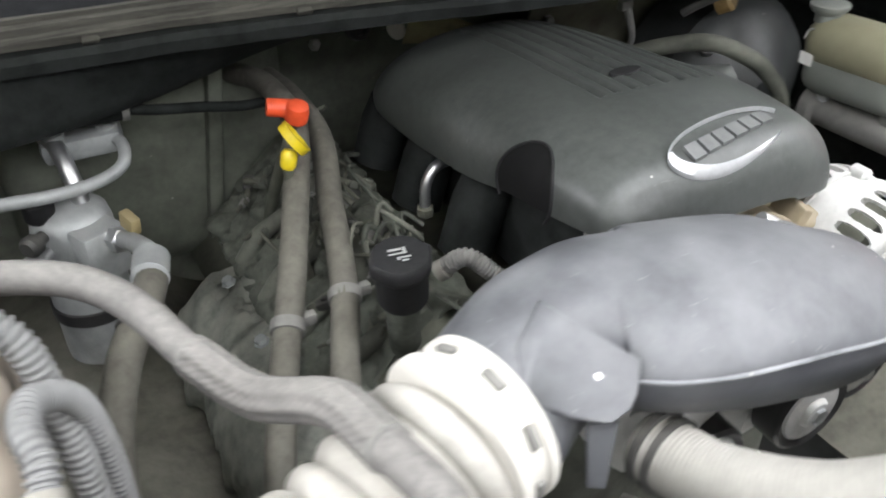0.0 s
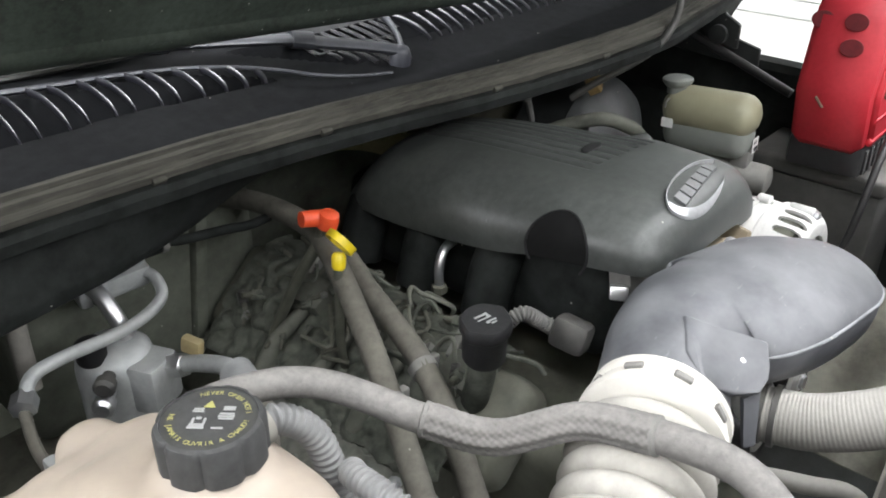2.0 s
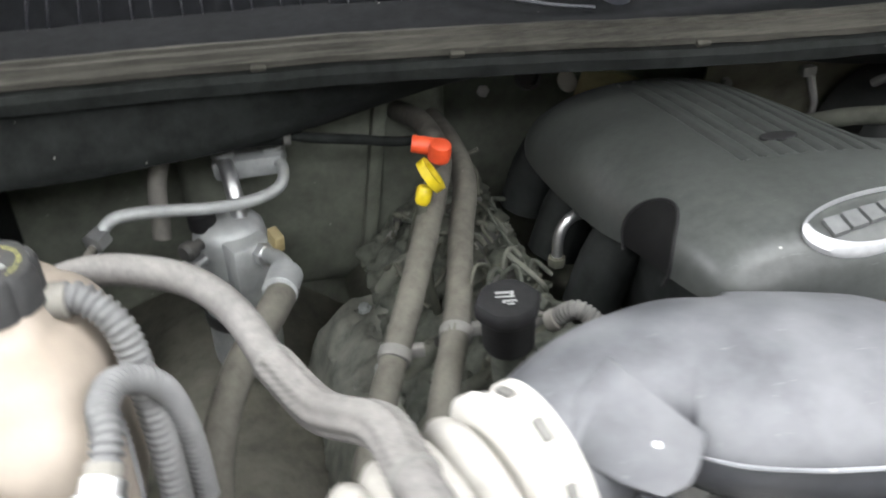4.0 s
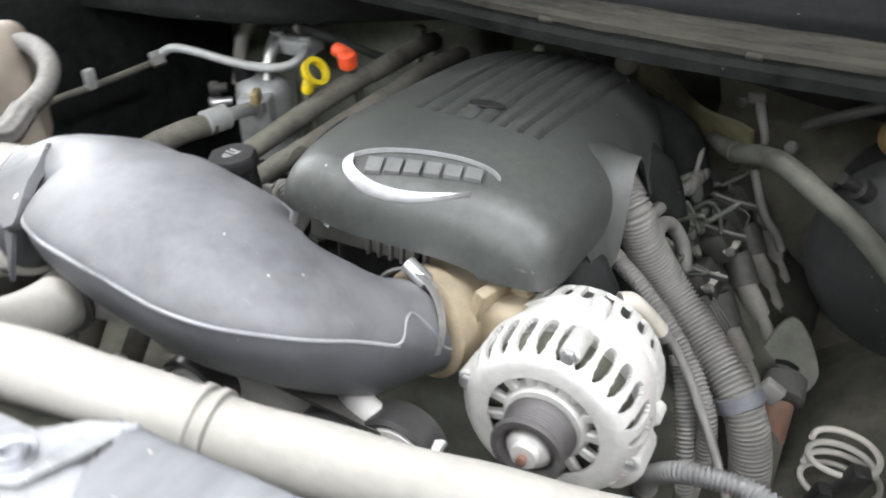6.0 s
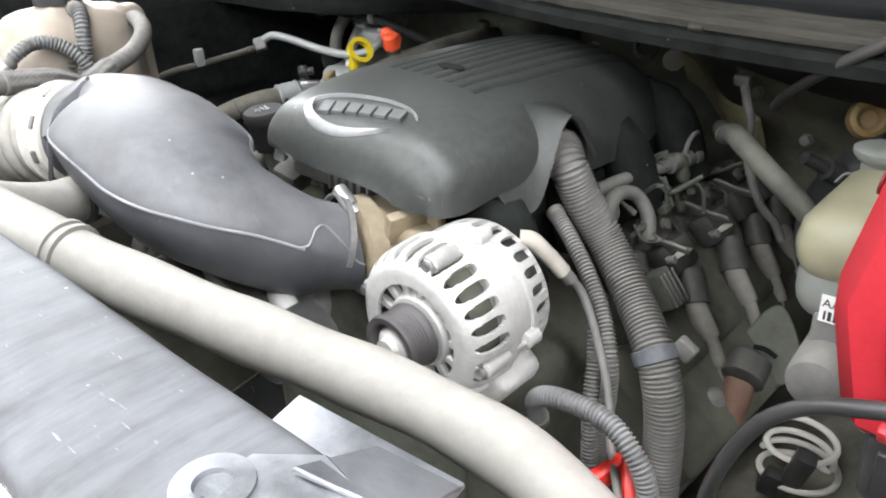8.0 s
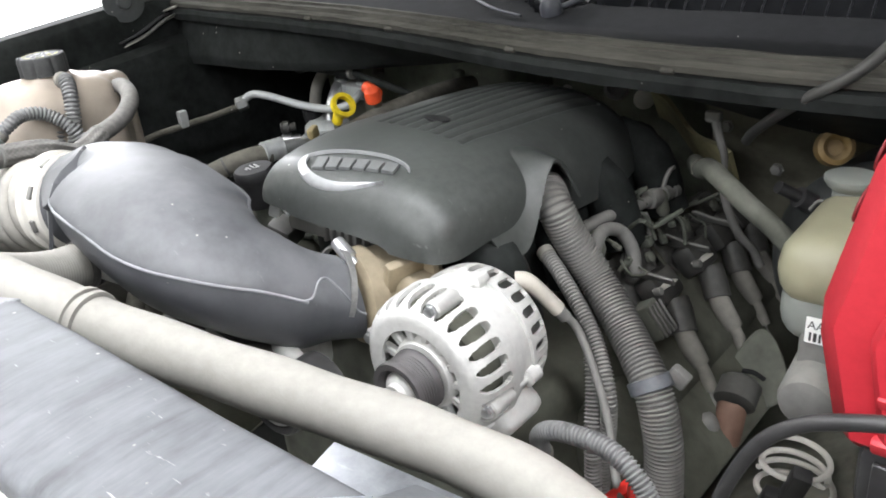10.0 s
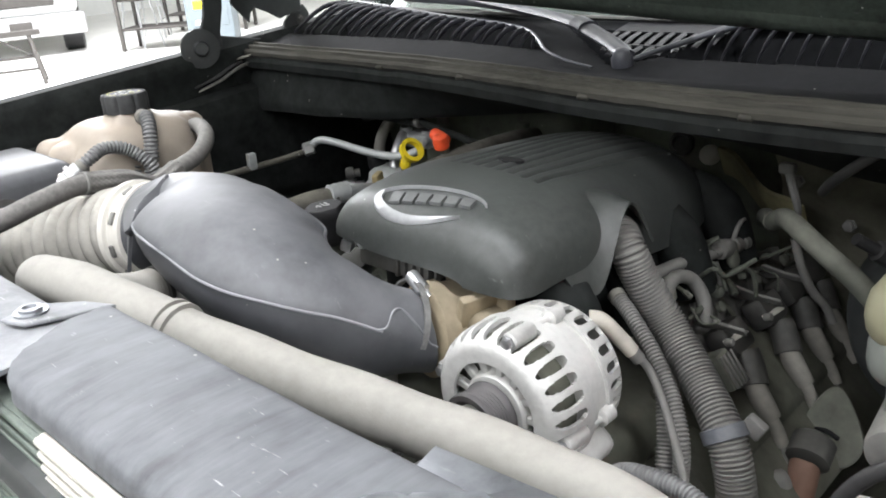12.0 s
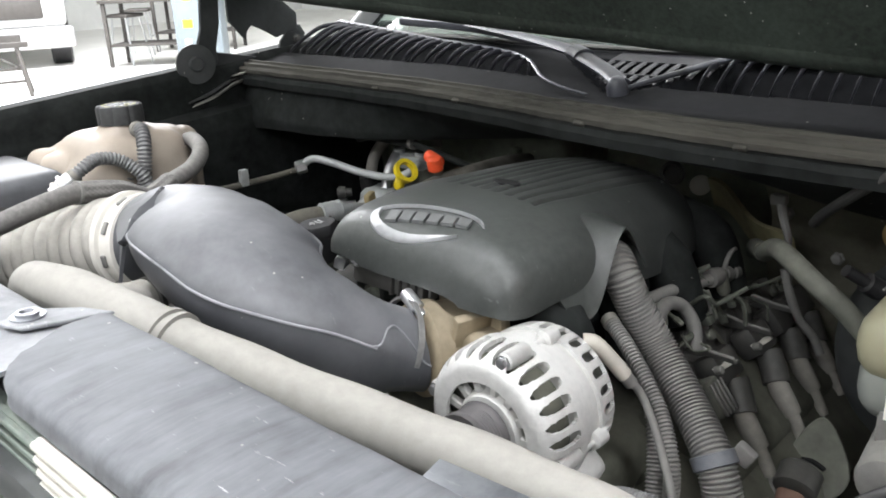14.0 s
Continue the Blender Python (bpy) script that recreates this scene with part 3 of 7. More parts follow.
def hood():
    ob = thing("hood", (0, 0.85, 1.24), "raised black hood, dusty on its underside", "hood")

    def edge(x):
        return 0.832, 1.2755 - 0.07 * x

    def f(u, v):
        x = lerp(-0.88, 0.88, u)
        y, z = edge(x)
        return (x, y - 0.78 * v + 0.02 * math.sin(v * 9), z + 1.0 * v)

    part("inner_panel", sheet(f, 40, 24, -0.02), M_HOOD, ob)

    def lip(u, v):
        x = lerp(-0.88, 0.88, u)
        y, z = edge(x)
        a = v * math.pi
        return (x, y + 0.028 - 0.03 * math.cos(a), z - 0.028 * math.sin(a) + 0.006)

    part("rear_lip", sheet(lip, 40, 8, 0.003), M_HOOD, ob)
    part("outer_skin", sheet(lambda u, v: (lerp(-0.9, 0.9, u), edge(lerp(-0.9, 0.9, u))[0] + 0.06 - 0.78 * v, edge(lerp(-0.9, 0.9, u))[1] + 0.02 + 1.0 * v), 20, 10, 0.004), M_BODY, ob)
    for x in (-0.45, 0.0, 0.45):
        part("stiffener", sweep([(x, 0.71, 1.37), (x, 0.49, 1.66), (x, 0.25, 1.97)], 0.03, 10, 10, 0.5), M_HOOD, ob)


hood()


def fender(side):
    s = side
    ob = thing("fender", (0.86 * s, 0.4, 0.6), "black painted front fender with a bolted inner rail", "fender", "front fenders")
    # inner wall, top rail and outer skin in one profile along the car
    prof = [(0.80, 0.55), (0.805, 1.05), (0.815, 1.085), (0.845, 1.095), (0.852, 1.16), (0.862, 1.172), (0.90, 1.172), (0.935, 1.155), (0.955, 1.08), (0.965, 0.7)]

    def f(u, v):
        k = v * (len(prof) - 1)
        i = min(int(k), len(prof) - 2)
        x = lerp(prof[i][0], prof[i + 1][0], k - i)
        z = lerp(prof[i][1], prof[i + 1][1], k - i)
        y = lerp(-0.35, 1.25, u)
        drop = 0.11 if s > 0 else 0.0
        return (s * x - (0.12 if s > 0 else 0.0), y, z - drop + (0.02 if s > 0 else 0.07) * (y - 0.45) - 0.02 * max(0, 0.2 - y))

    part("panel", sheet(f, 40, 36, 0.004), M_SHADE, ob, angle=30)
    for y in (0.15, 0.45, 0.7):
        part("bolt", hexhead((s * 0.83 - (0.12 if s > 0 else 0.0), y, (0.982 if s > 0 else 1.092) + 0.02 * (y - 0.5)), (0, 0, 1), 0.008, 0.007), M_BLACKDUST, ob)
    return ob


fender(-1)
fender(1)


def fender_brace():
    ob = thing("fender_brace", (0.7, 0.7, 1.0), "black steel brace rod running along the fender", "brace")
    part("rod", sweep([(0.7, 0.86, 1.128), (0.7, 0.8, 1.107), (0.7, 0.69, 1.069), (0.7, 0.58, 1.029)], 0.0085, 20, 12), M_BLACK, ob)
    part("end_plate", rbox((0.006, 0.05, 0.035), pose(0.7, 0.87, 1.13, -20, 0, 0), 0.002), M_BODY, ob)


fender_brace()


def hinge_assembly():
    ob = thing("hinge_assembly", (-0.85, 0.8, 1.1), "black stamped steel hood hinge folded open on the fender", "hinge")
    part("swivel_plate", turned([(0.03, 0), (0.037, 0.003), (0.037, 0.012), (0.015, 0.014), (0.012, 0.022)], (-0.855, 0.716, 1.2), (0.95, -0.3, 0.05), 28), M_BODY, ob)
    # outlines in (y, z) of plates that stand along the car
    up = Matrix(((0, 0, 1, -0.852), (1, 0, 0, 0), (0, 1, 0, 0.028), (0, 0, 0, 1)))
    part("arm", plate([(0.705, 1.195), (0.722, 1.21), (0.732, 1.234), (0.742, 1.33), (0.785, 1.33), (0.775, 1.241), (0.762, 1.196), (0.762, 1.17), (0.735, 1.155), (0.71, 1.165)], 0.007, up, 0.002), M_BODY, ob)
    part("hood_leaf", plate([(0.79, 1.32), (0.79, 1.245), (0.807, 1.226), (0.826, 1.205), (0.831, 1.223), (0.842, 1.233), (0.873, 1.219), (0.899, 1.204), (0.928, 1.211), (0.953, 1.212), (0.955, 1.248), (0.921, 1.276), (0.916, 1.345)], 0.006, Matrix.Translation((0.009, 0, 0)) @ up, 0.0015), M_BODY, ob)
    part("fender_bracket", plate([(0.908, 1.14), (0.925, 1.193), (0.95, 1.218), (0.979, 1.223), (0.992, 1.203), (0.966, 1.165), (0.943, 1.14)], 0.006, Matrix.Translation((-0.016, 0, 0)) @ up, 0.0015), M_BODY, ob)
    part("body_leaf", plate([(0.70, 1.13), (0.98, 1.14), (0.97, 1.165), (0.86, 1.17), (0.76, 1.19), (0.70, 1.19)], 0.006, Matrix.Translation((-0.008, 0, 0)) @ up, 0.0015), M_BODY, ob)
    for y, z in ((0.895, 1.28), (0.83, 1.29), (0.955, 1.223)):
        part("bolt", hexhead((-0.846, y, z), (1, 0, 0), 0.008, 0.007), M_BLACKDUST, ob)


hinge_assembly()


def fender_flange():
    ob = thing("fender_flange", (-0.85, 0.83, 1.12), "strips on the fender flange beside the hinge: torn rubber and drawn highlight lines", "rubber strip")
    # some strips draw the highlight lines along the flange's edges
    for dx, dz, r, mat in ((0.0, 0.0, 0.0045, M_BLACK), (0.014, -0.006, 0.0035, M_RUBBER), (-0.012, 0.006, 0.004, M_BLACK), (0.022, -0.001, 0.003, M_BLACKDUST)):
        pts = [(-0.835 + dx, 0.68, 1.132 + dz), (-0.84 + dx, 0.73, 1.142 + dz), (-0.846 + dx, 0.78, 1.155 + dz + 0.004), (-0.85 + dx, 0.83, 1.166 + dz), (-0.866 + dx, 0.9, 1.172 + dz + 0.003), (-0.88 + dx, 0.97, 1.176 + dz)]
        part("strip", sweep(pts, lambda f, s: r * (0.4 + 0.8 * math.sin(math.pi * min(1, f * 0.9 + 0.1))), 30, 8, 0.5), mat, ob)
    for y, z in ((0.8, 1.172), (0.845, 1.18), (0.87, 1.183)):
        part("tab", rbox((0.03, 0.018, 0.003), pose(-0.835, y, z, 8, -12, 20), 0.001), M_RUBBER, ob)


fender_flange()


def right_hinge():
    ob = thing("hinge_assembly", (0.71, 0.78, 1.05), "black steel hood hinge beside the brake reservoir", "hinge")
    side = Matrix(((0, 0, 1, 0.712), (1, 0, 0, 0), (0, 1, 0, 0), (0, 0, 0, 1)))
    part("arm", plate([(0.7, 1.085), (0.755, 1.085), (0.79, 1.14), (0.83, 1.21), (0.81, 1.25), (0.775, 1.2), (0.735, 1.15), (0.7, 1.13)], 0.008, side, 0.002), M_BODY, ob)
    part("body_leaf", plate([(0.66, 1.05), (0.9, 1.07), (0.9, 1.11), (0.78, 1.12), (0.66, 1.09)], 0.006, Matrix.Translation((0.014, 0, 0)) @ side, 0.002), M_BODY, ob)
    part("pivot", turned([(0.016, 0), (0.018, 0.003), (0.018, 0.012), (0.008, 0.014)], (0.708, 0.735, 1.11), (-1, 0, 0), 24), M_BODY, ob)


right_hinge()


def radiator():
    ob = thing("radiator_support", (0.25, 0.0, 0.6), "scratched black plastic cover over the radiator support", "radiator cover")

    def f(u, v):
        prof = [(0.079, 1.13), (0.079, 1.152), (0.074, 1.1575), (0.035, 1.16), (0.012, 1.159), (-0.003, 1.157), (-0.009, 1.153), (-0.011, 1.144)]
        k = v * (len(prof) - 1)
        i = min(int(k), len(prof) - 2)
        x = lerp(0.045 + 0.085 * v + 0.006 * noise.noise(Vector((v * 14, 2, 0))), 0.45, u)
        return (x, lerp(prof[i][0], prof[i + 1][0], k - i), lerp(prof[i][1], prof[i + 1][1], k - i) + 0.0015 * noise.noise(Vector((x * 14, v * 3, 0))))

    part("top_cover", sheet(f, 40, 30, -0.003), material("scratched_black_sheet", (0.06, 0.063, 0.07), 0.5, dust=0.5, dust_colour=(0.27, 0.28, 0.292), grain=60, vary=0.5, blotch=12, scratch=0.6, specks=0.25, streak=(1.0, 0.12, 1.0), even=0.3, spec=0.35), ob)

    def g(u, v):
        prof = [(0.058, 1.13), (0.056, 1.158), (0.045, 1.163), (-0.03, 1.163), (-0.038, 1.156), (-0.04, 1.15)]
        k = v * (len(prof) - 1)
        i = min(int(k), len(prof) - 2)
        x = lerp(-0.75, 0.055 + 0.085 * v, u)
        return (x, lerp(prof[i][0], prof[i + 1][0], k - i), lerp(prof[i][1], prof[i + 1][1], k - i) - 0.010)

    # pale colour paints the direct light that falls on this end
    part("side_cover", sheet(g, 40, 20, -0.003), M_PALE, ob, "scratched plastic cover, its paleness standing for the strong light on it")
    part("crossmember", rbox((1.5, 0.08, 0.03), pose(0, 0.012, 1.1), 0.006), M_BODY, ob)
    cond = thing("condenser", (0, -0.05, 0.55), "finned green grey condenser with pale ribbed end plate", "condenser")
    part("core", rbox((1.4, 0.012, 0.55), pose(-0.02, -0.008, 0.862), 0.002), M_FINS, cond)
    for k in range(22):
        part("tube", rbox((0.92, 0.005, 0.0045), pose(-0.292, -0.0155, 1.134 - 0.0095 * k), 0.001, 1), M_FINS, cond)
        part("rib", rbox((0.36, 0.008, 0.0052), pose(0.348, -0.0165, 1.139 - 0.0085 * k), 0.0015, 1), M_CUFF, cond)
    part("end_plate", rbox((0.36, 0.004, 0.2), pose(0.348, -0.0145, 1.042), 0.001), M_CUFF, cond, "pale ribbed end plate")
    part("fan_shroud", sheet(lambda u, v: (lerp(-0.125, 0.45, u), 0.152 - 0.055 * v + 0.012 * math.sin(u * 5), lerp(0.955, 0.62, v) - 0.05 * (1 - u) ** 6), 24, 12, 0.004), M_CUFF, cond, "pale dusty fan shroud behind the radiator")
    part("radiator_core", rbox((1.2, 0.05, 0.52), pose(0, 0.028, 0.8), 0.004), M_BLACKDUST, cond)
    br = thing("hose_bracket", (0.04, 0.035, 1.155), "flat dusty bracket with a round bolt on the radiator cover", "bracket")
    part("plate", plate([(-0.024, -0.012), (0.014, -0.016), (0.05, 0.0), (0.085, 0.02), (0.04, 0.022), (-0.015, 0.014)], 0.003, pose(0.04, 0.035, 1.158, -2, 0, 28) @ Matrix.Diagonal((0.62, 1.1, 1, 1)), 0.0008), M_PALE, br)
    part("bolt", turned([(0.0115, 0), (0.0115, 0.0015), (0.008, 0.002), (0.008, 0.004), (0.005, 0.0045), (0.004, 0.002)], (0.04, 0.035, 1.1612), (0, 0.03, 1), 24), M_LATCH, br)
    lb = thing("latch_bracket", (0.45, 0.05, 1.15), "bare metal bracket with round holes beside the radiator", "bracket")
    part("plate", plate([(-0.03, -0.03), (0.05, -0.035), (0.06, 0.0), (0.045, 0.022), (0.0, 0.03), (-0.025, 0.012)], 0.003, pose(0.42, 0.045, 1.162, 4, 0, 0), 0.0008), M_LATCH, lb)
    part("fold", plate([(-0.03, -0.02), (0.02, -0.024), (0.03, 0.012), (-0.012, 0.02)], 0.003, pose(0.44, 0.085, 1.158, -20, 8, 20), 0.0008), M_LATCH, lb)
    part("hole_rim", turned([(0.014, 0), (0.017, 0.001), (0.017, 0.003), (0.008, 0.0035), (0.0075, 0.0008)], (0.398, 0.036, 1.1635), (0, 0, 1), 28), M_LATCH, lb)
    part("stud", hexhead((0.404, 0.025, 1.163), (0, 0, 1), 0.0055, 0.004), M_DARKENG, lb)
    part("strap", rbox((0.1, 0.04, 0.003), pose(0.41, 0.09, 1.142, 10, 0, 4), 0.001), M_LATCH, lb)


radiator()

# ---- engine ----


def engine():
    ob = thing("engine_block", (0, 0.75, 0.35), "grimy dusty engine block and cylinder heads", "engine")
    part("block", rbox((0.42, 0.6, 0.5), pose(0.0, 0.73, 0.62), 0.03, 3), M_DARKENG, ob)
    for s in (-1, 1):
        part("valve_cover", rbox((0.13, 0.4 if s > 0 else 0.5, 0.07), pose(s * 0.23, 0.8 if s > 0 else 0.73, 0.83 if s > 0 else 0.885, 0, s * 42, 0), 0.02, 3), M_DARKENG, ob)
        part("cylinder_head", rbox((0.16, 0.46, 0.12), pose(s * 0.26, 0.78, 0.76 if s > 0 else 0.79, 0, s * 42, 0), 0.02, 2), M_DARKENG, ob)
    # manifold and runners coloured near-black for the shade under the cover
    part("intake_manifold", rbox((0.24, 0.44, 0.13), pose(0.02, 0.68, 0.985), 0.03, 3), M_SHADE, ob)
    for k in range(4):
        for s in ((1,) if k == 0 else (-1, 1)):
            part("runner", sweep([(0.02 + s * 0.08, 0.5 + 0.11 * k, 1.04), (0.02 + s * 0.13, 0.5 + 0.11 * k, 1.02), (0.02 + s * 0.155, 0.5 + 0.11 * k, 0.95)], 0.03, 8, 10), M_SHADE, ob)
    man = part("manifold_front", rbox((0.115, 0.03, 0.036), pose(-0.042, 0.452, 1.042, -8, 0, 0), 0.006, 2), M_WIRE, ob, "dusty grey front face of the manifold")
    for k in range(6):
        part("rib", rbox((0.004, 0.008, 0.03), pose(-0.03 + 0.012 * k, 0.436, 1.042, -8, 0, 0), 0.001, 1), M_WIRE, man)
    part("front_cover", rbox((0.3, 0.06, 0.4), pose(0, 0.42, 0.75), 0.03, 3), M_ENGINE, ob)


engine()


def throttle_body():
    ob = thing("throttle_body", (0.09, 0.43, 0.95), "tan cast throttle body behind the air duct", "throttle body")
    part("barrel", turned([(0.046, 0), (0.05, 0.003), (0.05, 0.02), (0.046, 0.022), (0.046, 0.06)], (0.05, 0.388, 1.002), (0.3, 0.95, -0.1), 32), M_TAN, ob)
    part("motor_housing", rbox((0.07, 0.05, 0.06), pose(0.115, 0.425, 1.0, 0, 0, -15), 0.014, 3), M_TAN, ob)
    part("flange", rbox((0.12, 0.014, 0.11), pose(0.075, 0.45, 1.0, 0, 0, -15), 0.008, 2), M_TAN, ob)
    part("rib", rbox((0.012, 0.05, 0.07), pose(0.098, 0.42, 1.015, 0, 20, -15), 0.004, 2), M_TAN, ob)


throttle_body()


def front_drive():
    # belt, idler and tensioner pulleys at the front of the engine
    pl = [((0.024, 0.282, 0.928), 0.043, "idler_pulley", "pale metal idler pulley with a dark rim", M_ALU), ((-0.113, 0.266, 0.952), 0.034, "idler_pulley", "pale metal idler pulley with a dark rim", M_ALU), ((0.08, 0.286, 0.95), 0.036, "tensioner_pulley", "dark belt tensioner pulley with a bright hub", M_BLACK)]
    for at, r, name, label, hub in pl:
        ob = thing(name, (at[0], at[1], at[2] - r), label, "pulley", "belt pulleys")
        part("rim", turned([(r * 0.76, 0.004), (r * 0.92, 0.0), (r, 0.003), (r, 0.028), (r * 0.9, 0.03), (r * 0.6, 0.03)], at, (0, 1, 0), 36), M_BLACK, ob)
        part("hub", turned([(r * 0.12, -0.005), (r * 0.3, -0.005), (r * 0.36, 0.0), (r * 0.72, 0.001), (r * 0.75, 0.003), (r * 0.75, 0.012)], at, (0, 1, 0), 28), M_ALU, ob)
        part("bolt", hexhead((at[0], at[1] - 0.003, at[2]), (0, -1, 0), r * 0.2, 0.006), M_STEEL, ob)
    belt = thing("drive_belt", (0.06, 0.275, 0.8), "dusty black ribbed drive belt", "belt")
    part("strand", sheet(lambda u, v: (lerp(-0.08, 0.07, u), 0.286 + 0.024 * v, lerp(0.984, 0.968, u)), 12, 5, 0.004), M_BLACKDUST, belt)
    part("strand", sheet(lambda u, v: (lerp(0.145, 0.185, u), 0.272 + 0.024 * v, lerp(0.94, 0.955, u)), 6, 5, 0.004), M_BLACKDUST, belt)
    wp = thing("water_pump", (-0.02, 0.34, 0.85), "pale dusty cast water pump with thermostat outlet", "water pump")
    part("housing", rbox((0.16, 0.09, 0.12), pose(-0.075, 0.36, 0.945), 0.03, 3), M_ALU, wp)
    part("web", rbox((0.13, 0.03, 0.05), pose(-0.08, 0.325, 0.925, 0, 12, 0), 0.012, 3), M_ALU, wp)
    part("web", rbox((0.1, 0.025, 0.03), pose(0.03, 0.33, 0.905, 0, -14, 0), 0.008, 3), M_ALU, wp)
    part("outlet", sweep([(-0.06, 0.33, 0.99), (-0.11, 0.30, 1.01), (-0.16, 0.275, 1.03), (-0.2, 0.253, 1.042)], lambda f, s: lerp(0.028, 0.019, f), 14, 16), M_ALU, wp)
    part("boss", turned([(0.03, 0), (0.032, 0.03), (0.026, 0.05), (0.012, 0.055)], (-0.005, 0.36, 0.965), (0.1, -1, 0.3), 20), M_ALU, wp)
    part("arm", sweep([(0.0, 0.34, 0.98), (0.03, 0.31, 0.975), (0.07, 0.3, 0.965), (0.115, 0.3, 0.955)], 0.013, 14, 10), M_ALU, wp)


front_drive()


def engine_cover():
    ob = thing("engine_cover", (0.02, 0.62, 1.03), "charcoal plastic engine cover, ribbed and dusty, with a bright oval badge", "engine cover")
    # y: half width at the rim, top height, rim height left, rim height right, crown power, middle x
    rows = [(0.404, 0.075, 1.064, 1.07, 1.055, 2.2, 0.021), (0.4055, 0.1, 1.08, 1.07, 1.054, 2.4, 0.021), (0.409, 0.117, 1.094, 1.07, 1.053, 2.6, 0.021), (0.415, 0.127, 1.105, 1.069, 1.051, 2.8, 0.02), (0.424, 0.133, 1.115, 1.068, 1.05, 3.0, 0.02), (0.44, 0.138, 1.123, 1.067, 1.049, 3.2, 0.02), (0.48, 0.144, 1.13, 1.064, 1.052, 3.0, 0.018), (0.54, 0.149, 1.133, 1.058, 1.05, 2.8, 0.016), (0.6, 0.15, 1.13, 1.045, 1.03, 2.6, 0.012), (0.7, 0.149, 1.123, 1.033, 1.015, 2.5, 0.008), (0.78, 0.145, 1.113, 1.028, 1.01, 2.4, 0.004), (0.83, 0.135, 1.098, 1.026, 1.01, 2.3, 0.0), (0.86, 0.12, 1.06, 1.02, 1.0, 2.2, -0.002)]

    def surf(x, y):
        w, top, zl, zr, p, cx = table(rows, y)
        a = max(-1.0, min(1.0, (x - cx) / w))
        rim = lerp(zl, zr, (a + 1) / 2)
        return rim + (top - rim) * max(0.0, 1 - abs(a) ** p) ** (1 / p)

    def f(u, v):
        y = 0.404 + 0.456 * v ** 1.35
        w, top, zl, zr, p, cx = table(rows, y)
        th = math.pi * (1 - u)
        c = math.cos(th)
        e = 2 / p
        x = cx + w * math.copysign(abs(c) ** e, c)
        rim = lerp(zl, zr, (1 + c) / 2)
        z = rim + (top - rim) * abs(math.sin(th)) ** e
        # grooves on the rear of the top
        if -0.042 < x < 0.102 and 0.537 - 0.08 * x < y < 0.8:
            g = (x + 0.042) / 0.018
            z -= 0.0042 * (0.5 - 0.5 * math.cos(2 * math.pi * g)) ** 5
        return (x, y, z)

    def keep(u, v, p):
        # round opening in the left flank
        return p.x > -0.05 or (p.y - 0.517) ** 2 + (p.z - 1.074) ** 2 > 0.038 ** 2

    part("shell", sheet(f, 280, 260, -0.003, keep=keep), M_COVER, ob, angle=55)
    # opening closed flush; the near-black colour stands for the dark inside it
    part("opening_fill", sheet(f, 280, 260, -0.003, keep=lambda u, v, p: not keep(u, v, p)), material("deep_black_opening", (0.009, 0.009, 0.009), 0.8, grain=60, spec=0.1), ob, "flush black fill standing for the dark inside the round opening", angle=55)

    def flank(y, z):
        # where the left flank stands at that height
        w, top, zl, zr, p, cx = table(rows, y)
        a = max(0.0, min(1.0, (z - zl) / (top - zl)))
        return cx - w * (1 - a ** p) ** (1 / p)

    lip = []
    for k in range(41):
        a = radians(-35 + 250 * k / 40)
        y, z = 0.517 + 0.038 * math.cos(a), 1.074 + 0.038 * math.sin(a)
        lip.append((flank(y, z) - 0.0005, y, z))
    part("opening_lip", sweep(lip, 0.0015, 60, 8), M_CAP, ob)
    # no hole is cut here; a thin black oval paints its darkness
    hole = plate([(0.019 * math.cos(k * math.pi / 14), 0.0085 * math.sin(k * math.pi / 14)) for k in range(28)], 0.003, pose(0.022, 0.575, surf(0.022, 0.575) - 0.0016, -1.5, 0, 0), 0.0008)
    part("oval_recess_dark", hole, M_CAP, ob, "flat black oval standing for the dark of a recess in the top")

    # wedge-shaped hood over the wiring loom on the right flank
    def hood_line(v):
        inner = [Vector((x, y, surf(x, y) - 0.003)) for x, y in ((0.15, 0.46), (0.138, 0.51), (0.118, 0.556), (0.12, 0.6), (0.132, 0.65))]
        outer = [Vector(p) for p in ((0.17, 0.497, 1.026), (0.177, 0.528, 1.03), (0.174, 0.57, 1.095), (0.175, 0.592, 1.1), (0.179, 0.622, 1.05))]
        return [a.lerp(b, v) for a, b in zip(inner, outer)]

    def hood_skin(u, v):
        line, _ = spline(hood_line(v), 33)
        return line[int(round(u * 32))]

    part("loom_hood", sheet(hood_skin, 32, 12, 0.003), M_COVER, ob, angle=50)
    # badge: an oval swoosh and a row of blocks, laid on the nose
    def on(s, t, lift):
        # s along the badge (-1..1), t across it (-1..1)
        x = 0.025 + 0.071 * s - 0.010 * t
        y = 0.4365 + 0.011 * s + 0.0215 * t
        return Vector((x, y, surf(x, y) + lift))

    def oval(a0, a1, w0, w1, n):
        bm = bmesh.new()
        rings = []
        for k in range(n + 1):
            q = k / n
            a = lerp(a0, a1, q)
            w = lerp(w0, w1, q) if w1 is not None else w0 * math.sin(math.pi * min(1, q * 1.02 + 0.05)) ** 0.6
            i, o = 1 - w, 1.0
            rings.append([on(i * math.cos(a), i * math.sin(a), 0.001), on(i * math.cos(a), i * math.sin(a), 0.005), on(o * math.cos(a), o * math.sin(a), 0.005), on(o * math.cos(a), o * math.sin(a), 0.001)])
        skin(bm, rings)
        return bm

    badge = material("brushed_badge", (0.5, 0.51, 0.52), 0.38, 0.6, dust=0.25, dust_colour=(0.3, 0.3, 0.3), grain=120)
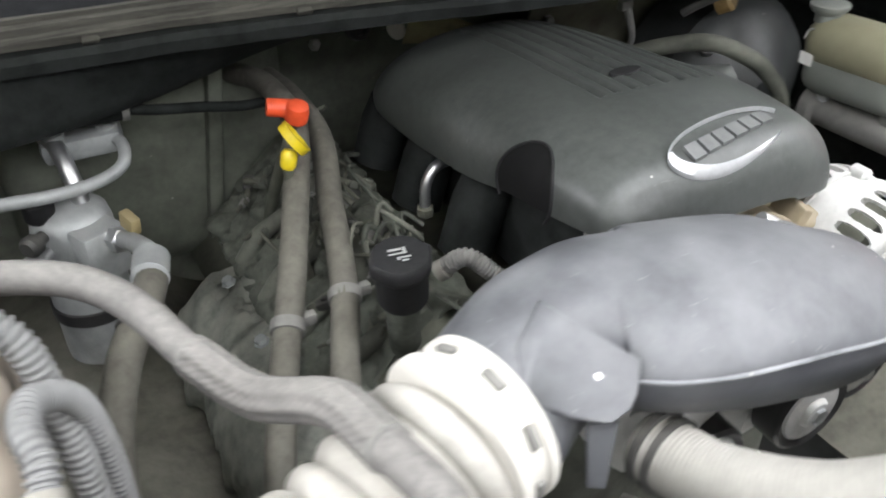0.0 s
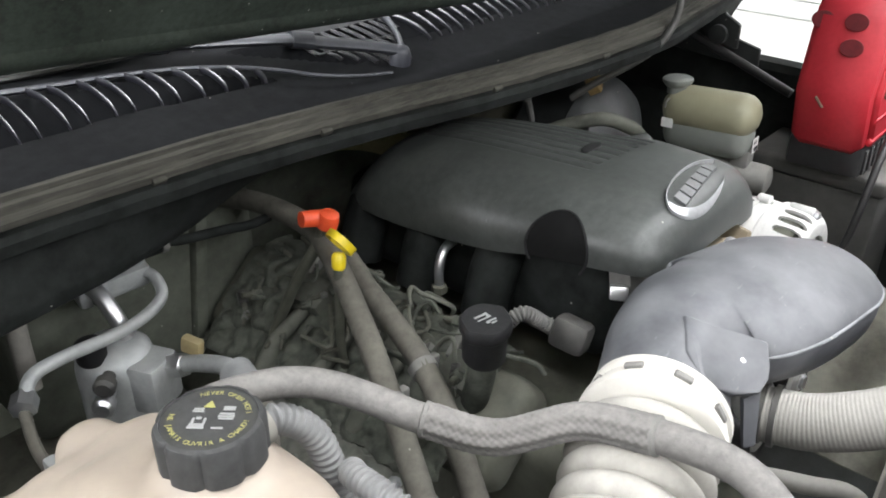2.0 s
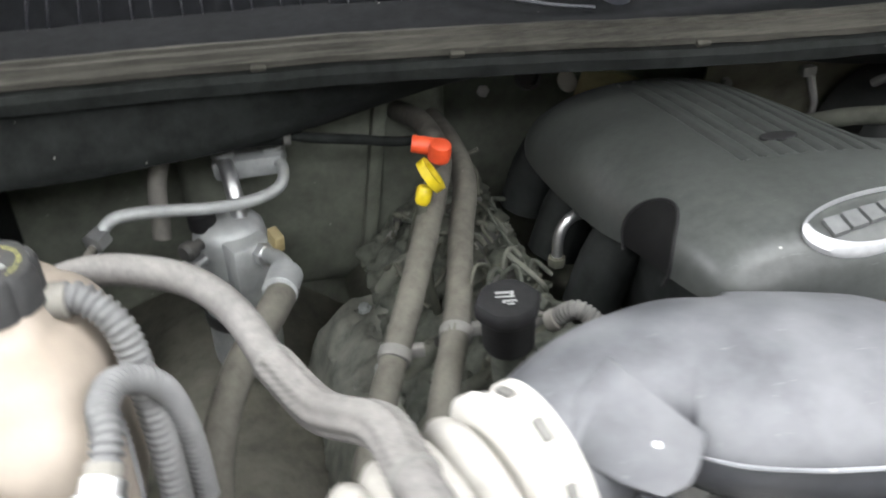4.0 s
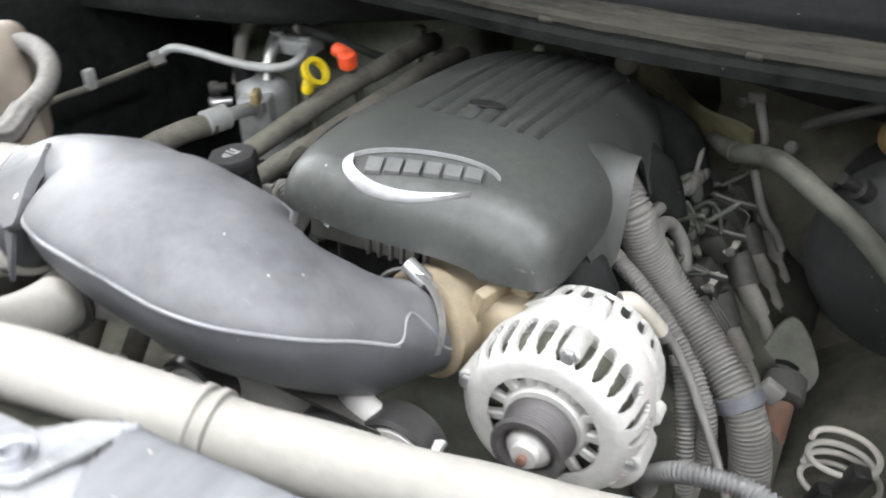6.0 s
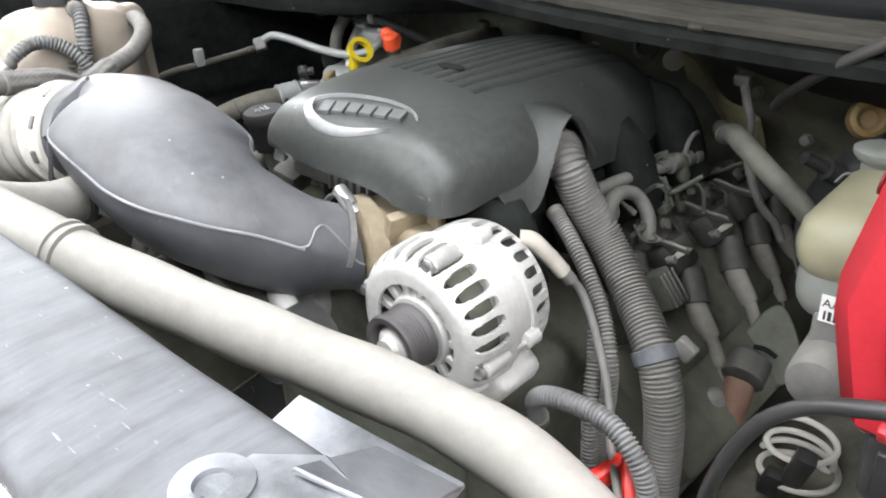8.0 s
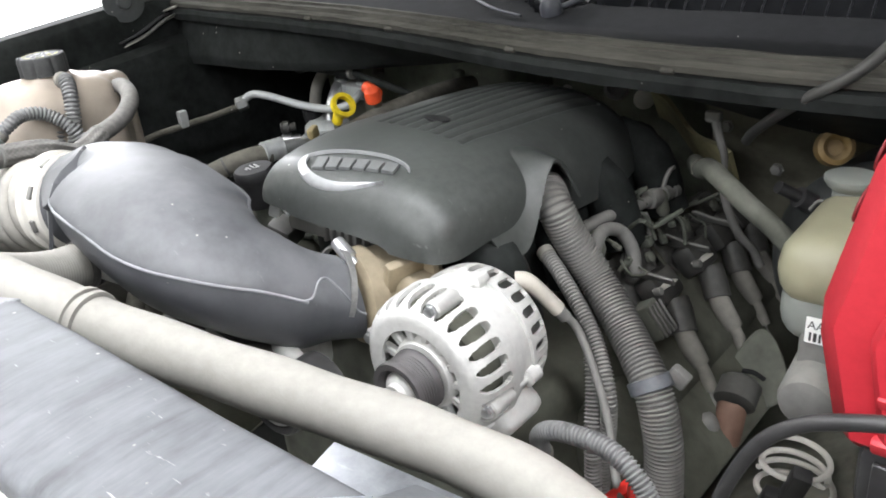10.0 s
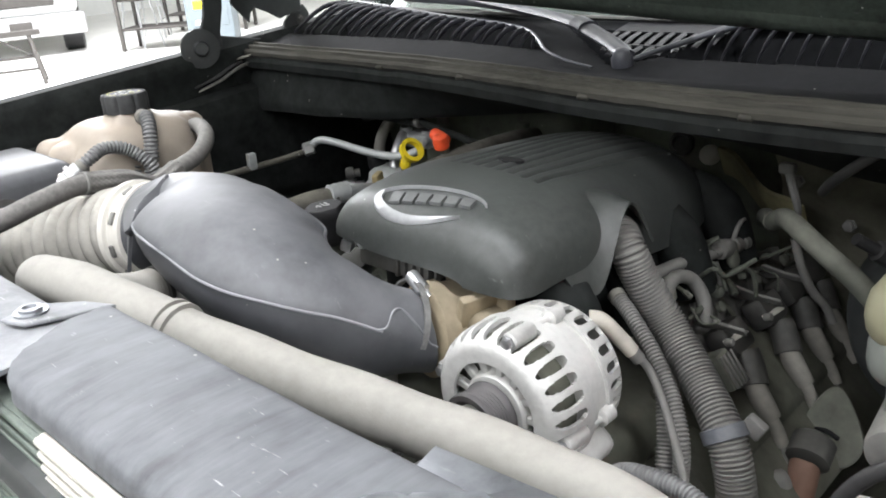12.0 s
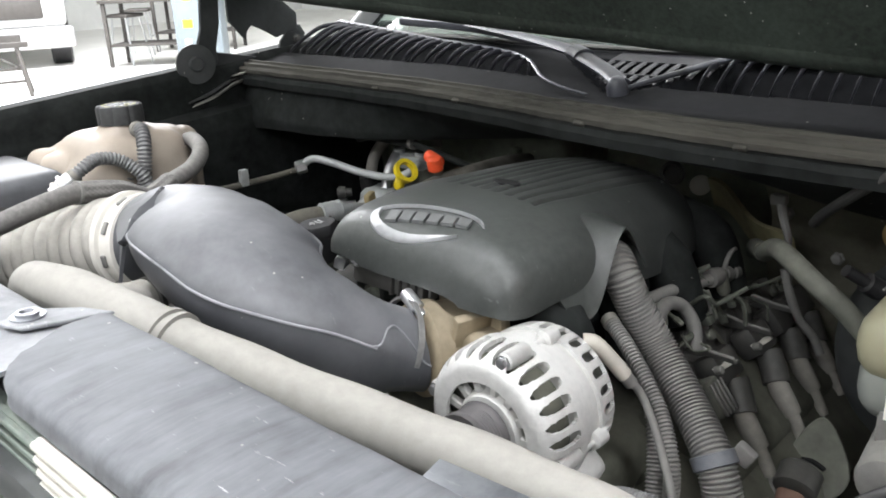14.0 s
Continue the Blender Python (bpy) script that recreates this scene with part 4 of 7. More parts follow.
    part("badge_swoosh", oval(math.pi * 0.86, math.pi * 1.72, 0.2, None, 40), badge, ob, "bright curved badge stripe")
    part("badge_rim", oval(math.pi * 0.04, math.pi * 0.9, 0.035, 0.03, 40), badge, ob)
    for k in range(6):
        c = -0.6 + 0.25 * k
        bm = bmesh.new()
        pts = [(c - 0.1, -0.28), (c + 0.1, -0.3), (c + 0.14, 0.3), (c - 0.06, 0.32)]
        lo = [on(s, t + 0.06, 0.001) for s, t in pts]
        hi = [on(s, t + 0.06, 0.0045) for s, t in pts]
        skin(bm, [lo, hi])
        part("badge_bar", bm, M_EMBOSS, ob)


engine_cover()


def air_duct():
    ob = thing("air_duct", (-0.1, 0.29, 1.0), "grey plastic intake air duct, scuffed and dusty", "air duct")
    # x, y, seam z, half width, rise above seam, drop below, roundness
    sec = [((-0.318, 0.280, 1.066), 0.055, 0.055, 0.055), ((-0.297, 0.287, 1.07), 0.055, 0.056, 0.055), ((-0.268, 0.300, 1.083), 0.054, 0.055, 0.056), ((-0.238, 0.311, 1.1), 0.056, 0.048, 0.055), ((-0.205, 0.309, 1.113), 0.067, 0.039, 0.055), ((-0.174, 0.294, 1.12), 0.079, 0.033, 0.062), ((-0.14, 0.287, 1.119), 0.080, 0.034, 0.075), ((-0.09, 0.283, 1.112), 0.079, 0.036, 0.083), ((-0.04, 0.284, 1.098), 0.076, 0.037, 0.083), ((-0.002, 0.303, 1.078), 0.066, 0.037, 0.086), ((0.022, 0.33, 1.052), 0.054, 0.038, 0.082), ((0.037, 0.357, 1.024), 0.046, 0.042, 0.055), ((0.047, 0.386, 1.005), 0.044, 0.044, 0.045)]
    n = 90
    sec = [((x - 0.005 * (1 - k / 12), y + 0.01 * (1 - k / 12), z + (0.004 if k < 3 else -0.003)), *r) for k, ((x, y, z), *r) in enumerate(sec)]
    C, _ = spline([c for c, *_ in sec], n)
    # spread the widths by the distance run along the axis
    acc = [0.0]
    for a, b in zip(sec, sec[1:]):
        acc.append(acc[-1] + (Vector(b[0]) - Vector(a[0])).length)
    rows = [(s / acc[-1], *r[1:]) for s, r in zip(acc, sec)]
    rings, seam, back = [], [], []
    for i, c in enumerate(C):
        w, hu, hd = table(rows, i / (n - 1))
        t = (C[min(i + 1, n - 1)] - C[max(i - 1, 0)])
        t.z = 0
        t.normalize()
        side = Vector((t.y, -t.x, 0))
        ring = []
        for k in range(40):
            a = 2 * math.pi * k / 40
            ca, sa = math.cos(a), math.sin(a)
            lens = max(0.0, min(1.0, (i / (n - 1) - 0.18) / 0.12, (0.97 - i / (n - 1)) / 0.15))
            h = hu if sa > 0 else hd
            shape = math.copysign(abs(sa) ** lerp(1.0, 1.45 if sa > 0 else 0.8, lens), sa)
            ring.append(c + side * (w * ca) + Vector((0, 0, h * shape)))
        rings.append(ring)
        seam.append(c + side * w)
        back.append(c - side * w)
    bm = bmesh.new()
    skin(bm, rings)
    part("shell", bm, M_DUCT, ob, angle=35)
    s0, s1 = int(n * 0.25), int(n * 0.9)
    part("front_seam", sweep([seam[k] for k in range(s0, s1, 4)], 0.0017, 60, 8), M_PALE, ob, "pale dusty moulding seam")
    neck = []
    for i in range(s1 - 4, n, 2):
        q = (i - s1 + 4) / (n - s1 + 3)
        k = 5 * math.sin(math.pi * min(1, q * 1.1)) ** 2
        at = rings[i][int(k)].lerp(rings[i][int(k) + 1], k - int(k))
        neck.append(at + (at - C[i]).normalized() * 0.0004)
    part("neck_seam", sweep(neck, 0.0012, 30, 8), M_PALE, ob, "pale wavy edge round the neck")
    part("rear_seam", sweep([back[k] for k in range(int(n * 0.3), int(n * 0.93), 4)], 0.0022, 60, 8), M_DUCT, ob)
    # flat gusset with a rivet between the elbow and the body
    nrm = Vector((-0.3, -0.65, 0.7)).normalized()
    rim = [Vector(p) + Vector((-0.006, 0.01, 0.004)) for p in ((-0.254, 0.297, 1.139), (-0.242, 0.275, 1.131), (-0.231, 0.254, 1.127), (-0.221, 0.239, 1.122), (-0.226, 0.232, 1.104), (-0.232, 0.229, 1.096), (-0.246, 0.229, 1.09), (-0.268, 0.24, 1.096), (-0.291, 0.256, 1.109), (-0.281, 0.279, 1.127))]
    bm = bmesh.new()
    skin(bm, [[p - nrm * 0.004 for p in rim], [p + nrm * 0.005 for p in rim]])
    bmesh.ops.bevel(bm, geom=bm.edges[:], offset=0.0012, segments=1, affect="EDGES")
    part("gusset", bm, M_DUCT, ob, angle=50)
    part("rivet", turned([(0.0065, 0), (0.006, 0.002), (0.003, 0.0045), (0.0005, 0.005)], (-0.251, 0.257, 1.1155), nrm, 18), M_STEEL, ob, "small steel rivet head")
    part("bracket", sheet(lambda u, v: (lerp(-0.264, -0.246, u) - 0.01 * v + 0.009 * v * (1 - u), lerp(0.244, 0.238, u) - 0.008 * v, lerp(1.094, 1.049, v)), 5, 8, 0.004), M_DUCT, ob)
    # worm clamp at the throttle end
    part("hose_clamp", turned([(0.043, 0.0), (0.0455, 0.0), (0.0455, 0.006), (0.043, 0.006), (0.043, 0.0)], (0.042, 0.371, 1.0155), (0.3, 0.88, -0.33), 40, cap=False), M_BAND, ob)
    part("clamp_screw", turned([(0.0065, 0), (0.0075, 0.002), (0.0075, 0.024), (0.005, 0.026), (0.005, 0.034)], (0.036, 0.392, 1.06), (0.82, -0.1, -0.5), 12), M_STEEL, ob, "bright steel worm screw")
    # clipped collar and bellows
    part("collar", turned([(0.054, 0), (0.0585, 0.002), (0.0585, 0.008), (0.0555, 0.010), (0.0555, 0.024), (0.0605, 0.026), (0.0605, 0.034), (0.056, 0.036)], (-0.297, 0.297, 1.073), (-0.95, -0.25, -0.08), 44), M_CUFF, ob, "chalky white clip collar")
    # darker blocks laid on the collar stand for the shade in its slits
    for k in range(9):
        a = 2 * math.pi * k / 9 + 0.3
        m = Matrix.Translation((-0.314, 0.2925, 1.0715)) @ Matrix.Rotation(radians(14.7), 4, "Z") @ Matrix.Rotation(a, 4, "X")
        part("collar_slit", rbox((0.006, 0.015, 0.004), m @ pose(0, 0, 0.0565), 0.001), M_WIRE, ob)


air_duct()


def bellows():
    ob = thing("intake_bellows", (-0.5, 0.3, 0.98), "pale dusty ribbed rubber bellows between air box and duct", "bellows")
    n = 90

    def r(f, s):
        ph = (s / 0.0225) % 1.0
        return 0.0495 + 0.0075 * abs(math.sin(math.pi * ph)) ** 0.6 + 0.0015 * math.sin(s * 60)

    part("ribbed_tube", sweep([(-0.33, 0.288, 1.069), (-0.4, 0.266, 1.052), (-0.49, 0.238, 1.033), (-0.585, 0.215, 1.015)], r, 170, 44), M_BELLOWS, ob)
    part("end_collar", turned([(0.062, 0), (0.068, 0.004), (0.068, 0.02), (0.062, 0.024)], (-0.58, 0.216, 1.016), (-0.95, -0.22, -0.1), 40), M_BLACKDUST, ob)
    box = thing("air_filter_box", (-0.72, 0.25, 0.8), "dark grey plastic air filter box with pale dusty lid", "air box")
    part("lid", rbox((0.2, 0.34, 0.1), pose(-0.70, 0.17, 1.06), 0.02, 3), M_DUCT, box)
    part("tray", rbox((0.22, 0.36, 0.18), pose(-0.70, 0.17, 0.92), 0.02, 3), M_BLACKDUST, box)
    part("clip", rbox((0.03, 0.012, 0.05), pose(-0.66, 0.4, 1.02), 0.004), M_STEEL, box)


bellows()


def radiator_hose():
    ob = thing("radiator_hose", (0.15, 0.12, 1.08), "thick grey upper radiator hose coated in dust", "hose")
    part("tube", sweep([(-0.205, 0.253, 1.04), (-0.193, 0.2, 1.05), (-0.172, 0.145, 1.078), (-0.14, 0.108, 1.112), (-0.095, 0.094, 1.132), (-0.04, 0.098, 1.136), (0.017, 0.107, 1.131), (0.085, 0.121, 1.119), (0.177, 0.152, 1.098), (0.259, 0.182, 1.08), (0.34, 0.206, 1.065), (0.43, 0.207, 1.058), (0.515, 0.18, 1.035), (0.565, 0.16, 0.97)], lambda f, s: 0.0214 + 0.0006 * math.sin(s * 70), 120, 28), M_HOSE, ob)
    part("ribbed_sleeve", sweep([(-0.203, 0.246, 1.041), (-0.193, 0.2, 1.05), (-0.172, 0.145, 1.078), (-0.14, 0.108, 1.112), (-0.11, 0.098, 1.127)], lambda f, s: lerp(0.0245, 0.0218, max(0, f * 2 - 1)) + 0.0003 * math.sin(s * 2 * math.pi / 0.0036) * (1 - f), 260, 24), M_HOSE, ob)
    for s in (0.0, 0.009):
        part("ring", turned([(0.0205, 0), (0.0238, 0.001), (0.0238, 0.005), (0.0205, 0.006)], (0.066 + s, 0.117 + 0.2 * s, 1.123 - 0.18 * s), (1, 0.2, -0.18), 32), M_HOSE, ob)
    for s in (0.0, 0.011):
        part("clamp_ring", turned([(0.022, 0), (0.0275, 0.001), (0.0275, 0.006), (0.022, 0.007)], (-0.199 - 0.2 * s, 0.232 + s, 1.042), (-0.2, 1, -0.08), 28), M_BLACKDUST, ob)
    return ob


radiator_hose()


def alternator():
    ob = thing("alternator", (0.2, 0.41, 0.9), "pale cast aluminium alternator with slotted housing", "alternator")
    cx, cz, R = 0.182, 0.979, 0.0705
    ax = Vector((0, 1, 0))

    def ring_pt(r, a, y):
        return Vector((cx + r * math.cos(a), y, cz + r * math.sin(a)))

    # dark core, then bars that leave the slots open
    part("core", turned([(0.02, 0.004), (0.058, 0.008), (0.0615, 0.014), (0.0615, 0.06), (0.056, 0.085), (0.03, 0.09)], (cx, 0.352, cz), ax, 40), M_DARKENG, ob, "dark windings seen through the slots")
    part("middle_band", turned([(0.06, 0), (R, 0.0), (R + 0.002, 0.003), (R + 0.002, 0.017), (R - 0.0015, 0.019), (R - 0.0015, 0.022), (R - 0.001, 0.024), (R - 0.002, 0.034), (R - 0.003, 0.036), (0.058, 0.036)], (cx, 0.385, cz), ax, 64), M_ALU, ob)
    def bell(prof, n, y0, y1, wide):
        """A cast end bell with n rounded slots between y0 and y1."""
        acc = [0.0]
        for a, b in zip(prof, prof[1:]):
            acc.append(acc[-1] + math.hypot(b[0] - a[0], b[1] - a[1]))
        rows = [(s, *p) for s, p in zip(acc, prof)]

        def f(u, v):
            r, y = table(rows, v * acc[-1])
            return ring_pt(r, 2 * math.pi * u, y)

        def keep(u, v, p):
            y = table(rows, v * acc[-1])[1]
            a = ((u * n) % 1.0 - 0.5) / (wide / 2)
            b = (y - (y0 + y1) / 2) / ((y1 - y0) / 2)
            return abs(a) ** 2.5 + abs(b) ** 4 > 1

        return sheet(f, n * 18, 44, -0.004, keep=keep)

    part("front_bell", bell([(0.047, 0.346), (0.0595, 0.346), (0.0645, 0.349), (0.0683, 0.354), (0.0705, 0.361), (0.0713, 0.372), (0.0717, 0.392)], 28, 0.3495, 0.382, 0.63), M_ALU, ob)
    part("rear_bell", bell([(0.0675, 0.42), (0.067, 0.43), (0.0655, 0.44), (0.062, 0.448), (0.055, 0.453), (0.043, 0.456), (0.028, 0.457)], 26, 0.424, 0.449, 0.6), M_ALU, ob)
    part("front_hub", turned([(0.012, -0.004), (0.032, -0.004), (0.0355, 0.0), (0.037, 0.008), (0.012, 0.01)], (cx, 0.349, cz), ax, 40), M_ALU, ob)
    n = 13
    for k in range(n):
        a = 2 * math.pi * k / n
        part("spoke", rbox((0.024, 0.008, 0.0085), pose(cx + 0.04 * math.cos(a), 0.352, cz + 0.04 * math.sin(a), 0, -math.degrees(a), 0), 0.0015, 1), M_ALU, ob)
    for a in (1.36, 2.93, 4.5, 6.07):
        c = ring_pt(R, a, 0.352)
        part("ear", turned([(0.006, 0), (0.0085, 0.002), (0.0085, 0.03), (0.006, 0.033), (0.004, 0.034), (0.004, 0.055), (0.0085, 0.057), (0.0085, 0.072), (0.006, 0.074)], c, ax, 16), M_ALU, ob)
        part("through_bolt", hexhead(c, (0, -1, 0), 0.0055, 0.006), M_STEEL, ob)
    part("mount_lug", rbox((0.034, 0.06, 0.04), pose(cx + 0.054, 0.4, cz - 0.052, 0, 40, 0), 0.012, 3), M_ALU, ob)
    for k in range(5):
        a = 2.75 - 0.22 * k
        part("raised_bar", rbox((0.009, 0.003, 0.010), pose(cx + 0.0555 * math.cos(a), 0.3445, cz + 0.0555 * math.sin(a), 0, 90 - math.degrees(a), 0), 0.001, 1), M_ALU, ob)
    pul = part("pulley", turned([(0.021, 0.006), (0.0235, 0.0), (0.029, 0.0), (0.030, 0.002), (0.030, 0.005)] + [(0.0285 if k % 2 else 0.0272, 0.006 + 0.0016 * k) for k in range(12)] + [(0.030, 0.026), (0.030, 0.029), (0.012, 0.03)], (cx, 0.312, cz), ax, 48), M_PULLEY, ob, "dusty brown ribbed belt pulley")
    part("hub_nut", turned([(0.004, -0.008), (0.0105, -0.008), (0.011, -0.002), (0.0165, 0.0), (0.019, 0.004), (0.021, 0.005)], (cx, 0.315, cz), ax, 30), M_ALU, pul, "bright hub with rusty centre")
    part("shaft_end", turned([(0.004, 0), (0.0042, 0.006), (0.002, 0.007)], (cx, 0.3075, cz), (0, -1, 0), 16), M_COPPER, pul)
    plug = thing("alternator_plug", (0.24, 0.48, 1.0), "pale beige plastic connector plugged into the alternator", "connector")
    part("housing", sweep([(0.2, 0.468, 1.024), (0.209, 0.475, 1.022), (0.22, 0.485, 1.006), (0.231, 0.494, 0.988)], lambda f, s: 0.0105 - 0.0012 * f, 14, 12, 0.85), M_PLUG, plug, angle=50)
    part("boot", sweep([(0.229, 0.492, 0.991), (0.233, 0.496, 0.984), (0.236, 0.499, 0.978)], 0.0068, 6, 12), M_WIRE, plug)
    return ob


alternator()


def coolant_tank():
    ob = thing("coolant_tank", (-0.65, 0.48, 0.9), "cloudy white plastic coolant tank with black screw cap", "coolant tank")
    bm = bmesh.new()
    for sx, sy, sz, x, y, z, b in ((0.17, 0.18, 0.2, -0.655, 0.45, 1.04, 0.05), (0.11, 0.1, 0.16, -0.625, 0.475, 1.035, 0.04), (0.12, 0.13, 0.17, -0.735, 0.435, 1.035, 0.045), (0.1, 0.1, 0.17, -0.69, 0.51, 1.045, 0.04), (0.09, 0.09, 0.17, -0.645, 0.51, 1.05, 0.036), (0.09, 0.1, 0.15, -0.75, 0.5, 1.035, 0.04), (0.1, 0.09, 0.14, -0.615, 0.39, 1.045, 0.04), (0.05, 0.06, 0.165, -0.79, 0.45, 1.03, 0.022), (0.055, 0.06, 0.17, -0.735, 0.53, 1.035, 0.024), (0.05, 0.055, 0.17, -0.66, 0.555, 1.04, 0.024), (0.05, 0.06, 0.13, -0.595, 0.44, 1.03, 0.022), (0.055, 0.05, 0.13, -0.594, 0.5, 1.03, 0.024), (0.06, 0.05, 0.16, -0.68, 0.36, 1.035, 0.024), (0.06, 0.05, 0.16, -0.755, 0.37, 1.03, 0.024), (0.07, 0.07, 0.06, -0.631, 0.445, 1.13, 0.025)):
        rbox((sx, sy, sz), pose(x + 0.017, y - 0.008, z + 0.009), b, 4, bm)
    body = part("tank", bm, M_TANK, ob)
    rm = body.modifiers.new("weld", "REMESH")
    rm.mode, rm.voxel_size, rm.use_smooth_shade = "VOXEL", 0.005, True
    sm = body.modifiers.new("soften", "SMOOTH")
    sm.factor, sm.iterations = 0.5, 6
    part("neck", turned([(0.03, 0), (0.03, 0.02), (0.027, 0.021), (0.027, 0.03)], (-0.614, 0.437, 1.144), (0, 0, 1), 36), M_TANK, ob)
    # cap with eight grips
    segs = 96
    rings = []
    for r, h in ((0.028, 0.0), (0.0338, 0.001), (0.0338, 0.024), (0.032, 0.028), (0.0292, 0.029), (0.0288, 0.0275), (0.0, 0.0275)):
        ring = []
        for k in range(segs):
            a = 2 * math.pi * k / segs
            g = 1 - (0.075 * max(0, math.cos(8 * a)) ** 4 if 0.03 < r else 0)
            ring.append(Vector((-0.614 + r * g * math.cos(a), 0.437 + r * g * math.sin(a), 1.159 + h)))
        rings.append(ring)
    bm = bmesh.new()
    skin(bm, rings[:-1])
    cap = part("cap", bm, M_TANKCAP, ob, "black plastic cap with yellow and white print")
    # print on the cap: words round the rim, bars for the small signs
    def ring_text(text, r, a0, step, size, mat, inward=False):
        for k, ch in enumerate(text):
            if ch == " ":
                continue
            cu = bpy.data.curves.new("letter", "FONT")
            cu.body, cu.size, cu.align_x, cu.align_y, cu.extrude = ch, size, "CENTER", "CENTER", 0.0001
            cu.materials.append(mat)
            lo = new("letter", cu)
            lo.parent = cap
            a = a0 - step * k
            o = ORIGIN[cap.name]
            lo.location = Vector((-0.614 + r * math.cos(a), 0.437 + r * math.sin(a), 1.1875)) - o
            lo.rotation_euler = (0, 0, a + math.pi / 2 if inward else a - math.pi / 2)

    yaw = radians(-50)
    ring_text("NEVER OPEN HOT!", 0.0232, yaw + math.pi / 2 + 0.42, 0.125, 0.0047, M_YPRINT)
    ring_text("NE JAMAIS OUVRIR A CHAUD!", 0.0232, radians(128), -0.128, 0.0047, M_YPRINT, True)
    for x, y, w, h in ((-0.006, -0.009, 0.010, 0.0016), (-0.006, -0.0065, 0.009, 0.002), (-0.009, -0.003, 0.0014, 0.005), (-0.002, -0.003, 0.0014, 0.005), (-0.006, -0.0005, 0.003, 0.0018), (0.01, 0.004, 0.009, 0.0012), (0.01, 0.0018, 0.01, 0.0012), (0.01, -0.0004, 0.009, 0.0012), (0.0085, 0.009, 0.0034, 0.0034), (0.0122, 0.009, 0.0034, 0.0034), (-0.008, 0.008, 0.006, 0.0012), (-0.008, 0.0058, 0.007, 0.0012), (0.007, -0.009, 0.007, 0.0012)):
        q = Matrix.Rotation(yaw, 4, "Z")
        c = q @ Vector((x, y, 0))
        part("print_bar", rbox((w, h, 0.0006), pose(-0.614 + c.x, 0.437 + c.y, 1.1873, 0, 0, -50), 0), M_PRINT, cap)
    part("warning_sign", plate([(-0.0035, 0), (0.0035, 0), (0, 0.006)], 0.0006, pose(-0.614 + 0.006, 0.437 + 0.008, 1.187, 0, 0, -50)), M_YPRINT, cap)
    for x0, y0, x1, y1 in ((0, 0, 0.003, 0.02), (0.003, 0.02, 0.012, 0.014), (0.012, 0.014, 0.003, 0.009), (0.003, 0.009, 0.014, -0.002), (0.02, 0.0, 0.024, 0.016), (0.018, 0.015, 0.032, 0.018)):
        pts = [(-0.584 + 0.55 * x, 0.488 + 0.75 * x, 1.1 + z) for x, z in ((x0, y0), ((x0 + x1) / 2, (y0 + y1) / 2), (x1, y1))]
        part("pen_stroke", sweep(pts, 0.0011, 6, 6), M_BLACK, ob)


coolant_tank()


def hose(name, label, pts, r, mat, n=50, segs=16):
    return solo(name, sweep(pts, r, n, segs), mat, label, "hose")


def loom(name, label, pts, r, mat, pitch=0.004, depth=0.2):
    ob = thing(name, pts[-1], label, "hose")
    part("conduit", corrugated(pts, r, pitch, depth), mat, ob)
    a = Vector(pts[0])
    d = (Vector(pts[1]) - a).normalized()
    part("end_sleeve", turned([(r * 0.9, 0), (r * 1.12, 0.001), (r * 1.12, r * 1.1), (r * 0.95, r * 1.2)], a, d, 18), M_RUBBER, ob)
    return ob


def braided_hose():
    ob = thing("heater_hose", (-0.45, 0.4, 1.05), "dusty grey coolant hose with a braided sleeve", "hose")
    path = [(-0.64, 0.53, 1.1), (-0.6, 0.53, 1.115), (-0.561, 0.521, 1.124), (-0.516, 0.505, 1.121), (-0.487, 0.485, 1.113), (-0.467, 0.456, 1.103), (-0.451, 0.414, 1.096), (-0.425, 0.365, 1.09), (-0.394, 0.312, 1.116), (-0.385, 0.258, 1.128), (-0.374, 0.2, 1.124), (-0.39, 0.148, 1.108), (-0.42, 0.06, 1.085)]
    part("tube", sweep(path, 0.0122, 90, 18), M_SLEEVE, ob)
    # woven sleeve: strands crossing both ways
    P, length = spline(path[6:10], 240)
    rings = []
    for i, (p, (t, s, u)) in enumerate(zip(P, frames_along(P))):
        d = length * i / 239
        ring = []
        for k in range(96):
            a = 2 * math.pi * k / 96
            r = 0.0138 + 0.00016 * math.sin(16 * a + 900 * d) + 0.00016 * math.sin(16 * a - 900 * d) + 0.0006 * math.sin(8 * a)
            ring.append(p + s * (r * math.cos(a)) + u * (r * math.sin(a)))
        rings.append(ring)
    bm = bmesh.new()
    skin(bm, rings)
    part("sleeve", bm, M_SLEEVE, ob, "braided dark grey sleeve", angle=80)
    for q, w in ((P[0], P[1] - P[0]), (P[-1], P[-1] - P[-2])):
        part("sleeve_end", turned([(0.0122, -0.002), (0.0144, -0.001), (0.0144, 0.002), (0.0122, 0.003)], q, w, 30), M_WIRE, ob)


braided_hose()

loom("corrugated_hose", "dark grey corrugated hose looping down beside the tank", [(-0.583, 0.443, 1.152), (-0.563, 0.441, 1.152), (-0.543, 0.431, 1.132), (-0.535, 0.42, 1.09), (-0.53, 0.405, 1.03), (-0.53, 0.39, 0.96)], 0.011, M_CORR, 0.0055, 0.2)
loom("corrugated_hose", "dark grey corrugated hose arching to a metal connector", [(-0.548, 0.318, 1.106), (-0.545, 0.339, 1.12), (-0.548, 0.362, 1.127), (-0.543, 0.392, 1.119), (-0.524, 0.414, 1.092), (-0.516, 0.425, 1.04), (-0.515, 0.43, 0.97)], 0.0098, M_CORR, 0.0055, 0.2)
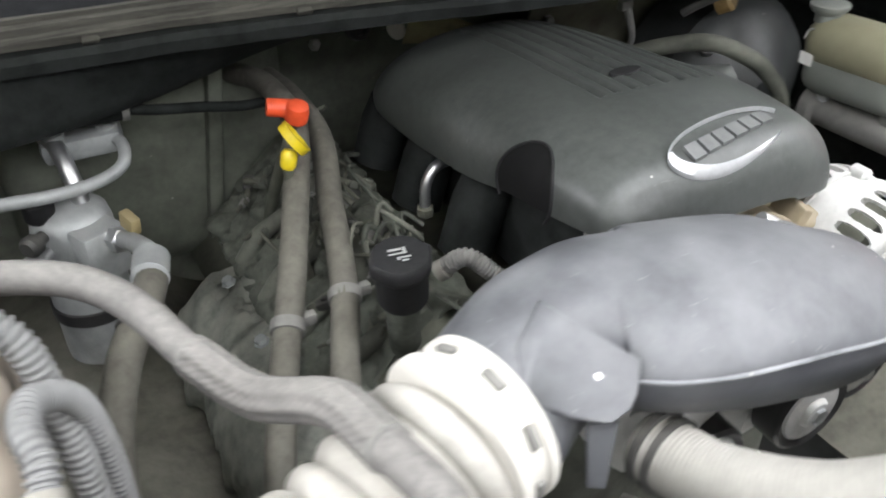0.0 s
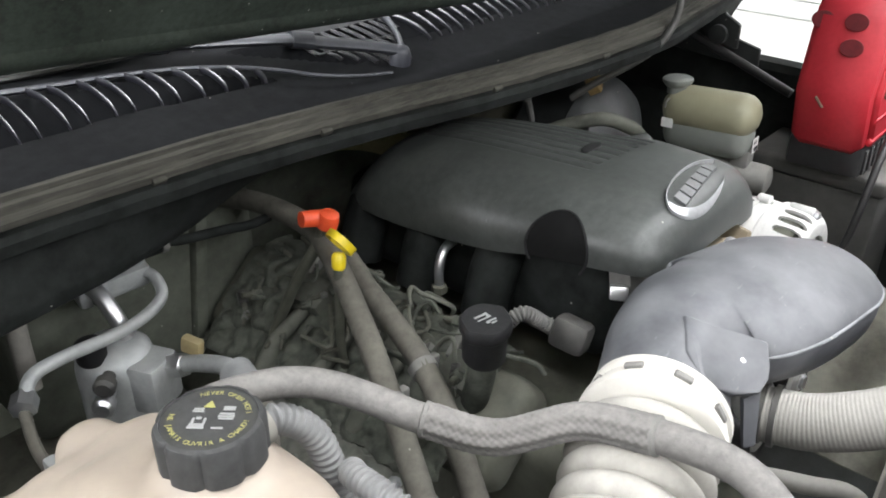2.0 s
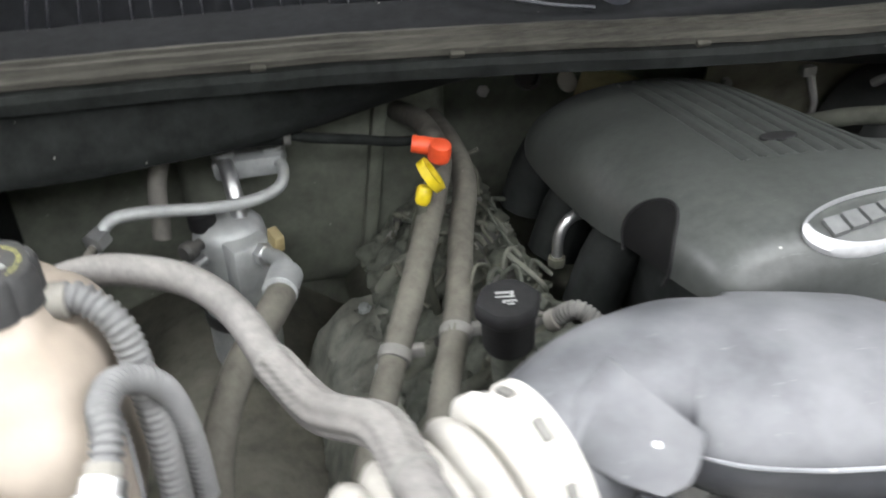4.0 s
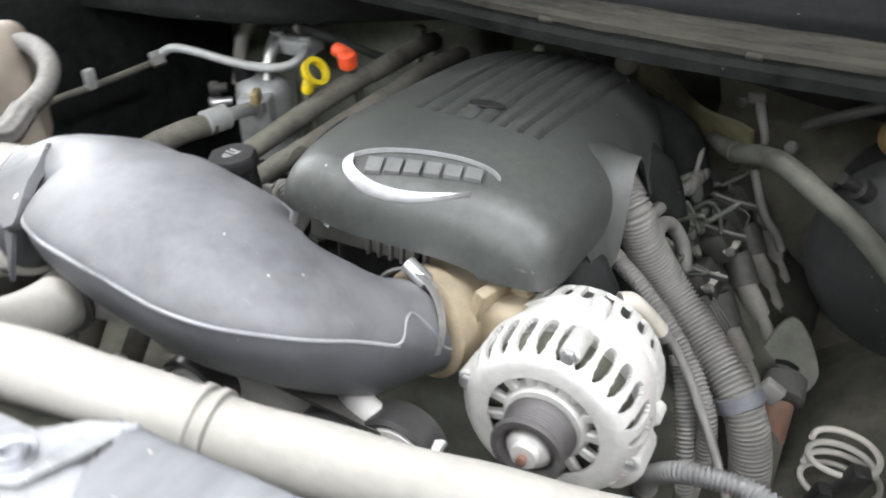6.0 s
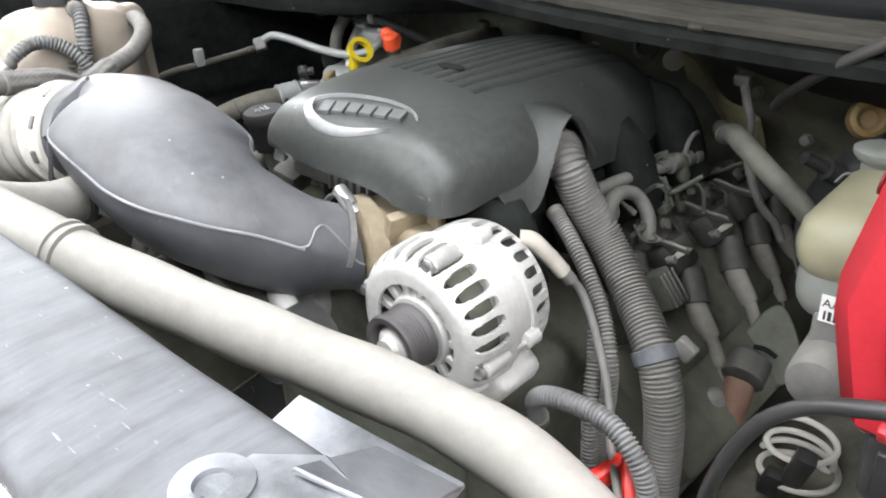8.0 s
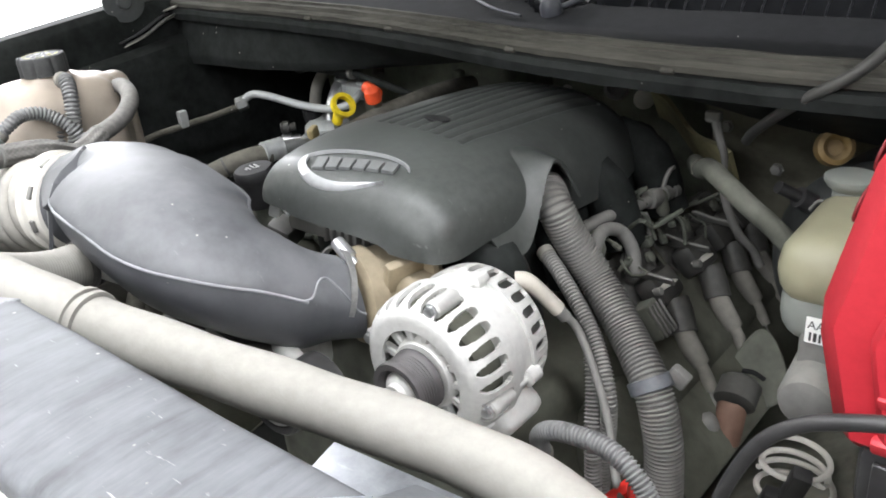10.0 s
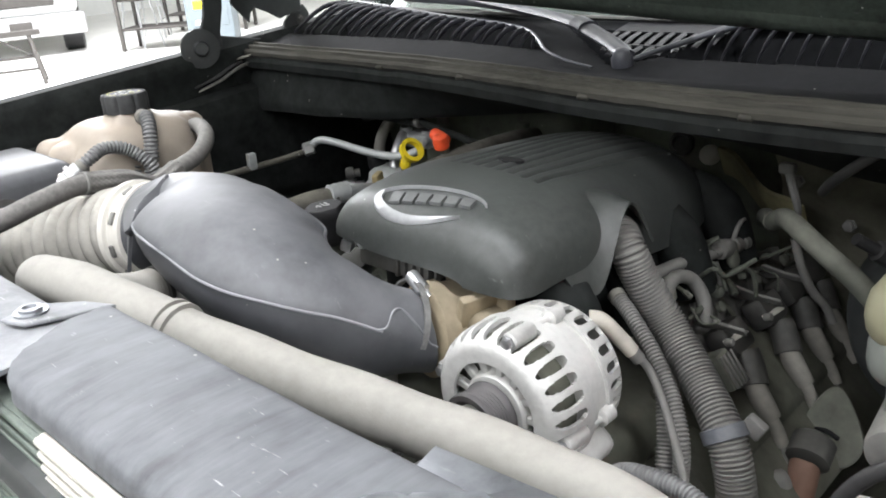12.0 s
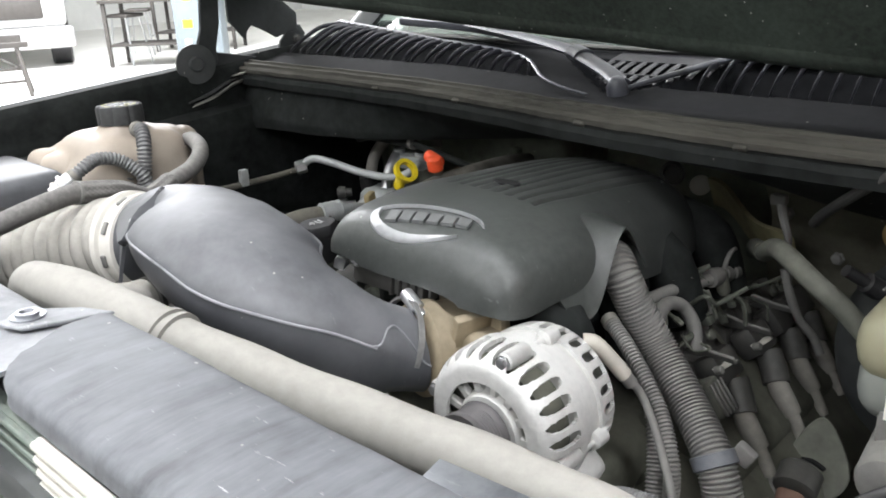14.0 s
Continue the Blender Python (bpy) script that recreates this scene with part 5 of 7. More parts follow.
loom("corrugated_hose", "pale corrugated hose beside the white tank", [(-0.57, 0.41, 1.1), (-0.562, 0.405, 1.085), (-0.558, 0.395, 1.05), (-0.56, 0.38, 0.95)], 0.0115, M_CORR, 0.0055, 0.2)


def hose_fitting():
    ob = thing("hose_connector", (-0.55, 0.3, 1.08), "shiny metal pipe connector beside the air box", "connector")
    part("barrel", turned([(0.009, 0), (0.013, 0.002), (0.013, 0.02), (0.01, 0.022), (0.01, 0.035)], (-0.547, 0.322, 1.108), (-0.2, -0.8, -0.5), 18), M_STEEL, ob)
    part("clip", rbox((0.03, 0.012, 0.022), pose(-0.55, 0.3, 1.092, 0, 20, 10), 0.004), M_CUFF, ob)
    part("spring", turned([(0.0155, 0), (0.0165, 0.001), (0.0165, 0.005), (0.0155, 0.006)], (-0.548, 0.312, 1.102), (-0.2, -0.8, -0.5), 20), M_STEEL, ob)


hose_fitting()


def accumulator():
    ob = thing("accumulator", (-0.49, 0.845, 0.78), "silver aluminium air conditioning accumulator can with pipes", "accumulator")
    part("can", turned([(0.03, 0), (0.042, 0.008), (0.043, 0.02), (0.043, 0.175), (0.04, 0.19), (0.03, 0.2), (0.01, 0.203)], (-0.49, 0.845, 0.785), (0, 0, 1), 40), M_SILVER, ob)
    part("can_band", turned([(0.0435, 0), (0.046, 0.001), (0.046, 0.016), (0.0435, 0.017)], (-0.49, 0.845, 0.85), (0, 0, 1), 40), M_BLACK, ob)
    part("head_block", rbox((0.05, 0.044, 0.06), pose(-0.472, 0.806, 0.945, 0, 0, 24), 0.006, 2), M_SILVER, ob)
    part("cap_nut", turned([(0.015, 0), (0.016, 0.002), (0.016, 0.022), (0.012, 0.025)], (-0.517, 0.838, 0.98), (0, -0.1, 1), 20), M_CAP, ob, "black valve cap")
    blk = part("fitting_block", rbox((0.085, 0.04, 0.028), pose(-0.455, 0.895, 1.03, 10, -4, -8), 0.007, 2), M_SILVER, ob)
    for dx in (-0.028, 0.028):
        part("screw_boss", turned([(0.012, 0), (0.012, 0.02), (0.009, 0.022), (0.004, 0.018)], (-0.455 + dx, 0.89, 1.03), (0, -0.2, 1), 18), M_SILVER, blk)
    part("short_pipe", sweep([(-0.475, 0.84, 0.985), (-0.477, 0.85, 1.01), (-0.482, 0.875, 1.035), (-0.49, 0.9, 1.04)], 0.0095, 18, 14), M_STEEL, ob)
    part("silver_pipe", sweep([(-0.617, 0.76, 1.02), (-0.6, 0.775, 1.036), (-0.566, 0.786, 1.034), (-0.503, 0.806, 1.019), (-0.455, 0.824, 1.013), (-0.425, 0.84, 1.018), (-0.418, 0.865, 1.03), (-0.43, 0.885, 1.035)], 0.0068, 40, 14), M_SILVER, ob, "bright bent metal pipe")
    part("pipe_nut", turned([(0.011, 0), (0.0125, 0.002), (0.0125, 0.018), (0.009, 0.02)], (-0.61, 0.77, 1.024), (-0.55, -0.75, -0.2), 6), M_STEEL, ob)
    part("thin_line", sweep([(-0.617, 0.764, 1.018), (-0.632, 0.71, 1.012), (-0.64, 0.654, 1.01), (-0.66, 0.58, 1.0), (-0.67, 0.5, 0.95)], 0.0055, 24, 10), M_HEATER, ob)
    part("line_clip", rbox((0.012, 0.016, 0.03), pose(-0.639, 0.654, 1.022), 0.003), M_SILVER, ob)
    for dz, ln in ((0.0, 0.03), (0.024, 0.022)):
        part("service_port", turned([(0.007, 0), (0.007, ln * 0.5), (0.011, ln * 0.52), (0.0115, ln), (0.008, ln + 0.004)], (-0.52, 0.805 - dz * 0.3, 0.957 + dz), (-0.65, -0.7, 0.0), 16), M_STEEL if dz == 0 else M_BLACKDUST, ob)
    part("outlet_pipe", sweep([(-0.462, 0.81, 0.955), (-0.452, 0.785, 0.965), (-0.441, 0.75, 0.977), (-0.433, 0.715, 0.986), (-0.433, 0.69, 0.988)], 0.0098, 20, 14), M_SILVER, ob)
    part("union_nut", turned([(0.0105, 0), (0.0135, 0.002), (0.0135, 0.022), (0.0105, 0.024)], (-0.455, 0.792, 0.962), (0.3, -0.9, 0.25), 6), M_STEEL, ob)
    part("brass_clip", rbox((0.012, 0.024, 0.02), pose(-0.438, 0.768, 0.99, 10, 0, 20), 0.003), M_BRASS, ob, "dull brass clip")
    part("crimp_sleeve", turned([(0.0165, 0), (0.018, 0.002), (0.0165, 0.008), (0.018, 0.012), (0.0165, 0.018), (0.018, 0.022), (0.0165, 0.028), (0.018, 0.034), (0.0155, 0.036)], (-0.433, 0.698, 0.988), (-0.25, -0.95, 0.0), 22), M_SILVER, ob, "ribbed silver crimp sleeve")
    sh = thing("suction_hose", (-0.48, 0.55, 0.8), "thick dusty rubber hose from the accumulator", "hose")
    part("tube", sweep([(-0.437, 0.675, 0.985), (-0.455, 0.63, 0.985), (-0.49, 0.575, 0.965), (-0.515, 0.52, 0.92), (-0.52, 0.46, 0.86), (-0.5, 0.4, 0.78)], 0.0155, 50, 16), M_HEATER, sh)
    part("tie", turned([(0.0158, 0), (0.0172, 0.0005), (0.0172, 0.004), (0.0158, 0.0045)], (-0.468, 0.61, 0.979), (-0.5, -0.8, -0.3), 24), M_BLACKDUST, sh, "black cable tie")
    hose("refrigerant_hose", "black hose curving behind the accumulator", [(-0.43, 0.93, 1.045), (-0.46, 0.95, 1.075), (-0.52, 0.94, 1.075), (-0.56, 0.9, 1.03), (-0.57, 0.88, 0.95)], 0.011, M_RUBBER)


accumulator()


def cowl_hose():
    ob = thing("cowl_drain_hose", (-0.45, 0.8, 1.08), "black drain hose with a pale collar along the cowl wall", "hose")
    part("tube", sweep([(-0.55, 0.85, 1.07), (-0.52, 0.85, 1.077), (-0.465, 0.85, 1.077), (-0.412, 0.85, 1.075)], 0.011, 20, 12), M_SHADE, ob)
    part("collar", turned([(0.009, 0), (0.012, 0.001), (0.012, 0.008), (0.009, 0.009)], (-0.414, 0.85, 1.075), (1, 0, -0.05), 20), M_WIRE, ob)
    part("thin_line", sweep([(-0.408, 0.85, 1.075), (-0.378, 0.85, 1.067), (-0.33, 0.855, 1.057), (-0.285, 0.86, 1.046), (-0.25, 0.87, 1.04)], 0.006, 20, 10), M_SHADE, ob)


cowl_hose()


def heater_tubes():
    hose("heater_pipe", "grey dusty heater hose running from the firewall", [(-0.261, 0.985, 1.035), (-0.245, 0.9, 1.05), (-0.246, 0.8, 1.052), (-0.265, 0.735, 1.042), (-0.32, 0.612, 0.995), (-0.372, 0.51, 0.945), (-0.405, 0.44, 0.89), (-0.42, 0.38, 0.8)], 0.0135, M_HEATER)
    hose("heater_pipe", "grey dusty heater hose running from the firewall", [(-0.215, 0.985, 1.02), (-0.215, 0.88, 1.03), (-0.222, 0.78, 1.025), (-0.25, 0.69, 1.005), (-0.283, 0.58, 0.98), (-0.318, 0.50, 0.945), (-0.34, 0.44, 0.88), (-0.35, 0.38, 0.8)], 0.0135, M_HEATER)
    for at, d in (((-0.345, 0.563, 0.972), (-0.4, -0.85, -0.4)), ((-0.285, 0.575, 0.976), (-0.3, -0.85, -0.3))):
        ob = thing("pipe_clip", at, "small plastic clip holding the heater hoses", "clip", "heater hose clips")
        part("band", turned([(0.0138, 0), (0.016, 0.001), (0.016, 0.012), (0.0138, 0.013)], at, d, 22), M_WIRE, ob)
        part("tab", rbox((0.016, 0.01, 0.012), pose(at[0] + 0.018, at[1], at[2] - 0.004), 0.002), M_WIRE, ob)
    ob = thing("heater_fitting", (-0.261, 0.99, 1.02), "brass coloured heater hose fitting at the firewall", "fitting")
    part("collar", turned([(0.016, 0), (0.021, 0.002), (0.021, 0.02), (0.018, 0.022), (0.018, 0.05)], (-0.261, 0.985, 1.036), (0.1, 1, 0.1), 20), M_BRASS, ob)
    part("bracket", rbox((0.04, 0.004, 0.04), pose(-0.235, 1.03, 1.06, 10, 0, 20), 0.001), M_STEEL, ob)


heater_tubes()


def oil_cap():
    ob = thing("oil_filler", (-0.25, 0.515, 0.88), "black oil filler cap on a grimy filler tube", "oil filler")
    ax = (-0.06, -0.08, 1)
    rings = []
    q = Vector((0, 0, 1)).rotation_difference(Vector(ax).normalized())
    for r, h, flat_ in ((0.021, 0.0, 0), (0.023, 0.004, 0), (0.0235, 0.034, 0), (0.028, 0.037, 1), (0.0295, 0.04, 1), (0.0295, 0.05, 1), (0.027, 0.053, 1)):
        rings.append([Vector((-0.2525, 0.5155, 0.995)) + q @ Vector((r * (1.0 if not flat_ else 1.0 - 0.1 * abs(math.sin(a * 3))) * math.cos(a), r * (1 if not flat_ else 0.9) * math.sin(a), h)) for a in [2 * math.pi * k / 48 for k in range(48)]])
    bm = bmesh.new()
    skin(bm, rings)
    cap = part("cap", bm, M_CAP, ob)
    for x, y, w, h, r in ((-0.006, 0.004, 0.012, 0.0025, 20), (0.002, 0.006, 0.003, 0.006, 20), (-0.002, -0.001, 0.016, 0.0015, 20), (0.004, -0.005, 0.012, 0.0018, 20), (0.006, -0.009, 0.006, 0.0018, 20), (0.0, -0.008, 0.003, 0.003, 20)):
        c = Matrix.Rotation(radians(-35), 4, "Z") @ Vector((x, y, 0))
        part("print_bar", rbox((w, h, 0.0006), pose(-0.2555 + c.x, 0.5115 + c.y, 1.0487, 4, -3.5, -35 + r), 0), M_PRINT, cap)
    part("filler_tube", sweep([(-0.252, 0.516, 1.0), (-0.25, 0.522, 0.96), (-0.236, 0.545, 0.9)], 0.0155, 12, 18), M_GRIME, ob)


oil_cap()


def dipsticks():
    ob = thing("transmission_dipstick", (-0.26, 0.755, 1.06), "orange plastic dipstick cap on its tube", "dipstick")
    part("cap", turned([(0.008, 0), (0.012, 0.002), (0.0125, 0.012), (0.011, 0.02), (0.006, 0.023)], (-0.258, 0.748, 1.07), (0.1, -0.3, 1), 20), M_ORANGE, ob)
    part("handle", sweep([(-0.256, 0.752, 1.08), (-0.268, 0.756, 1.083), (-0.284, 0.76, 1.086)], lambda f, s: lerp(0.0105, 0.0095, f), 8, 14), M_ORANGE, ob)
    part("tube", sweep([(-0.258, 0.75, 1.075), (-0.262, 0.765, 1.04), (-0.27, 0.8, 0.98), (-0.28, 0.85, 0.88)], 0.007, 14, 10), M_DARKENG, ob)
    ob = thing("oil_dipstick", (-0.28, 0.70, 1.04), "yellow ring handled engine oil dipstick", "dipstick")
    bm = bmesh.new()
    c = Vector((-0.277, 0.702, 1.075))
    q = Vector((0, 0, 1)).rotation_difference(Vector((0.8, -0.1, 0.55))).to_matrix()
    rings = []
    for k in range(29):
        a = 2 * math.pi * k / 28
        rr = [q @ Vector(((0.0155 + x) * math.cos(a), (0.0155 + x) * math.sin(a), z)) + c for x, z in ((-0.003, -0.0045), (0.003, -0.0045), (0.0035, 0.0045), (-0.003, 0.0045))]
        rings.append(rr)
    skin(bm, rings, cap=False)
    part("ring", bm, M_YELLOW, ob)
    part("stem", turned([(0.0055, 0), (0.008, 0.004), (0.0085, 0.016), (0.006, 0.02)], (-0.289, 0.695, 1.047), (0.3, 0.2, 1), 14), M_YELLOW, ob)
    part("tube", sweep([(-0.289, 0.695, 1.05), (-0.286, 0.7, 1.0), (-0.28, 0.71, 0.93), (-0.26, 0.72, 0.85)], 0.0055, 12, 10), M_DARKENG, ob)


dipsticks()


def brake_master():
    ob = thing("brake_reservoir", (0.43, 0.61, 0.97), "yellowed translucent brake fluid reservoir on a cast master cylinder", "brake reservoir")
    def tank(z0, z1, grow, b):
        return rbox((0.07 + grow, 0.15 + grow, z1 - z0), pose(0.45, 0.616, (z0 + z1) / 2 + 0.013, -3, 0, 3), b, 4)
    part("upper_tank", tank(1.008, 1.076, 0.006, 0.03), M_BRAKE, ob)
    part("lower_tank", tank(0.972, 1.04, -0.003, 0.027), M_BRAKE2, ob, "milky grey lower half")
    part("cap", turned([(0.016, 0), (0.016, 0.01), (0.021, 0.014), (0.0245, 0.019), (0.0245, 0.023), (0.021, 0.025)], (0.437, 0.674, 1.077), (0, 0.05, 1), 28), M_BRAKE2, ob)
    part("side_tag", rbox((0.001, 0.02, 0.016), pose(0.4115, 0.672, 1.032, 0, 0, 3), 0), M_WHITE, ob, "small white tag")
    part("bail", sweep([(0.425, 0.672, 1.068), (0.41, 0.676, 1.07), (0.402, 0.674, 1.06)], 0.0016, 8, 6), M_WIRE, ob)
    part("label_plate", rbox((0.022, 0.001, 0.024), pose(0.461, 0.5395, 1.013, -3, 0, 3), 0), M_WHITE, ob, "small white sticker with bars")
    for k in range(4):
        part("label_bar", rbox((0.0018 + 0.001 * (k % 2), 0.001, 0.008), pose(0.4545 + 0.004 * k, 0.5385, 1.007, -3, 0, 3), 0), M_BLACK, ob)
    cu = bpy.data.curves.new("letter", "FONT")
    cu.body, cu.size, cu.extrude = "AA", 0.0105, 0.0002
    cu.materials.append(M_BLACK)
    lo = new("label_text", cu)
    lo.parent = ob
    lo.location = Vector((0.4515, 0.5385, 1.0145)) - ORIGIN[ob.name]
    lo.rotation_euler = (radians(87), 0, radians(3))
    part("cylinder", turned([(0.012, 0), (0.022, 0.004), (0.024, 0.01), (0.024, 0.15), (0.03, 0.155), (0.03, 0.17)], (0.465, 0.506, 0.958), (-0.1, 1, 0.02), 28), M_WIRE, ob)
    part("foot", rbox((0.03, 0.03, 0.05), pose(0.458, 0.556, 0.981, 0, 0, 3), 0.006), M_WIRE, ob)
    part("foot", rbox((0.03, 0.03, 0.05), pose(0.447, 0.656, 0.978, 0, 0, 3), 0.006), M_SILVER, ob)
    bo = thing("brake_booster", (0.42, 0.85, 0.85), "round black dusty brake booster on the firewall", "brake booster")
    part("drum", turned([(0.04, -0.02), (0.06, 0.0), (0.12, 0.03), (0.132, 0.05), (0.136, 0.06), (0.132, 0.07), (0.125, 0.16), (0.08, 0.2)], (0.452, 0.77, 0.928), (0.0, 1, 0.0), 48), M_BODY, bo)
    part("check_valve", turned([(0.012, 0), (0.012, 0.02), (0.007, 0.021), (0.007, 0.05)], (0.365, 0.8, 1.01), (-0.5, -0.6, 0.5), 16), M_BLACK, bo)
    # brake lines in loose coils
    ln = thing("brake_lines", (0.413, 0.68, 0.7), "coiled pale metal brake lines with black clips", "brake lines")
    for c, r, h in (((0.413, 0.68, 0.745), 0.03, 0.02), ((0.416, 0.675, 0.715), 0.034, 0.018)):
        pts = [(c[0] + r * math.cos(a) * 1.2, c[1] + r * math.sin(a), c[2] + h * a / 6.3 - 0.01) for a in [0.5 * k for k in range(20)]]
        part("line", sweep(pts, 0.0036, 90, 8), M_CUFF, ln)
    part("clip", rbox((0.022, 0.02, 0.05), pose(0.425, 0.648, 0.745, 10, 15, 20), 0.004), M_BLACK, ln)
    part("clip", rbox((0.022, 0.018, 0.035), pose(0.4, 0.645, 0.715, 10, 15, 20), 0.004), M_BLACK, ln)


brake_master()


def vacuum_hose():
    ob = thing("vacuum_hose", (0.3, 0.79, 0.9), "thick dusty vacuum hose beside the engine cover", "hose")
    part("tube", sweep([(0.172, 0.92, 0.98), (0.186, 0.89, 0.998), (0.224, 0.824, 1.018), (0.258, 0.765, 1.047), (0.288, 0.72, 1.06), (0.33, 0.7, 1.042), (0.371, 0.697, 1.014), (0.42, 0.7, 0.96), (0.44, 0.71, 0.9)], 0.0112, 60, 16), M_ENGINE, ob)
    part("clamp", turned([(0.0114, 0), (0.0128, 0.001), (0.0128, 0.009), (0.0114, 0.01)], (0.22, 0.831, 1.016), (0.5, -0.8, 0.3), 24), M_DARKENG, ob)


vacuum_hose()


def booster_pack():
    # red and black portable jump starter standing on the battery side
    ob = thing("jump_starter", (0.636, 0.45, 0.968), "red and black plastic portable jump starter", "jump starter")
    out = [(-0.12, 0.03), (-0.142, 0.126), (-0.115, 0.25), (-0.06, 0.31), (0.08, 0.31), (0.14, 0.25), (0.16, 0.12), (0.14, 0.03)]
    part("shell", plate(out, 0.11, pose(0.636, 0.51, 0.98, 90, 0, 0), 0.014), M_RED, ob)
    part("base", rbox((0.235, 0.118, 0.055), pose(0.65, 0.456, 0.995), 0.01, 2), M_BLACK, ob, "black ribbed base")
    part("face", plate([(-0.09, 0.05), (-0.105, 0.125), (-0.07, 0.23), (0.06, 0.23), (0.1, 0.125), (0.1, 0.05)], 0.014, pose(0.636, 0.406, 0.98, 90, 0, 0), 0.005), M_RED, ob)
    part("screw_hole", turned([(0.007, 0), (0.007, 0.002), (0.005, 0.0025), (0.004, 0.0)], (0.556, 0.392, 1.105), (0, -1, 0), 18), M_COPPER, ob)
    # flat maroon ovals put the dark of the grip openings into colour
    maroon = material("maroon_recess_dark", (0.13, 0.008, 0.012), 0.6, dust=0.1, dust_colour=(0.2, 0.06, 0.06), grain=60, vary=0.5)
    for x, y, z, a in ((0.513, 0.445, 1.214, 12), (0.505, 0.442, 1.178, 12), (0.517, 0.495, 1.21, 12)):
        part("grip_recess_dark", plate([(0.017 * math.cos(k * math.pi / 8), 0.013 * math.sin(k * math.pi / 8)) for k in range(16)], 0.002, pose(x, y, z, 90 + a, 0, 90), 0.0005), maroon, ob, "flat maroon oval standing for the dark of a grip opening")
    # solid brown bar in place of a slanted slit's darkness
    part("slot_dark", sweep([(0.4935, 0.474, 1.1), (0.4935, 0.461, 1.085)], 0.0022, 4, 6), M_COPPER, ob)
    part("handle", sweep([(0.58, 0.455, 1.28), (0.585, 0.455, 1.33), (0.65, 0.455, 1.345), (0.715, 0.455, 1.33), (0.72, 0.455, 1.28)], 0.016, 24, 12), M_RED, ob)
    for z in (1.03, 1.065):
        part("front_step", rbox((0.2, 0.01, 0.012), pose(0.641, 0.396, z, 20, 0, 0), 0.003), M_RED, ob)
    for k in range(9):
        part("base_rib", rbox((0.012, 0.005, 0.04), pose(0.55 + 0.025 * k, 0.396, 0.995), 0.001, 1), M_BLACK, ob)
    hose("jumper_cable", "thick black jumper cable looping to the pack", [(0.7, 0.42, 1.0), (0.68, 0.385, 1.055), (0.63, 0.365, 1.08), (0.573, 0.36, 1.079), (0.531, 0.36, 1.066), (0.502, 0.36, 1.05), (0.478, 0.36, 1.021), (0.456, 0.362, 0.964), (0.445, 0.37, 0.9), (0.44, 0.39, 0.84)], 0.0056, M_BLACK)
    bat = thing("battery", (0.68, 0.46, 0.7), "black car battery with dusty top", "battery")
    part("case", rbox((0.29, 0.22, 0.22), pose(0.7, 0.47, 0.83), 0.008), M_BLACKDUST, bat)
    part("lid", rbox((0.3, 0.23, 0.03), pose(0.7, 0.47, 0.9535), 0.008, 3), M_BLACKDUST, bat, "dusty black battery lid")
    part("tray", rbox((0.34, 0.4, 0.06), pose(0.7, 0.44, 0.69), 0.006), M_BODY, bat)
    cl = thing("jumper_clamp", (0.35, 0.42, 0.83), "red insulated jumper clamp among the wiring", "clamp")
    part("grip", rbox((0.016, 0.06, 0.02), pose(0.365, 0.41, 0.862, 30, 0, 35), 0.006), M_REDB, cl)
    part("grip", rbox((0.016, 0.06, 0.02), pose(0.335, 0.43, 0.85, 20, 0, -25), 0.006), M_REDB, cl)


booster_pack()


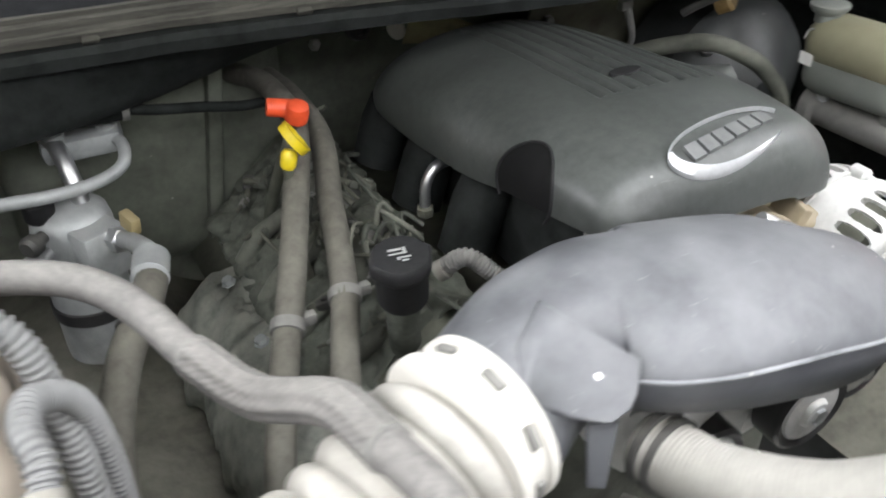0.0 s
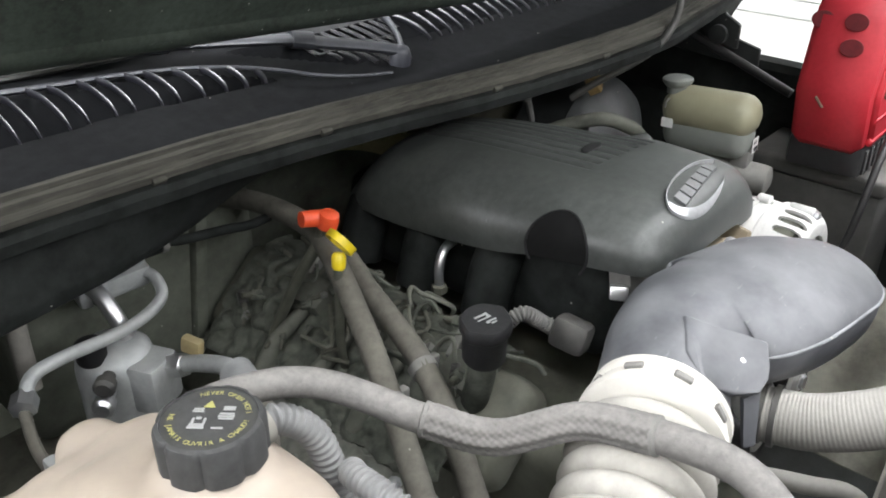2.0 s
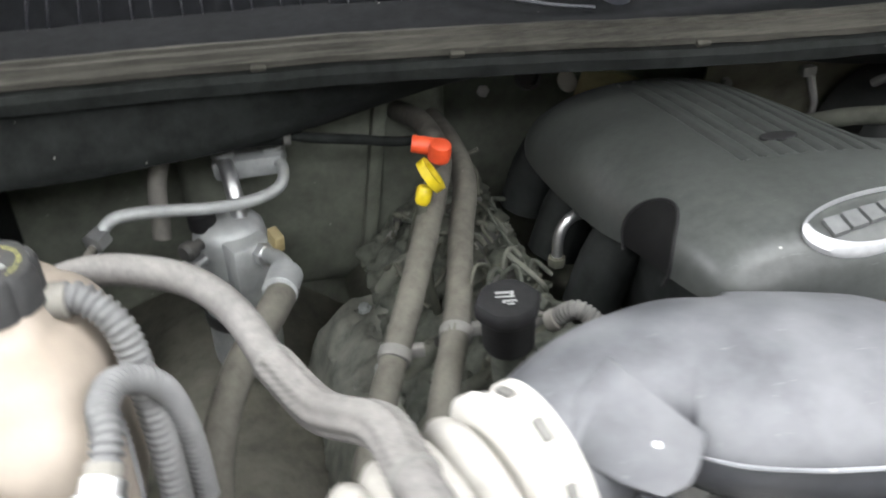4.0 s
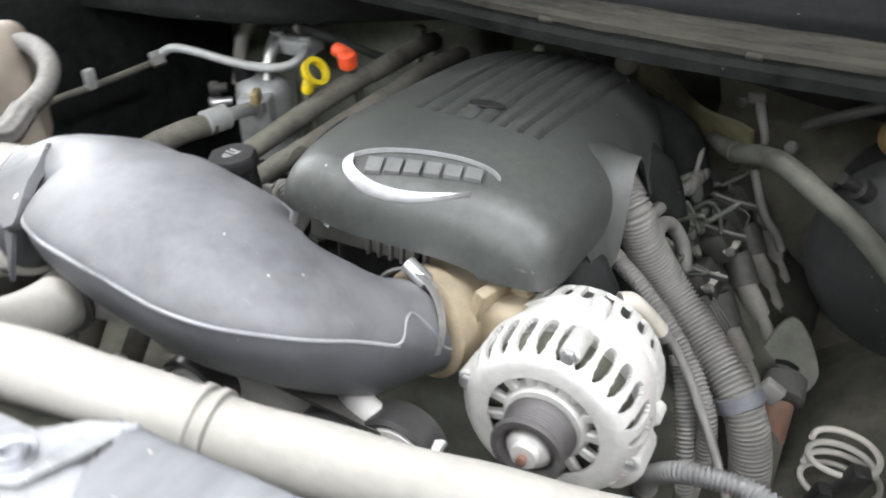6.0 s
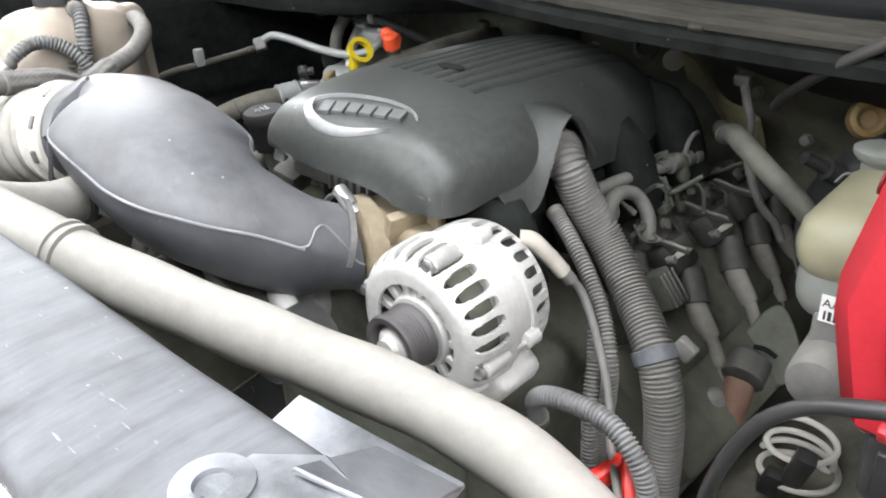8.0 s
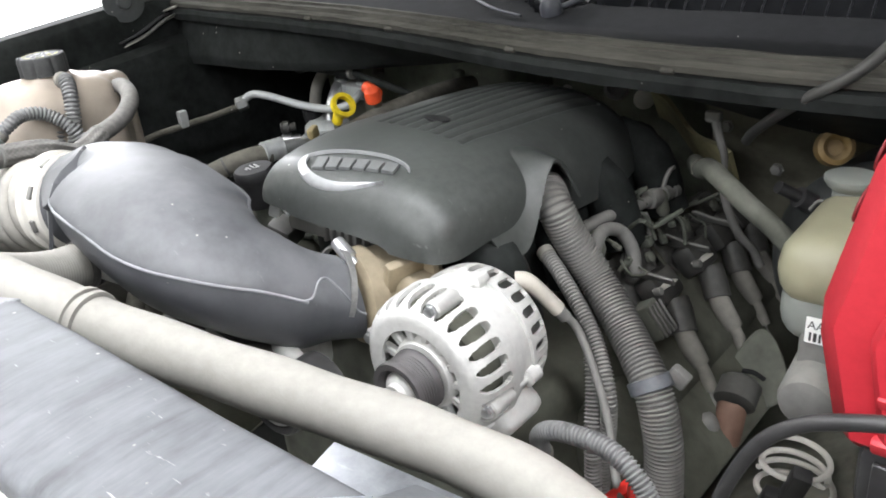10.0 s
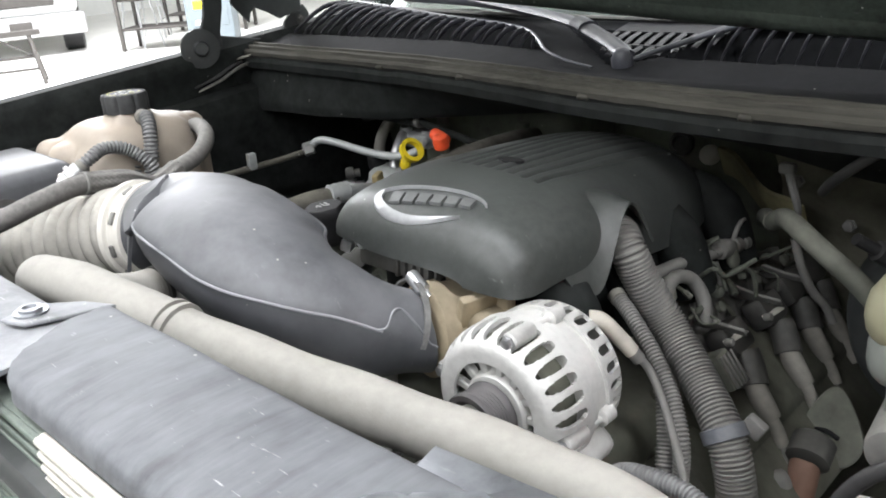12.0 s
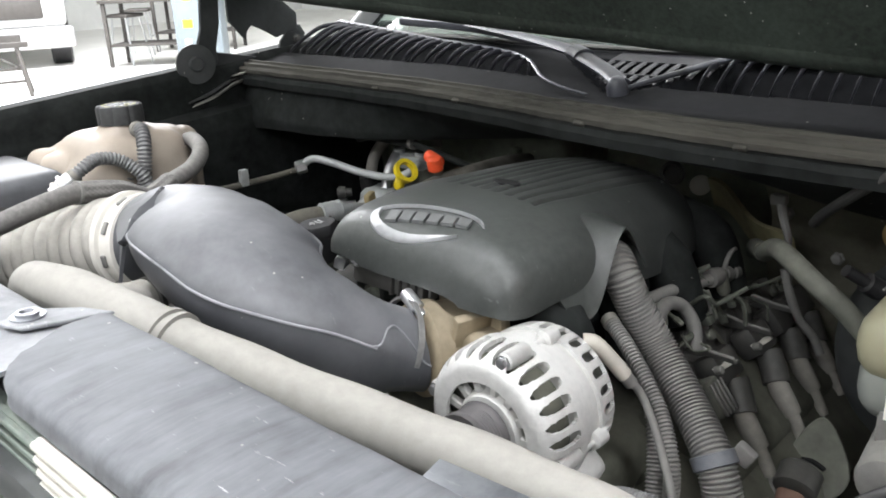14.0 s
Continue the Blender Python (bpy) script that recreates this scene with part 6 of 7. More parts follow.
def wiring_right():
    ob = thing("wiring_loom", (0.33, 0.53, 0.74), "thick grey corrugated wiring loom from under the cover, strapped once", "wiring loom")
    part("conduit", corrugated([(0.12, 0.63, 1.045), (0.148, 0.602, 1.06), (0.168, 0.586, 1.05), (0.182, 0.59, 1.018), (0.21, 0.597, 0.97), (0.255, 0.578, 0.932), (0.304, 0.546, 0.896), (0.324, 0.534, 0.85), (0.33, 0.528, 0.8), (0.333, 0.52, 0.74)], 0.0205, 0.0044, 0.12), M_WIRE, ob)
    st = part("strap", turned([(0.0212, 0), (0.0235, 0.001), (0.0235, 0.014), (0.0212, 0.015)], (0.3, 0.549, 0.901), (0.55, -0.3, -0.78), 28), material("blue_grey_plastic", (0.09, 0.105, 0.13), 0.5, dust=0.3, dust_colour=DUST), ob, "blue grey plastic strap")
    part("strap_tail", rbox((0.022, 0.012, 0.02), pose(0.328, 0.56, 0.905, 0, 30, 0), 0.003), M_WIRE, st)
    loom("wiring_conduit", "thin grey corrugated conduit beside the alternator", [(0.16, 0.575, 1.0), (0.2, 0.552, 0.985), (0.248, 0.527, 0.95), (0.281, 0.5, 0.912), (0.288, 0.49, 0.872), (0.283, 0.488, 0.82), (0.28, 0.48, 0.74)], 0.0088, M_WIRE)
    loom("wiring_conduit", "thin grey corrugated conduit beside the alternator", [(0.245, 0.53, 0.94), (0.262, 0.505, 0.9), (0.275, 0.48, 0.85), (0.285, 0.465, 0.78)], 0.009, M_WIRE)
    hose("alternator_wire", "dusty grey wire from the alternator plug", [(0.233, 0.496, 0.984), (0.244, 0.505, 0.966), (0.266, 0.497, 0.935), (0.297, 0.475, 0.89), (0.325, 0.44, 0.86), (0.36, 0.40, 0.85)], 0.0042, M_WIRE)
    loom("battery_conduit", "black and grey corrugated conduit crossing to the battery", [(0.25, 0.43, 0.86), (0.26, 0.412, 0.9), (0.288, 0.402, 0.925), (0.335, 0.402, 0.929), (0.368, 0.396, 0.918), (0.39, 0.392, 0.885), (0.395, 0.385, 0.82)], 0.0095, M_CORR, 0.004, 0.2)
    # fuel rail with injectors and coil packs along the right bank
    ob = thing("fuel_rail", (0.178, 0.74, 0.96), "dusty metal fuel rail with stepped end fittings", "fuel rail")
    part("rail", sweep([(0.165, 0.62, 1.0), (0.17, 0.678, 0.998), (0.178, 0.74, 0.992), (0.184, 0.79, 0.985)], 0.0075, 20, 12), M_WIRE, ob)
    part("end_fitting", turned([(0.006, 0), (0.0115, 0.001), (0.0125, 0.008), (0.0115, 0.02), (0.007, 0.022), (0.007, 0.03), (0.01, 0.031), (0.01, 0.042), (0.006, 0.044), (0.006, 0.05), (0.009, 0.051), (0.009, 0.06), (0.005, 0.062)], (0.182, 0.768, 0.99), (0.12, 0.98, -0.12), 18), M_WIRE, ob)
    for y in (0.655, 0.72, 0.79):
        part("injector", turned([(0.006, 0), (0.0085, 0.004), (0.0085, 0.026), (0.005, 0.032)], (0.174 + 0.08 * (y - 0.65), y, 0.995), (0.3, -0.1, -1), 14), M_ENGINE, ob)
    part("clip", sweep([(0.184, 0.8, 0.985), (0.186, 0.806, 1.006), (0.184, 0.83, 1.012), (0.182, 0.842, 0.99)], 0.003, 12, 8), M_WIRE, ob)
    part("clip", sweep([(0.19, 0.742, 0.985), (0.199, 0.74, 0.97), (0.201, 0.738, 0.955)], 0.0042, 12, 8), M_WIRE, ob)
    rng = random.Random(5)
    # coils on a web bracket, each with a dark cap and a stepped plug boot
    for dx, y in ((0.0, 0.7), (0.0, 0.795), (-0.004, 0.87), (-0.006, 0.935)):
        co = thing("ignition_coil", (0.24 + dx, y, 0.86), "dusty dark ignition coil with a stepped grey plug boot", "ignition coil", "ignition coils")
        part("body", rbox((0.04, 0.05, 0.034), pose(0.226 + dx, y + 0.015, 0.905, 0, 52, 0), 0.008, 2), M_BLACKDUST, co)
        part("cap", sweep([(0.245 + dx, y + 0.018, 0.892), (0.254 + dx, y + 0.012, 0.88), (0.266 + dx, y, 0.862)], 0.0165, 10, 14), M_BLACKDUST, co, "dusty black boot cap")
        bo = part("boot", sweep([(0.262 + dx, y + 0.002, 0.868), (0.276 + dx, y - 0.002, 0.848), (0.289 + dx, y - 0.002, 0.828)], lambda f, s: 0.0118 + 0.0012 * math.sin(f * 3), 12, 14), M_RUBBER, co, "pale dusty plug boot")
        part("boot_tip", sweep([(0.288 + dx, y - 0.002, 0.829), (0.298 + dx, y - 0.004, 0.815), (0.307 + dx, y - 0.008, 0.8)], 0.0082, 10, 12), M_RUBBER, bo)
        part("lead", sweep([(0.306 + dx, y - 0.008, 0.801), (0.318 + dx, y - 0.02, 0.782), (0.325 + dx, y - 0.03, 0.75), (0.322 + dx, y - 0.03, 0.7)], 0.0036, 12, 8), M_WIRE, co)
    for y in (0.69, 0.785, 0.865):
        br = thing("coil_bracket", (0.23, y, 0.9), "thin dusty cast bracket web holding the coils", "bracket", "coil brackets")
        part("web", plate([(-0.006, -0.03), (0.006, -0.03), (0.004, 0.0), (0.014, 0.026), (0.008, 0.036), (-0.004, 0.02), (-0.012, 0.03), (-0.016, 0.024), (-0.008, 0.0)], 0.004, pose(0.226, y, 0.93, 0, 55, 90), 0.001), M_WIRE, br)
        part("eye", turned([(0.003, 0), (0.0065, 0.001), (0.0065, 0.006), (0.003, 0.007)], (0.213, y + 0.02, 0.944), (0.8, 0, 0.55), 14), M_ENGINE, br)
    for a, b in (((0.234, 0.688, 0.914), (0.238, 0.732, 0.912)), ((0.238, 0.782, 0.909), (0.241, 0.827, 0.906))):
        lv = thing("plug_lever", b, "small pale locking lever on a coil plug", "lever", "plug levers")
        part("blade", sweep([a, Vector(a).lerp(Vector(b), 0.5) + Vector((0.003, 0, 0.004)), b], lambda f, s: 0.0052 * (0.6 + 0.6 * math.sin(math.pi * min(1, 0.15 + f * 0.8))), 10, 8, 0.45), M_CUFF, lv)
        part("hinge", turned([(0.004, 0), (0.005, 0.001), (0.005, 0.009), (0.004, 0.01)], a, (1, 0, 0.4), 12), M_WIRE, lv)
    cn = thing("coil_plug", (0.245, 0.66, 0.87), "ribbed greenish grey multi-pin plug beside the loom", "connector")
    part("housing", rbox((0.024, 0.03, 0.044), pose(0.244, 0.662, 0.892, 0, 146, 6), 0.004, 2), M_ENGINE, cn)
    for k in range(4):
        part("rib", rbox((0.003, 0.004, 0.04), pose(0.258, 0.652 + 0.0075 * k, 0.899, 0, 146, 6), 0.001, 1), M_WIRE, cn)
    gs = thing("dust_guard", (0.315, 0.656, 0.76), "small pale domed guard below the coils", "guard")
    part("dome", turned([(0.022, -0.02), (0.02, -0.005), (0.014, 0.008), (0.005, 0.014)], (0.315, 0.656, 0.778), (0.15, -0.3, 1), 20), M_WIRE, gs)
    pts = [(0.192, 0.628, 0.968), (0.186, 0.637, 0.984), (0.182, 0.664, 0.992), (0.189, 0.689, 0.982), (0.203, 0.692, 0.96), (0.212, 0.682, 0.935)]
    hose("vent_hose", "short grey hose bent like a hook over the coils", pts, 0.0082, M_WIRE)
    # loose wires over the bank
    for k in range(6):
        x0, y0 = rng.uniform(0.185, 0.225), rng.uniform(0.64, 0.92)
        pts = [(x0, y0, 0.972 - 1.05 * (x0 - 0.185) + rng.uniform(-0.005, 0.02))]
        for j in range(3):
            a = pts[-1]
            pts.append((a[0] + rng.uniform(-0.02, 0.03), a[1] + rng.uniform(-0.035, 0.04), a[2] + rng.uniform(-0.022, 0.022)))
        solo("engine_wire", sweep(pts, rng.uniform(0.0014, 0.0028), 16, 7), rng.choice((M_ENGINE, M_GRIME, M_GRIME, M_DARKENG, M_DARKENG)), "dusty wire with taped loom over the coils", "wire", "loose engine wires")
    st = thing("steering_shaft", (0.36, 0.55, 0.75), "dark steering joint with a rust brown sleeve", "steering shaft")
    part("plate", plate([(0.045 * math.cos(a) * (1 if math.sin(a) < 0 else 0.62 + 0.38 * (1 - math.sin(a))), 0.045 * math.sin(a) * (1 if math.sin(a) < 0 else 1.7)) for a in [2 * math.pi * k / 28 for k in range(28)]], 0.006, pose(0.332, 0.77, 0.78, 64, 0, 14) @ Matrix.Scale(0.82, 4), 0.002), M_ENGINE, st, "grimy olive steel plate")
    # black bar drawn for the dark gap in the plate, which is not cut
    part("slot_dark", sweep([(0.32, 0.752, 0.798), (0.333, 0.752, 0.8), (0.345, 0.756, 0.792)], 0.003, 8, 8), M_CAP, st)
    part("collar", turned([(0.02, 0), (0.024, 0.004), (0.024, 0.03), (0.018, 0.034)], (0.335, 0.712, 0.812), (0.05, -0.6, -0.3), 24), M_BLACKDUST, st)
    part("sleeve", turned([(0.015, 0), (0.017, 0.004), (0.017, 0.05), (0.012, 0.055)], (0.335, 0.69, 0.798), (0.0, -0.35, -0.8), 20), M_COPPER, st)
    hk = thing("wire_hook", (0.234, 0.831, 1.02), "pale dusty wire tail hanging from the cowl", "wire tail")
    part("head", rbox((0.02, 0.014, 0.014), pose(0.234, 0.831, 1.085), 0.004), M_WIRE, hk)
    part("tail", sweep([(0.236, 0.83, 1.085), (0.243, 0.828, 1.062), (0.25, 0.828, 1.04), (0.25, 0.832, 1.02)], lambda f, s: lerp(0.006, 0.004, f), 12, 8), M_WIRE, hk)
    hose("cowl_drain", "greasy dark hose end under the cowl", [(0.293, 0.785, 1.078), (0.312, 0.76, 1.1), (0.373, 0.694, 1.155), (0.436, 0.69, 1.201), (0.47, 0.71, 1.26), (0.47, 0.73, 1.33)], 0.0058, M_BLACKDUST)
    hose("vacuum_line", "thin grey line hanging beside the vacuum hose", [(0.245, 0.84, 0.995), (0.255, 0.838, 0.965), (0.268, 0.845, 0.93), (0.282, 0.858, 0.906), (0.292, 0.86, 0.885)], 0.0055, M_WIRE)
    bk = thing("engine_lift_bracket", (0.03, 0.95, 0.95), "stained yellowish bracket at the back of the engine", "bracket")
    part("plate", sheet(lambda u, v: (lerp(0.03, 0.225, u), lerp(1.06, 0.9, u) + 0.03 * v, lerp(1.03, 1.005, u) - 0.05 * v + 0.008 * math.sin(u * 8)), 16, 6, 0.006), M_OLIVE, bk)
    part("plug", turned([(0.016, 0), (0.017, 0.003), (0.012, 0.009), (0.004, 0.011)], (0.012, 1.075, 1.012), (0.3, -0.8, 0.5), 20), M_CUFF, bk)
    part("hole_boss", turned([(0.02, 0), (0.02, 0.01), (0.014, 0.011), (0.013, 0.003)], (-0.045, 1.09, 1.02), (0.2, -0.9, 0.4), 20), M_BLACK, bk)
    part("bolt", hexhead((-0.121, 1.06, 1.017), (0.2, -0.8, 0.6), 0.007, 0.01), M_ALU, bk)


wiring_right()


def wiring_left():
    rng = random.Random(11)
    st = thing("cover_stud", (-0.139, 0.67, 0.98), "small bright bent pipe under the engine cover", "pipe")
    part("pipe", sweep([(-0.15, 0.67, 0.97), (-0.148, 0.672, 1.0), (-0.135, 0.675, 1.018), (-0.115, 0.678, 1.02)], 0.006, 14, 10), M_STEEL, st)
    part("nut", turned([(0.009, 0), (0.01, 0.002), (0.01, 0.01), (0.007, 0.012)], (-0.15, 0.67, 0.965), (0, 0, 1), 6), M_DARKENG, st)
    for k in range(4):
        y = 0.56 + 0.085 * k
        co = thing("ignition_coil", (-0.22, y, 0.9), "dusty dark ignition coil with a grey plug boot", "ignition coil", "ignition coils")
        part("body", rbox((0.045, 0.055, 0.045), pose(-0.225, y, 0.93, 0, -30, 0), 0.008, 2), M_ENGINE, co)
        part("bracket", rbox((0.045, 0.012, 0.016), pose(-0.205, y + 0.03, 0.955, 0, -30, 10), 0.003), M_WIRE, co)
        part("boot", sweep([(-0.25, y, 0.925), (-0.275, y, 0.912), (-0.298, y + 0.004, 0.895), (-0.318, y + 0.008, 0.862)], lambda f, s: lerp(0.0095, 0.0125, f), 14, 12), M_ENGINE, co)
    for k in range(20):
        x0, y0 = rng.uniform(-0.26, -0.17), rng.uniform(0.54, 0.86)
        pts = [(x0, y0, rng.uniform(0.95, 0.985))]
        for j in range(3):
            a = pts[-1]
            pts.append((a[0] + rng.uniform(-0.025, 0.02), a[1] + rng.uniform(-0.035, 0.04), a[2] + rng.uniform(-0.02, 0.02)))
        solo("engine_wire", sweep(pts, rng.uniform(0.0018, 0.0034), 16, 7), rng.choice((M_ENGINE, M_GRIME, M_GRIME, M_DARKENG, M_DARKENG)), "dusty wire with taped loom over the coils", "wire", "loose engine wires")
    loom("injector_loom", "thin corrugated wiring loom beside the oil cap", [(-0.21, 0.53, 1.0), (-0.19, 0.515, 1.02), (-0.17, 0.5, 1.005), (-0.155, 0.485, 0.99)], 0.009, M_WIRE)
    cn = thing("wire_connector", (-0.15, 0.47, 0.98), "black plastic connector under the engine cover", "connector")
    part("housing", rbox((0.036, 0.042, 0.036), pose(-0.155, 0.472, 0.995, 10, 20, 15), 0.008), M_BLACKDUST, cn)
    part("latch", rbox((0.014, 0.02, 0.016), pose(-0.12, 0.44, 1.045, 0, 20, 30), 0.003), M_STEEL, cn)
    solo("wheel_well_liner", sheet(lambda u, v: (lerp(-0.82, -0.3, u), lerp(0.05, 1.1, v), 0.62 + 0.12 * math.sin(u * 3) + 0.02 * noise.noise(Vector((u * 5, v * 8, 1)))), 24, 24, 0.006), M_LINER, "dark dusty inner wheel housing", "body panel", kind="structure")
    solo("wheel_well_liner", sheet(lambda u, v: (lerp(0.3, 0.82, u), lerp(0.05, 1.1, v), 0.62 + 0.12 * math.sin(u * 3) + 0.02 * noise.noise(Vector((u * 5, v * 8, 4)))), 24, 24, 0.006), M_LINER, "dark dusty inner wheel housing", "body panel", kind="structure")
    tc = thing("cable_grommet", (0.383, 0.8, 1.065), "round orange tan grommet on the cowl wall", "grommet")
    part("ring", turned([(0.009, 0.004), (0.01, 0.014), (0.014, 0.018), (0.019, 0.014), (0.02, -0.004), (0.009, -0.004)], (0.38, 0.805, 1.076), (0.45, -0.8, 0.4), 28), material("tan_grommet_rubber", (0.2, 0.125, 0.035), 0.55, dust=0.2, dust_colour=DUST), tc)
    hb = thing("heater_box", (-0.42, 1.0, 0.75), "dark grey moulded heater housing on the firewall", "heater box")
    part("housing", rbox((0.36, 0.16, 0.3), pose(-0.37, 1.06, 0.93), 0.03, 3), M_FIREWALL, hb)
    part("rib", rbox((0.02, 0.02, 0.26), pose(-0.3, 0.975, 0.93, 0, 8, 0), 0.006), M_FIREWALL, hb)


wiring_left()
hose("bypass_hose", "thin pale coolant hose under the radiator hose", [(-0.2, 0.27, 0.955), (-0.175, 0.236, 0.953), (-0.155, 0.2, 0.95), (-0.141, 0.175, 0.948), (-0.142, 0.158, 0.94), (-0.165, 0.15, 0.92), (-0.2, 0.148, 0.88)], 0.009, M_HOSE)


def bank_clutter(side, seed):
    """Plugs, clips and looped wires that crowd each bank of the engine."""
    rng = random.Random(seed)

    def top(x, y):
        return (0.972 - 1.05 * max(0.0, x - 0.185)) if side > 0 else (0.975 - 0.75 * max(0.0, -x - 0.2))

    for k in range(12 if side > 0 else 30):
        x, y = side * rng.uniform(0.18, 0.22 if side > 0 else 0.3), rng.uniform(0.63 if side > 0 else 0.54, 0.92)
        z = top(x, y)
        ob = thing("wire_connector", (x, y, z - 0.02), "dusty grey plastic plug on the engine wiring", "connector", "engine plugs")
        m = pose(x, y, z, rng.uniform(-40, 40), rng.uniform(-40, 40), rng.uniform(0, 180))
        w = rng.uniform(0.006, 0.015)
        mt = rng.choice((M_ENGINE, M_GRIME, M_GRIME, M_BLACKDUST, M_GRIME, M_WIRE))
        part("housing", rbox((w, w * rng.uniform(1.2, 2.0), w * 0.8), m, 0.003, 2), mt, ob)
        part("latch", rbox((w * 0.5, w * 0.6, w * 0.25), m @ pose(0, 0, w * 0.5), 0.001, 1), mt, ob)
        part("boot", turned([(w * 0.3, 0), (w * 0.34, 0.002), (w * 0.3, 0.006), (w * 0.34, 0.01), (w * 0.2, 0.014)], m @ Vector((0, w * 0.6, 0)), m.to_3x3() @ Vector((0, 1, 0)), 12), M_DARKENG, ob)
    for k in range(2 if side > 0 else 9):
        x, y = side * rng.uniform(0.19, 0.22 if side > 0 else 0.26), rng.uniform(0.66 if side > 0 else 0.56, 0.88)
        r = rng.uniform(0.012, 0.024)
        a0 = rng.uniform(0, 6.3)
        pts = []
        for j in range(5):
            a = a0 + 0.8 * j
            px, py = x + r * math.cos(a) * 0.8, y + r * math.sin(a)
            pts.append((px, py, top(px, py) + 0.012 + 0.012 * math.sin(j * 1.3)))
        solo("engine_wire", sweep(pts, rng.uniform(0.0022, 0.0042), 24, 9), rng.choice((M_ENGINE, M_GRIME, M_DARKENG)), "dusty looped wire loom over the coils", "wire", "loose engine wires")


def bank_filler(side):
    # added lumpy sheet under the clutter; the right one near-black for shaded gaps
    def f(u, v):
        x, y = lerp(0.165, 0.33, u), lerp(0.64 if side > 0 else 0.53, 0.95, v)
        n1, n2 = noise.noise(Vector((x * 34, y * 30, side))), noise.noise(Vector((x * 85, y * 75, 5 + side)))
        z = (0.93 - 1.25 * max(0.0, x - 0.18) if side > 0 else 0.95 - 0.72 * max(0.0, x - 0.2)) + 0.007 * n1 + 0.004 * n2
        return (side * (x + 0.01 * n2), y + 0.01 * n1, z)

    ob = thing("bank_filler_sheet", (side * 0.25, 0.74, 0.93), "crumpled sheet added as dirty ground for the clutter on the cylinder bank", "insulation")
    part("filler_sheet", sheet(f, 60, 120, -0.004), M_BLACKDUST if side > 0 else M_GRIME, ob, angle=60)
    # added straps with a button, pressed into the pile
    for v in (0.12, 0.42, 0.72):
        pts = [Vector(f(u, v)) + Vector((0, 0, 0.003)) for u in (0.1, 0.25, 0.4, 0.55)]
        st = part("strap", sweep(pts, 0.0045, 12, 8, 0.35), M_DARKENG, ob, "added strap pressed into the sheet")
        part("button", turned([(0.005, 0), (0.0065, 0.001), (0.005, 0.004), (0.001, 0.005)], pts[2], (side * 0.4, 0, 1), 14), M_ENGINE, st)


def exhaust_shield():
    # crumpled sheet over the exhaust manifold
    def f(u, v):
        y = lerp(0.5, 0.84, u)
        n1, n2 = noise.noise(Vector((v * 4, y * 26, 3))), noise.noise(Vector((v * 11, y * 70, 8)))
        a = v * 1.9
        return (-0.315 - 0.1 * math.sin(a) + 0.016 * n1 + 0.006 * n2, y + 0.01 * n1, 0.755 + 0.1 * math.cos(a) + 0.02 * n1 + 0.008 * n2)

    ob = thing("heat_shield", (-0.37, 0.66, 0.75), "crumpled grey metal heat shield over the exhaust manifold", "heat shield")
    part("sheet", sheet(f, 60, 26, 0.002), M_SHIELD, ob, angle=25)
    for y in (0.56, 0.68, 0.8):
        part("bolt", hexhead((-0.345, y, 0.856), (-0.3, 0, 1), 0.007, 0.008), M_SILVER, ob)


exhaust_shield()
bank_filler(1)
bank_filler(-1)
bank_clutter(1, 21)
bank_clutter(-1, 22)


def car_underside():
    # unseen body added; its cab keeps the space behind the glass dark
    ob = thing("added_car_body", (0, 0.9, 0), "unseen black car body with cab, bumper and wheels, added round the bay", "car")
    part("bumper", rbox((1.86, 0.2, 0.3), pose(0, -0.42, 0.62), 0.06, 4), M_BODY, ob)
    part("chassis_rail", rbox((0.1, 2.6, 0.16), pose(-0.42, 0.8, 0.5), 0.02), M_BODY, ob)
    part("chassis_rail", rbox((0.1, 2.6, 0.16), pose(0.42, 0.8, 0.5), 0.02), M_BODY, ob)
    part("roof", sheet(lambda u, v: (lerp(-0.72, 0.72, u), lerp(1.68, 3.2, v), 1.735 + 0.06 * math.sin(math.pi * u) + 0.02 * math.sin(math.pi * v)), 16, 10, 0.03), M_BODY, ob)
    part("rear_panel", rbox((1.6, 0.06, 1.3), pose(0, 3.2, 1.1), 0.02), M_BODY, ob)
    for s in (-1, 1):
        part("side_door", sheet(lambda u, v: (s * (0.9 - 0.17 * max(0.0, (v - 0.55) / 0.45)), lerp(1.26 + 0.45 * max(0.0, (v - 0.55) / 0.45), 3.2, u), lerp(0.45, 1.74, v)), 10, 16, 0.02), M_BODY, ob)
        part("roof_pillar", sweep([(s * 0.86, 1.12, 1.21), (s * 0.8, 1.42, 1.47), (s * 0.72, 1.7, 1.73)], 0.035, 12, 10, 0.7), M_BODY, ob)
    part("cabin_floor", rbox((1.7, 2.0, 0.06), pose(0, 2.2, 0.45), 0.01), M_BODY, ob)
    part("axle", turned([(0.05, 0), (0.05, 1.5)], (-0.75, 0.45, 0.4), (1, 0, 0), 16), M_DARKENG, ob)
    for s in (-1, 1):
        w = part("wheel", turned([(0.2, -0.1), (0.36, -0.115), (0.395, -0.09), (0.4, 0.0), (0.395, 0.09), (0.36, 0.115), (0.2, 0.1)], (s * 0.84, 0.45, 0.4), (1, 0, 0), 40), M_RUBBER, ob, "black rubber tyre")
        part("rim", turned([(0.05, -0.09), (0.2, -0.105), (0.225, -0.08), (0.225, 0.08), (0.2, 0.105), (0.05, 0.09)], (s * 0.84, 0.45, 0.4), (1, 0, 0), 32), M_STEEL, w, "bright steel rim")


car_underside()

# ---- what stands in the workshop ----


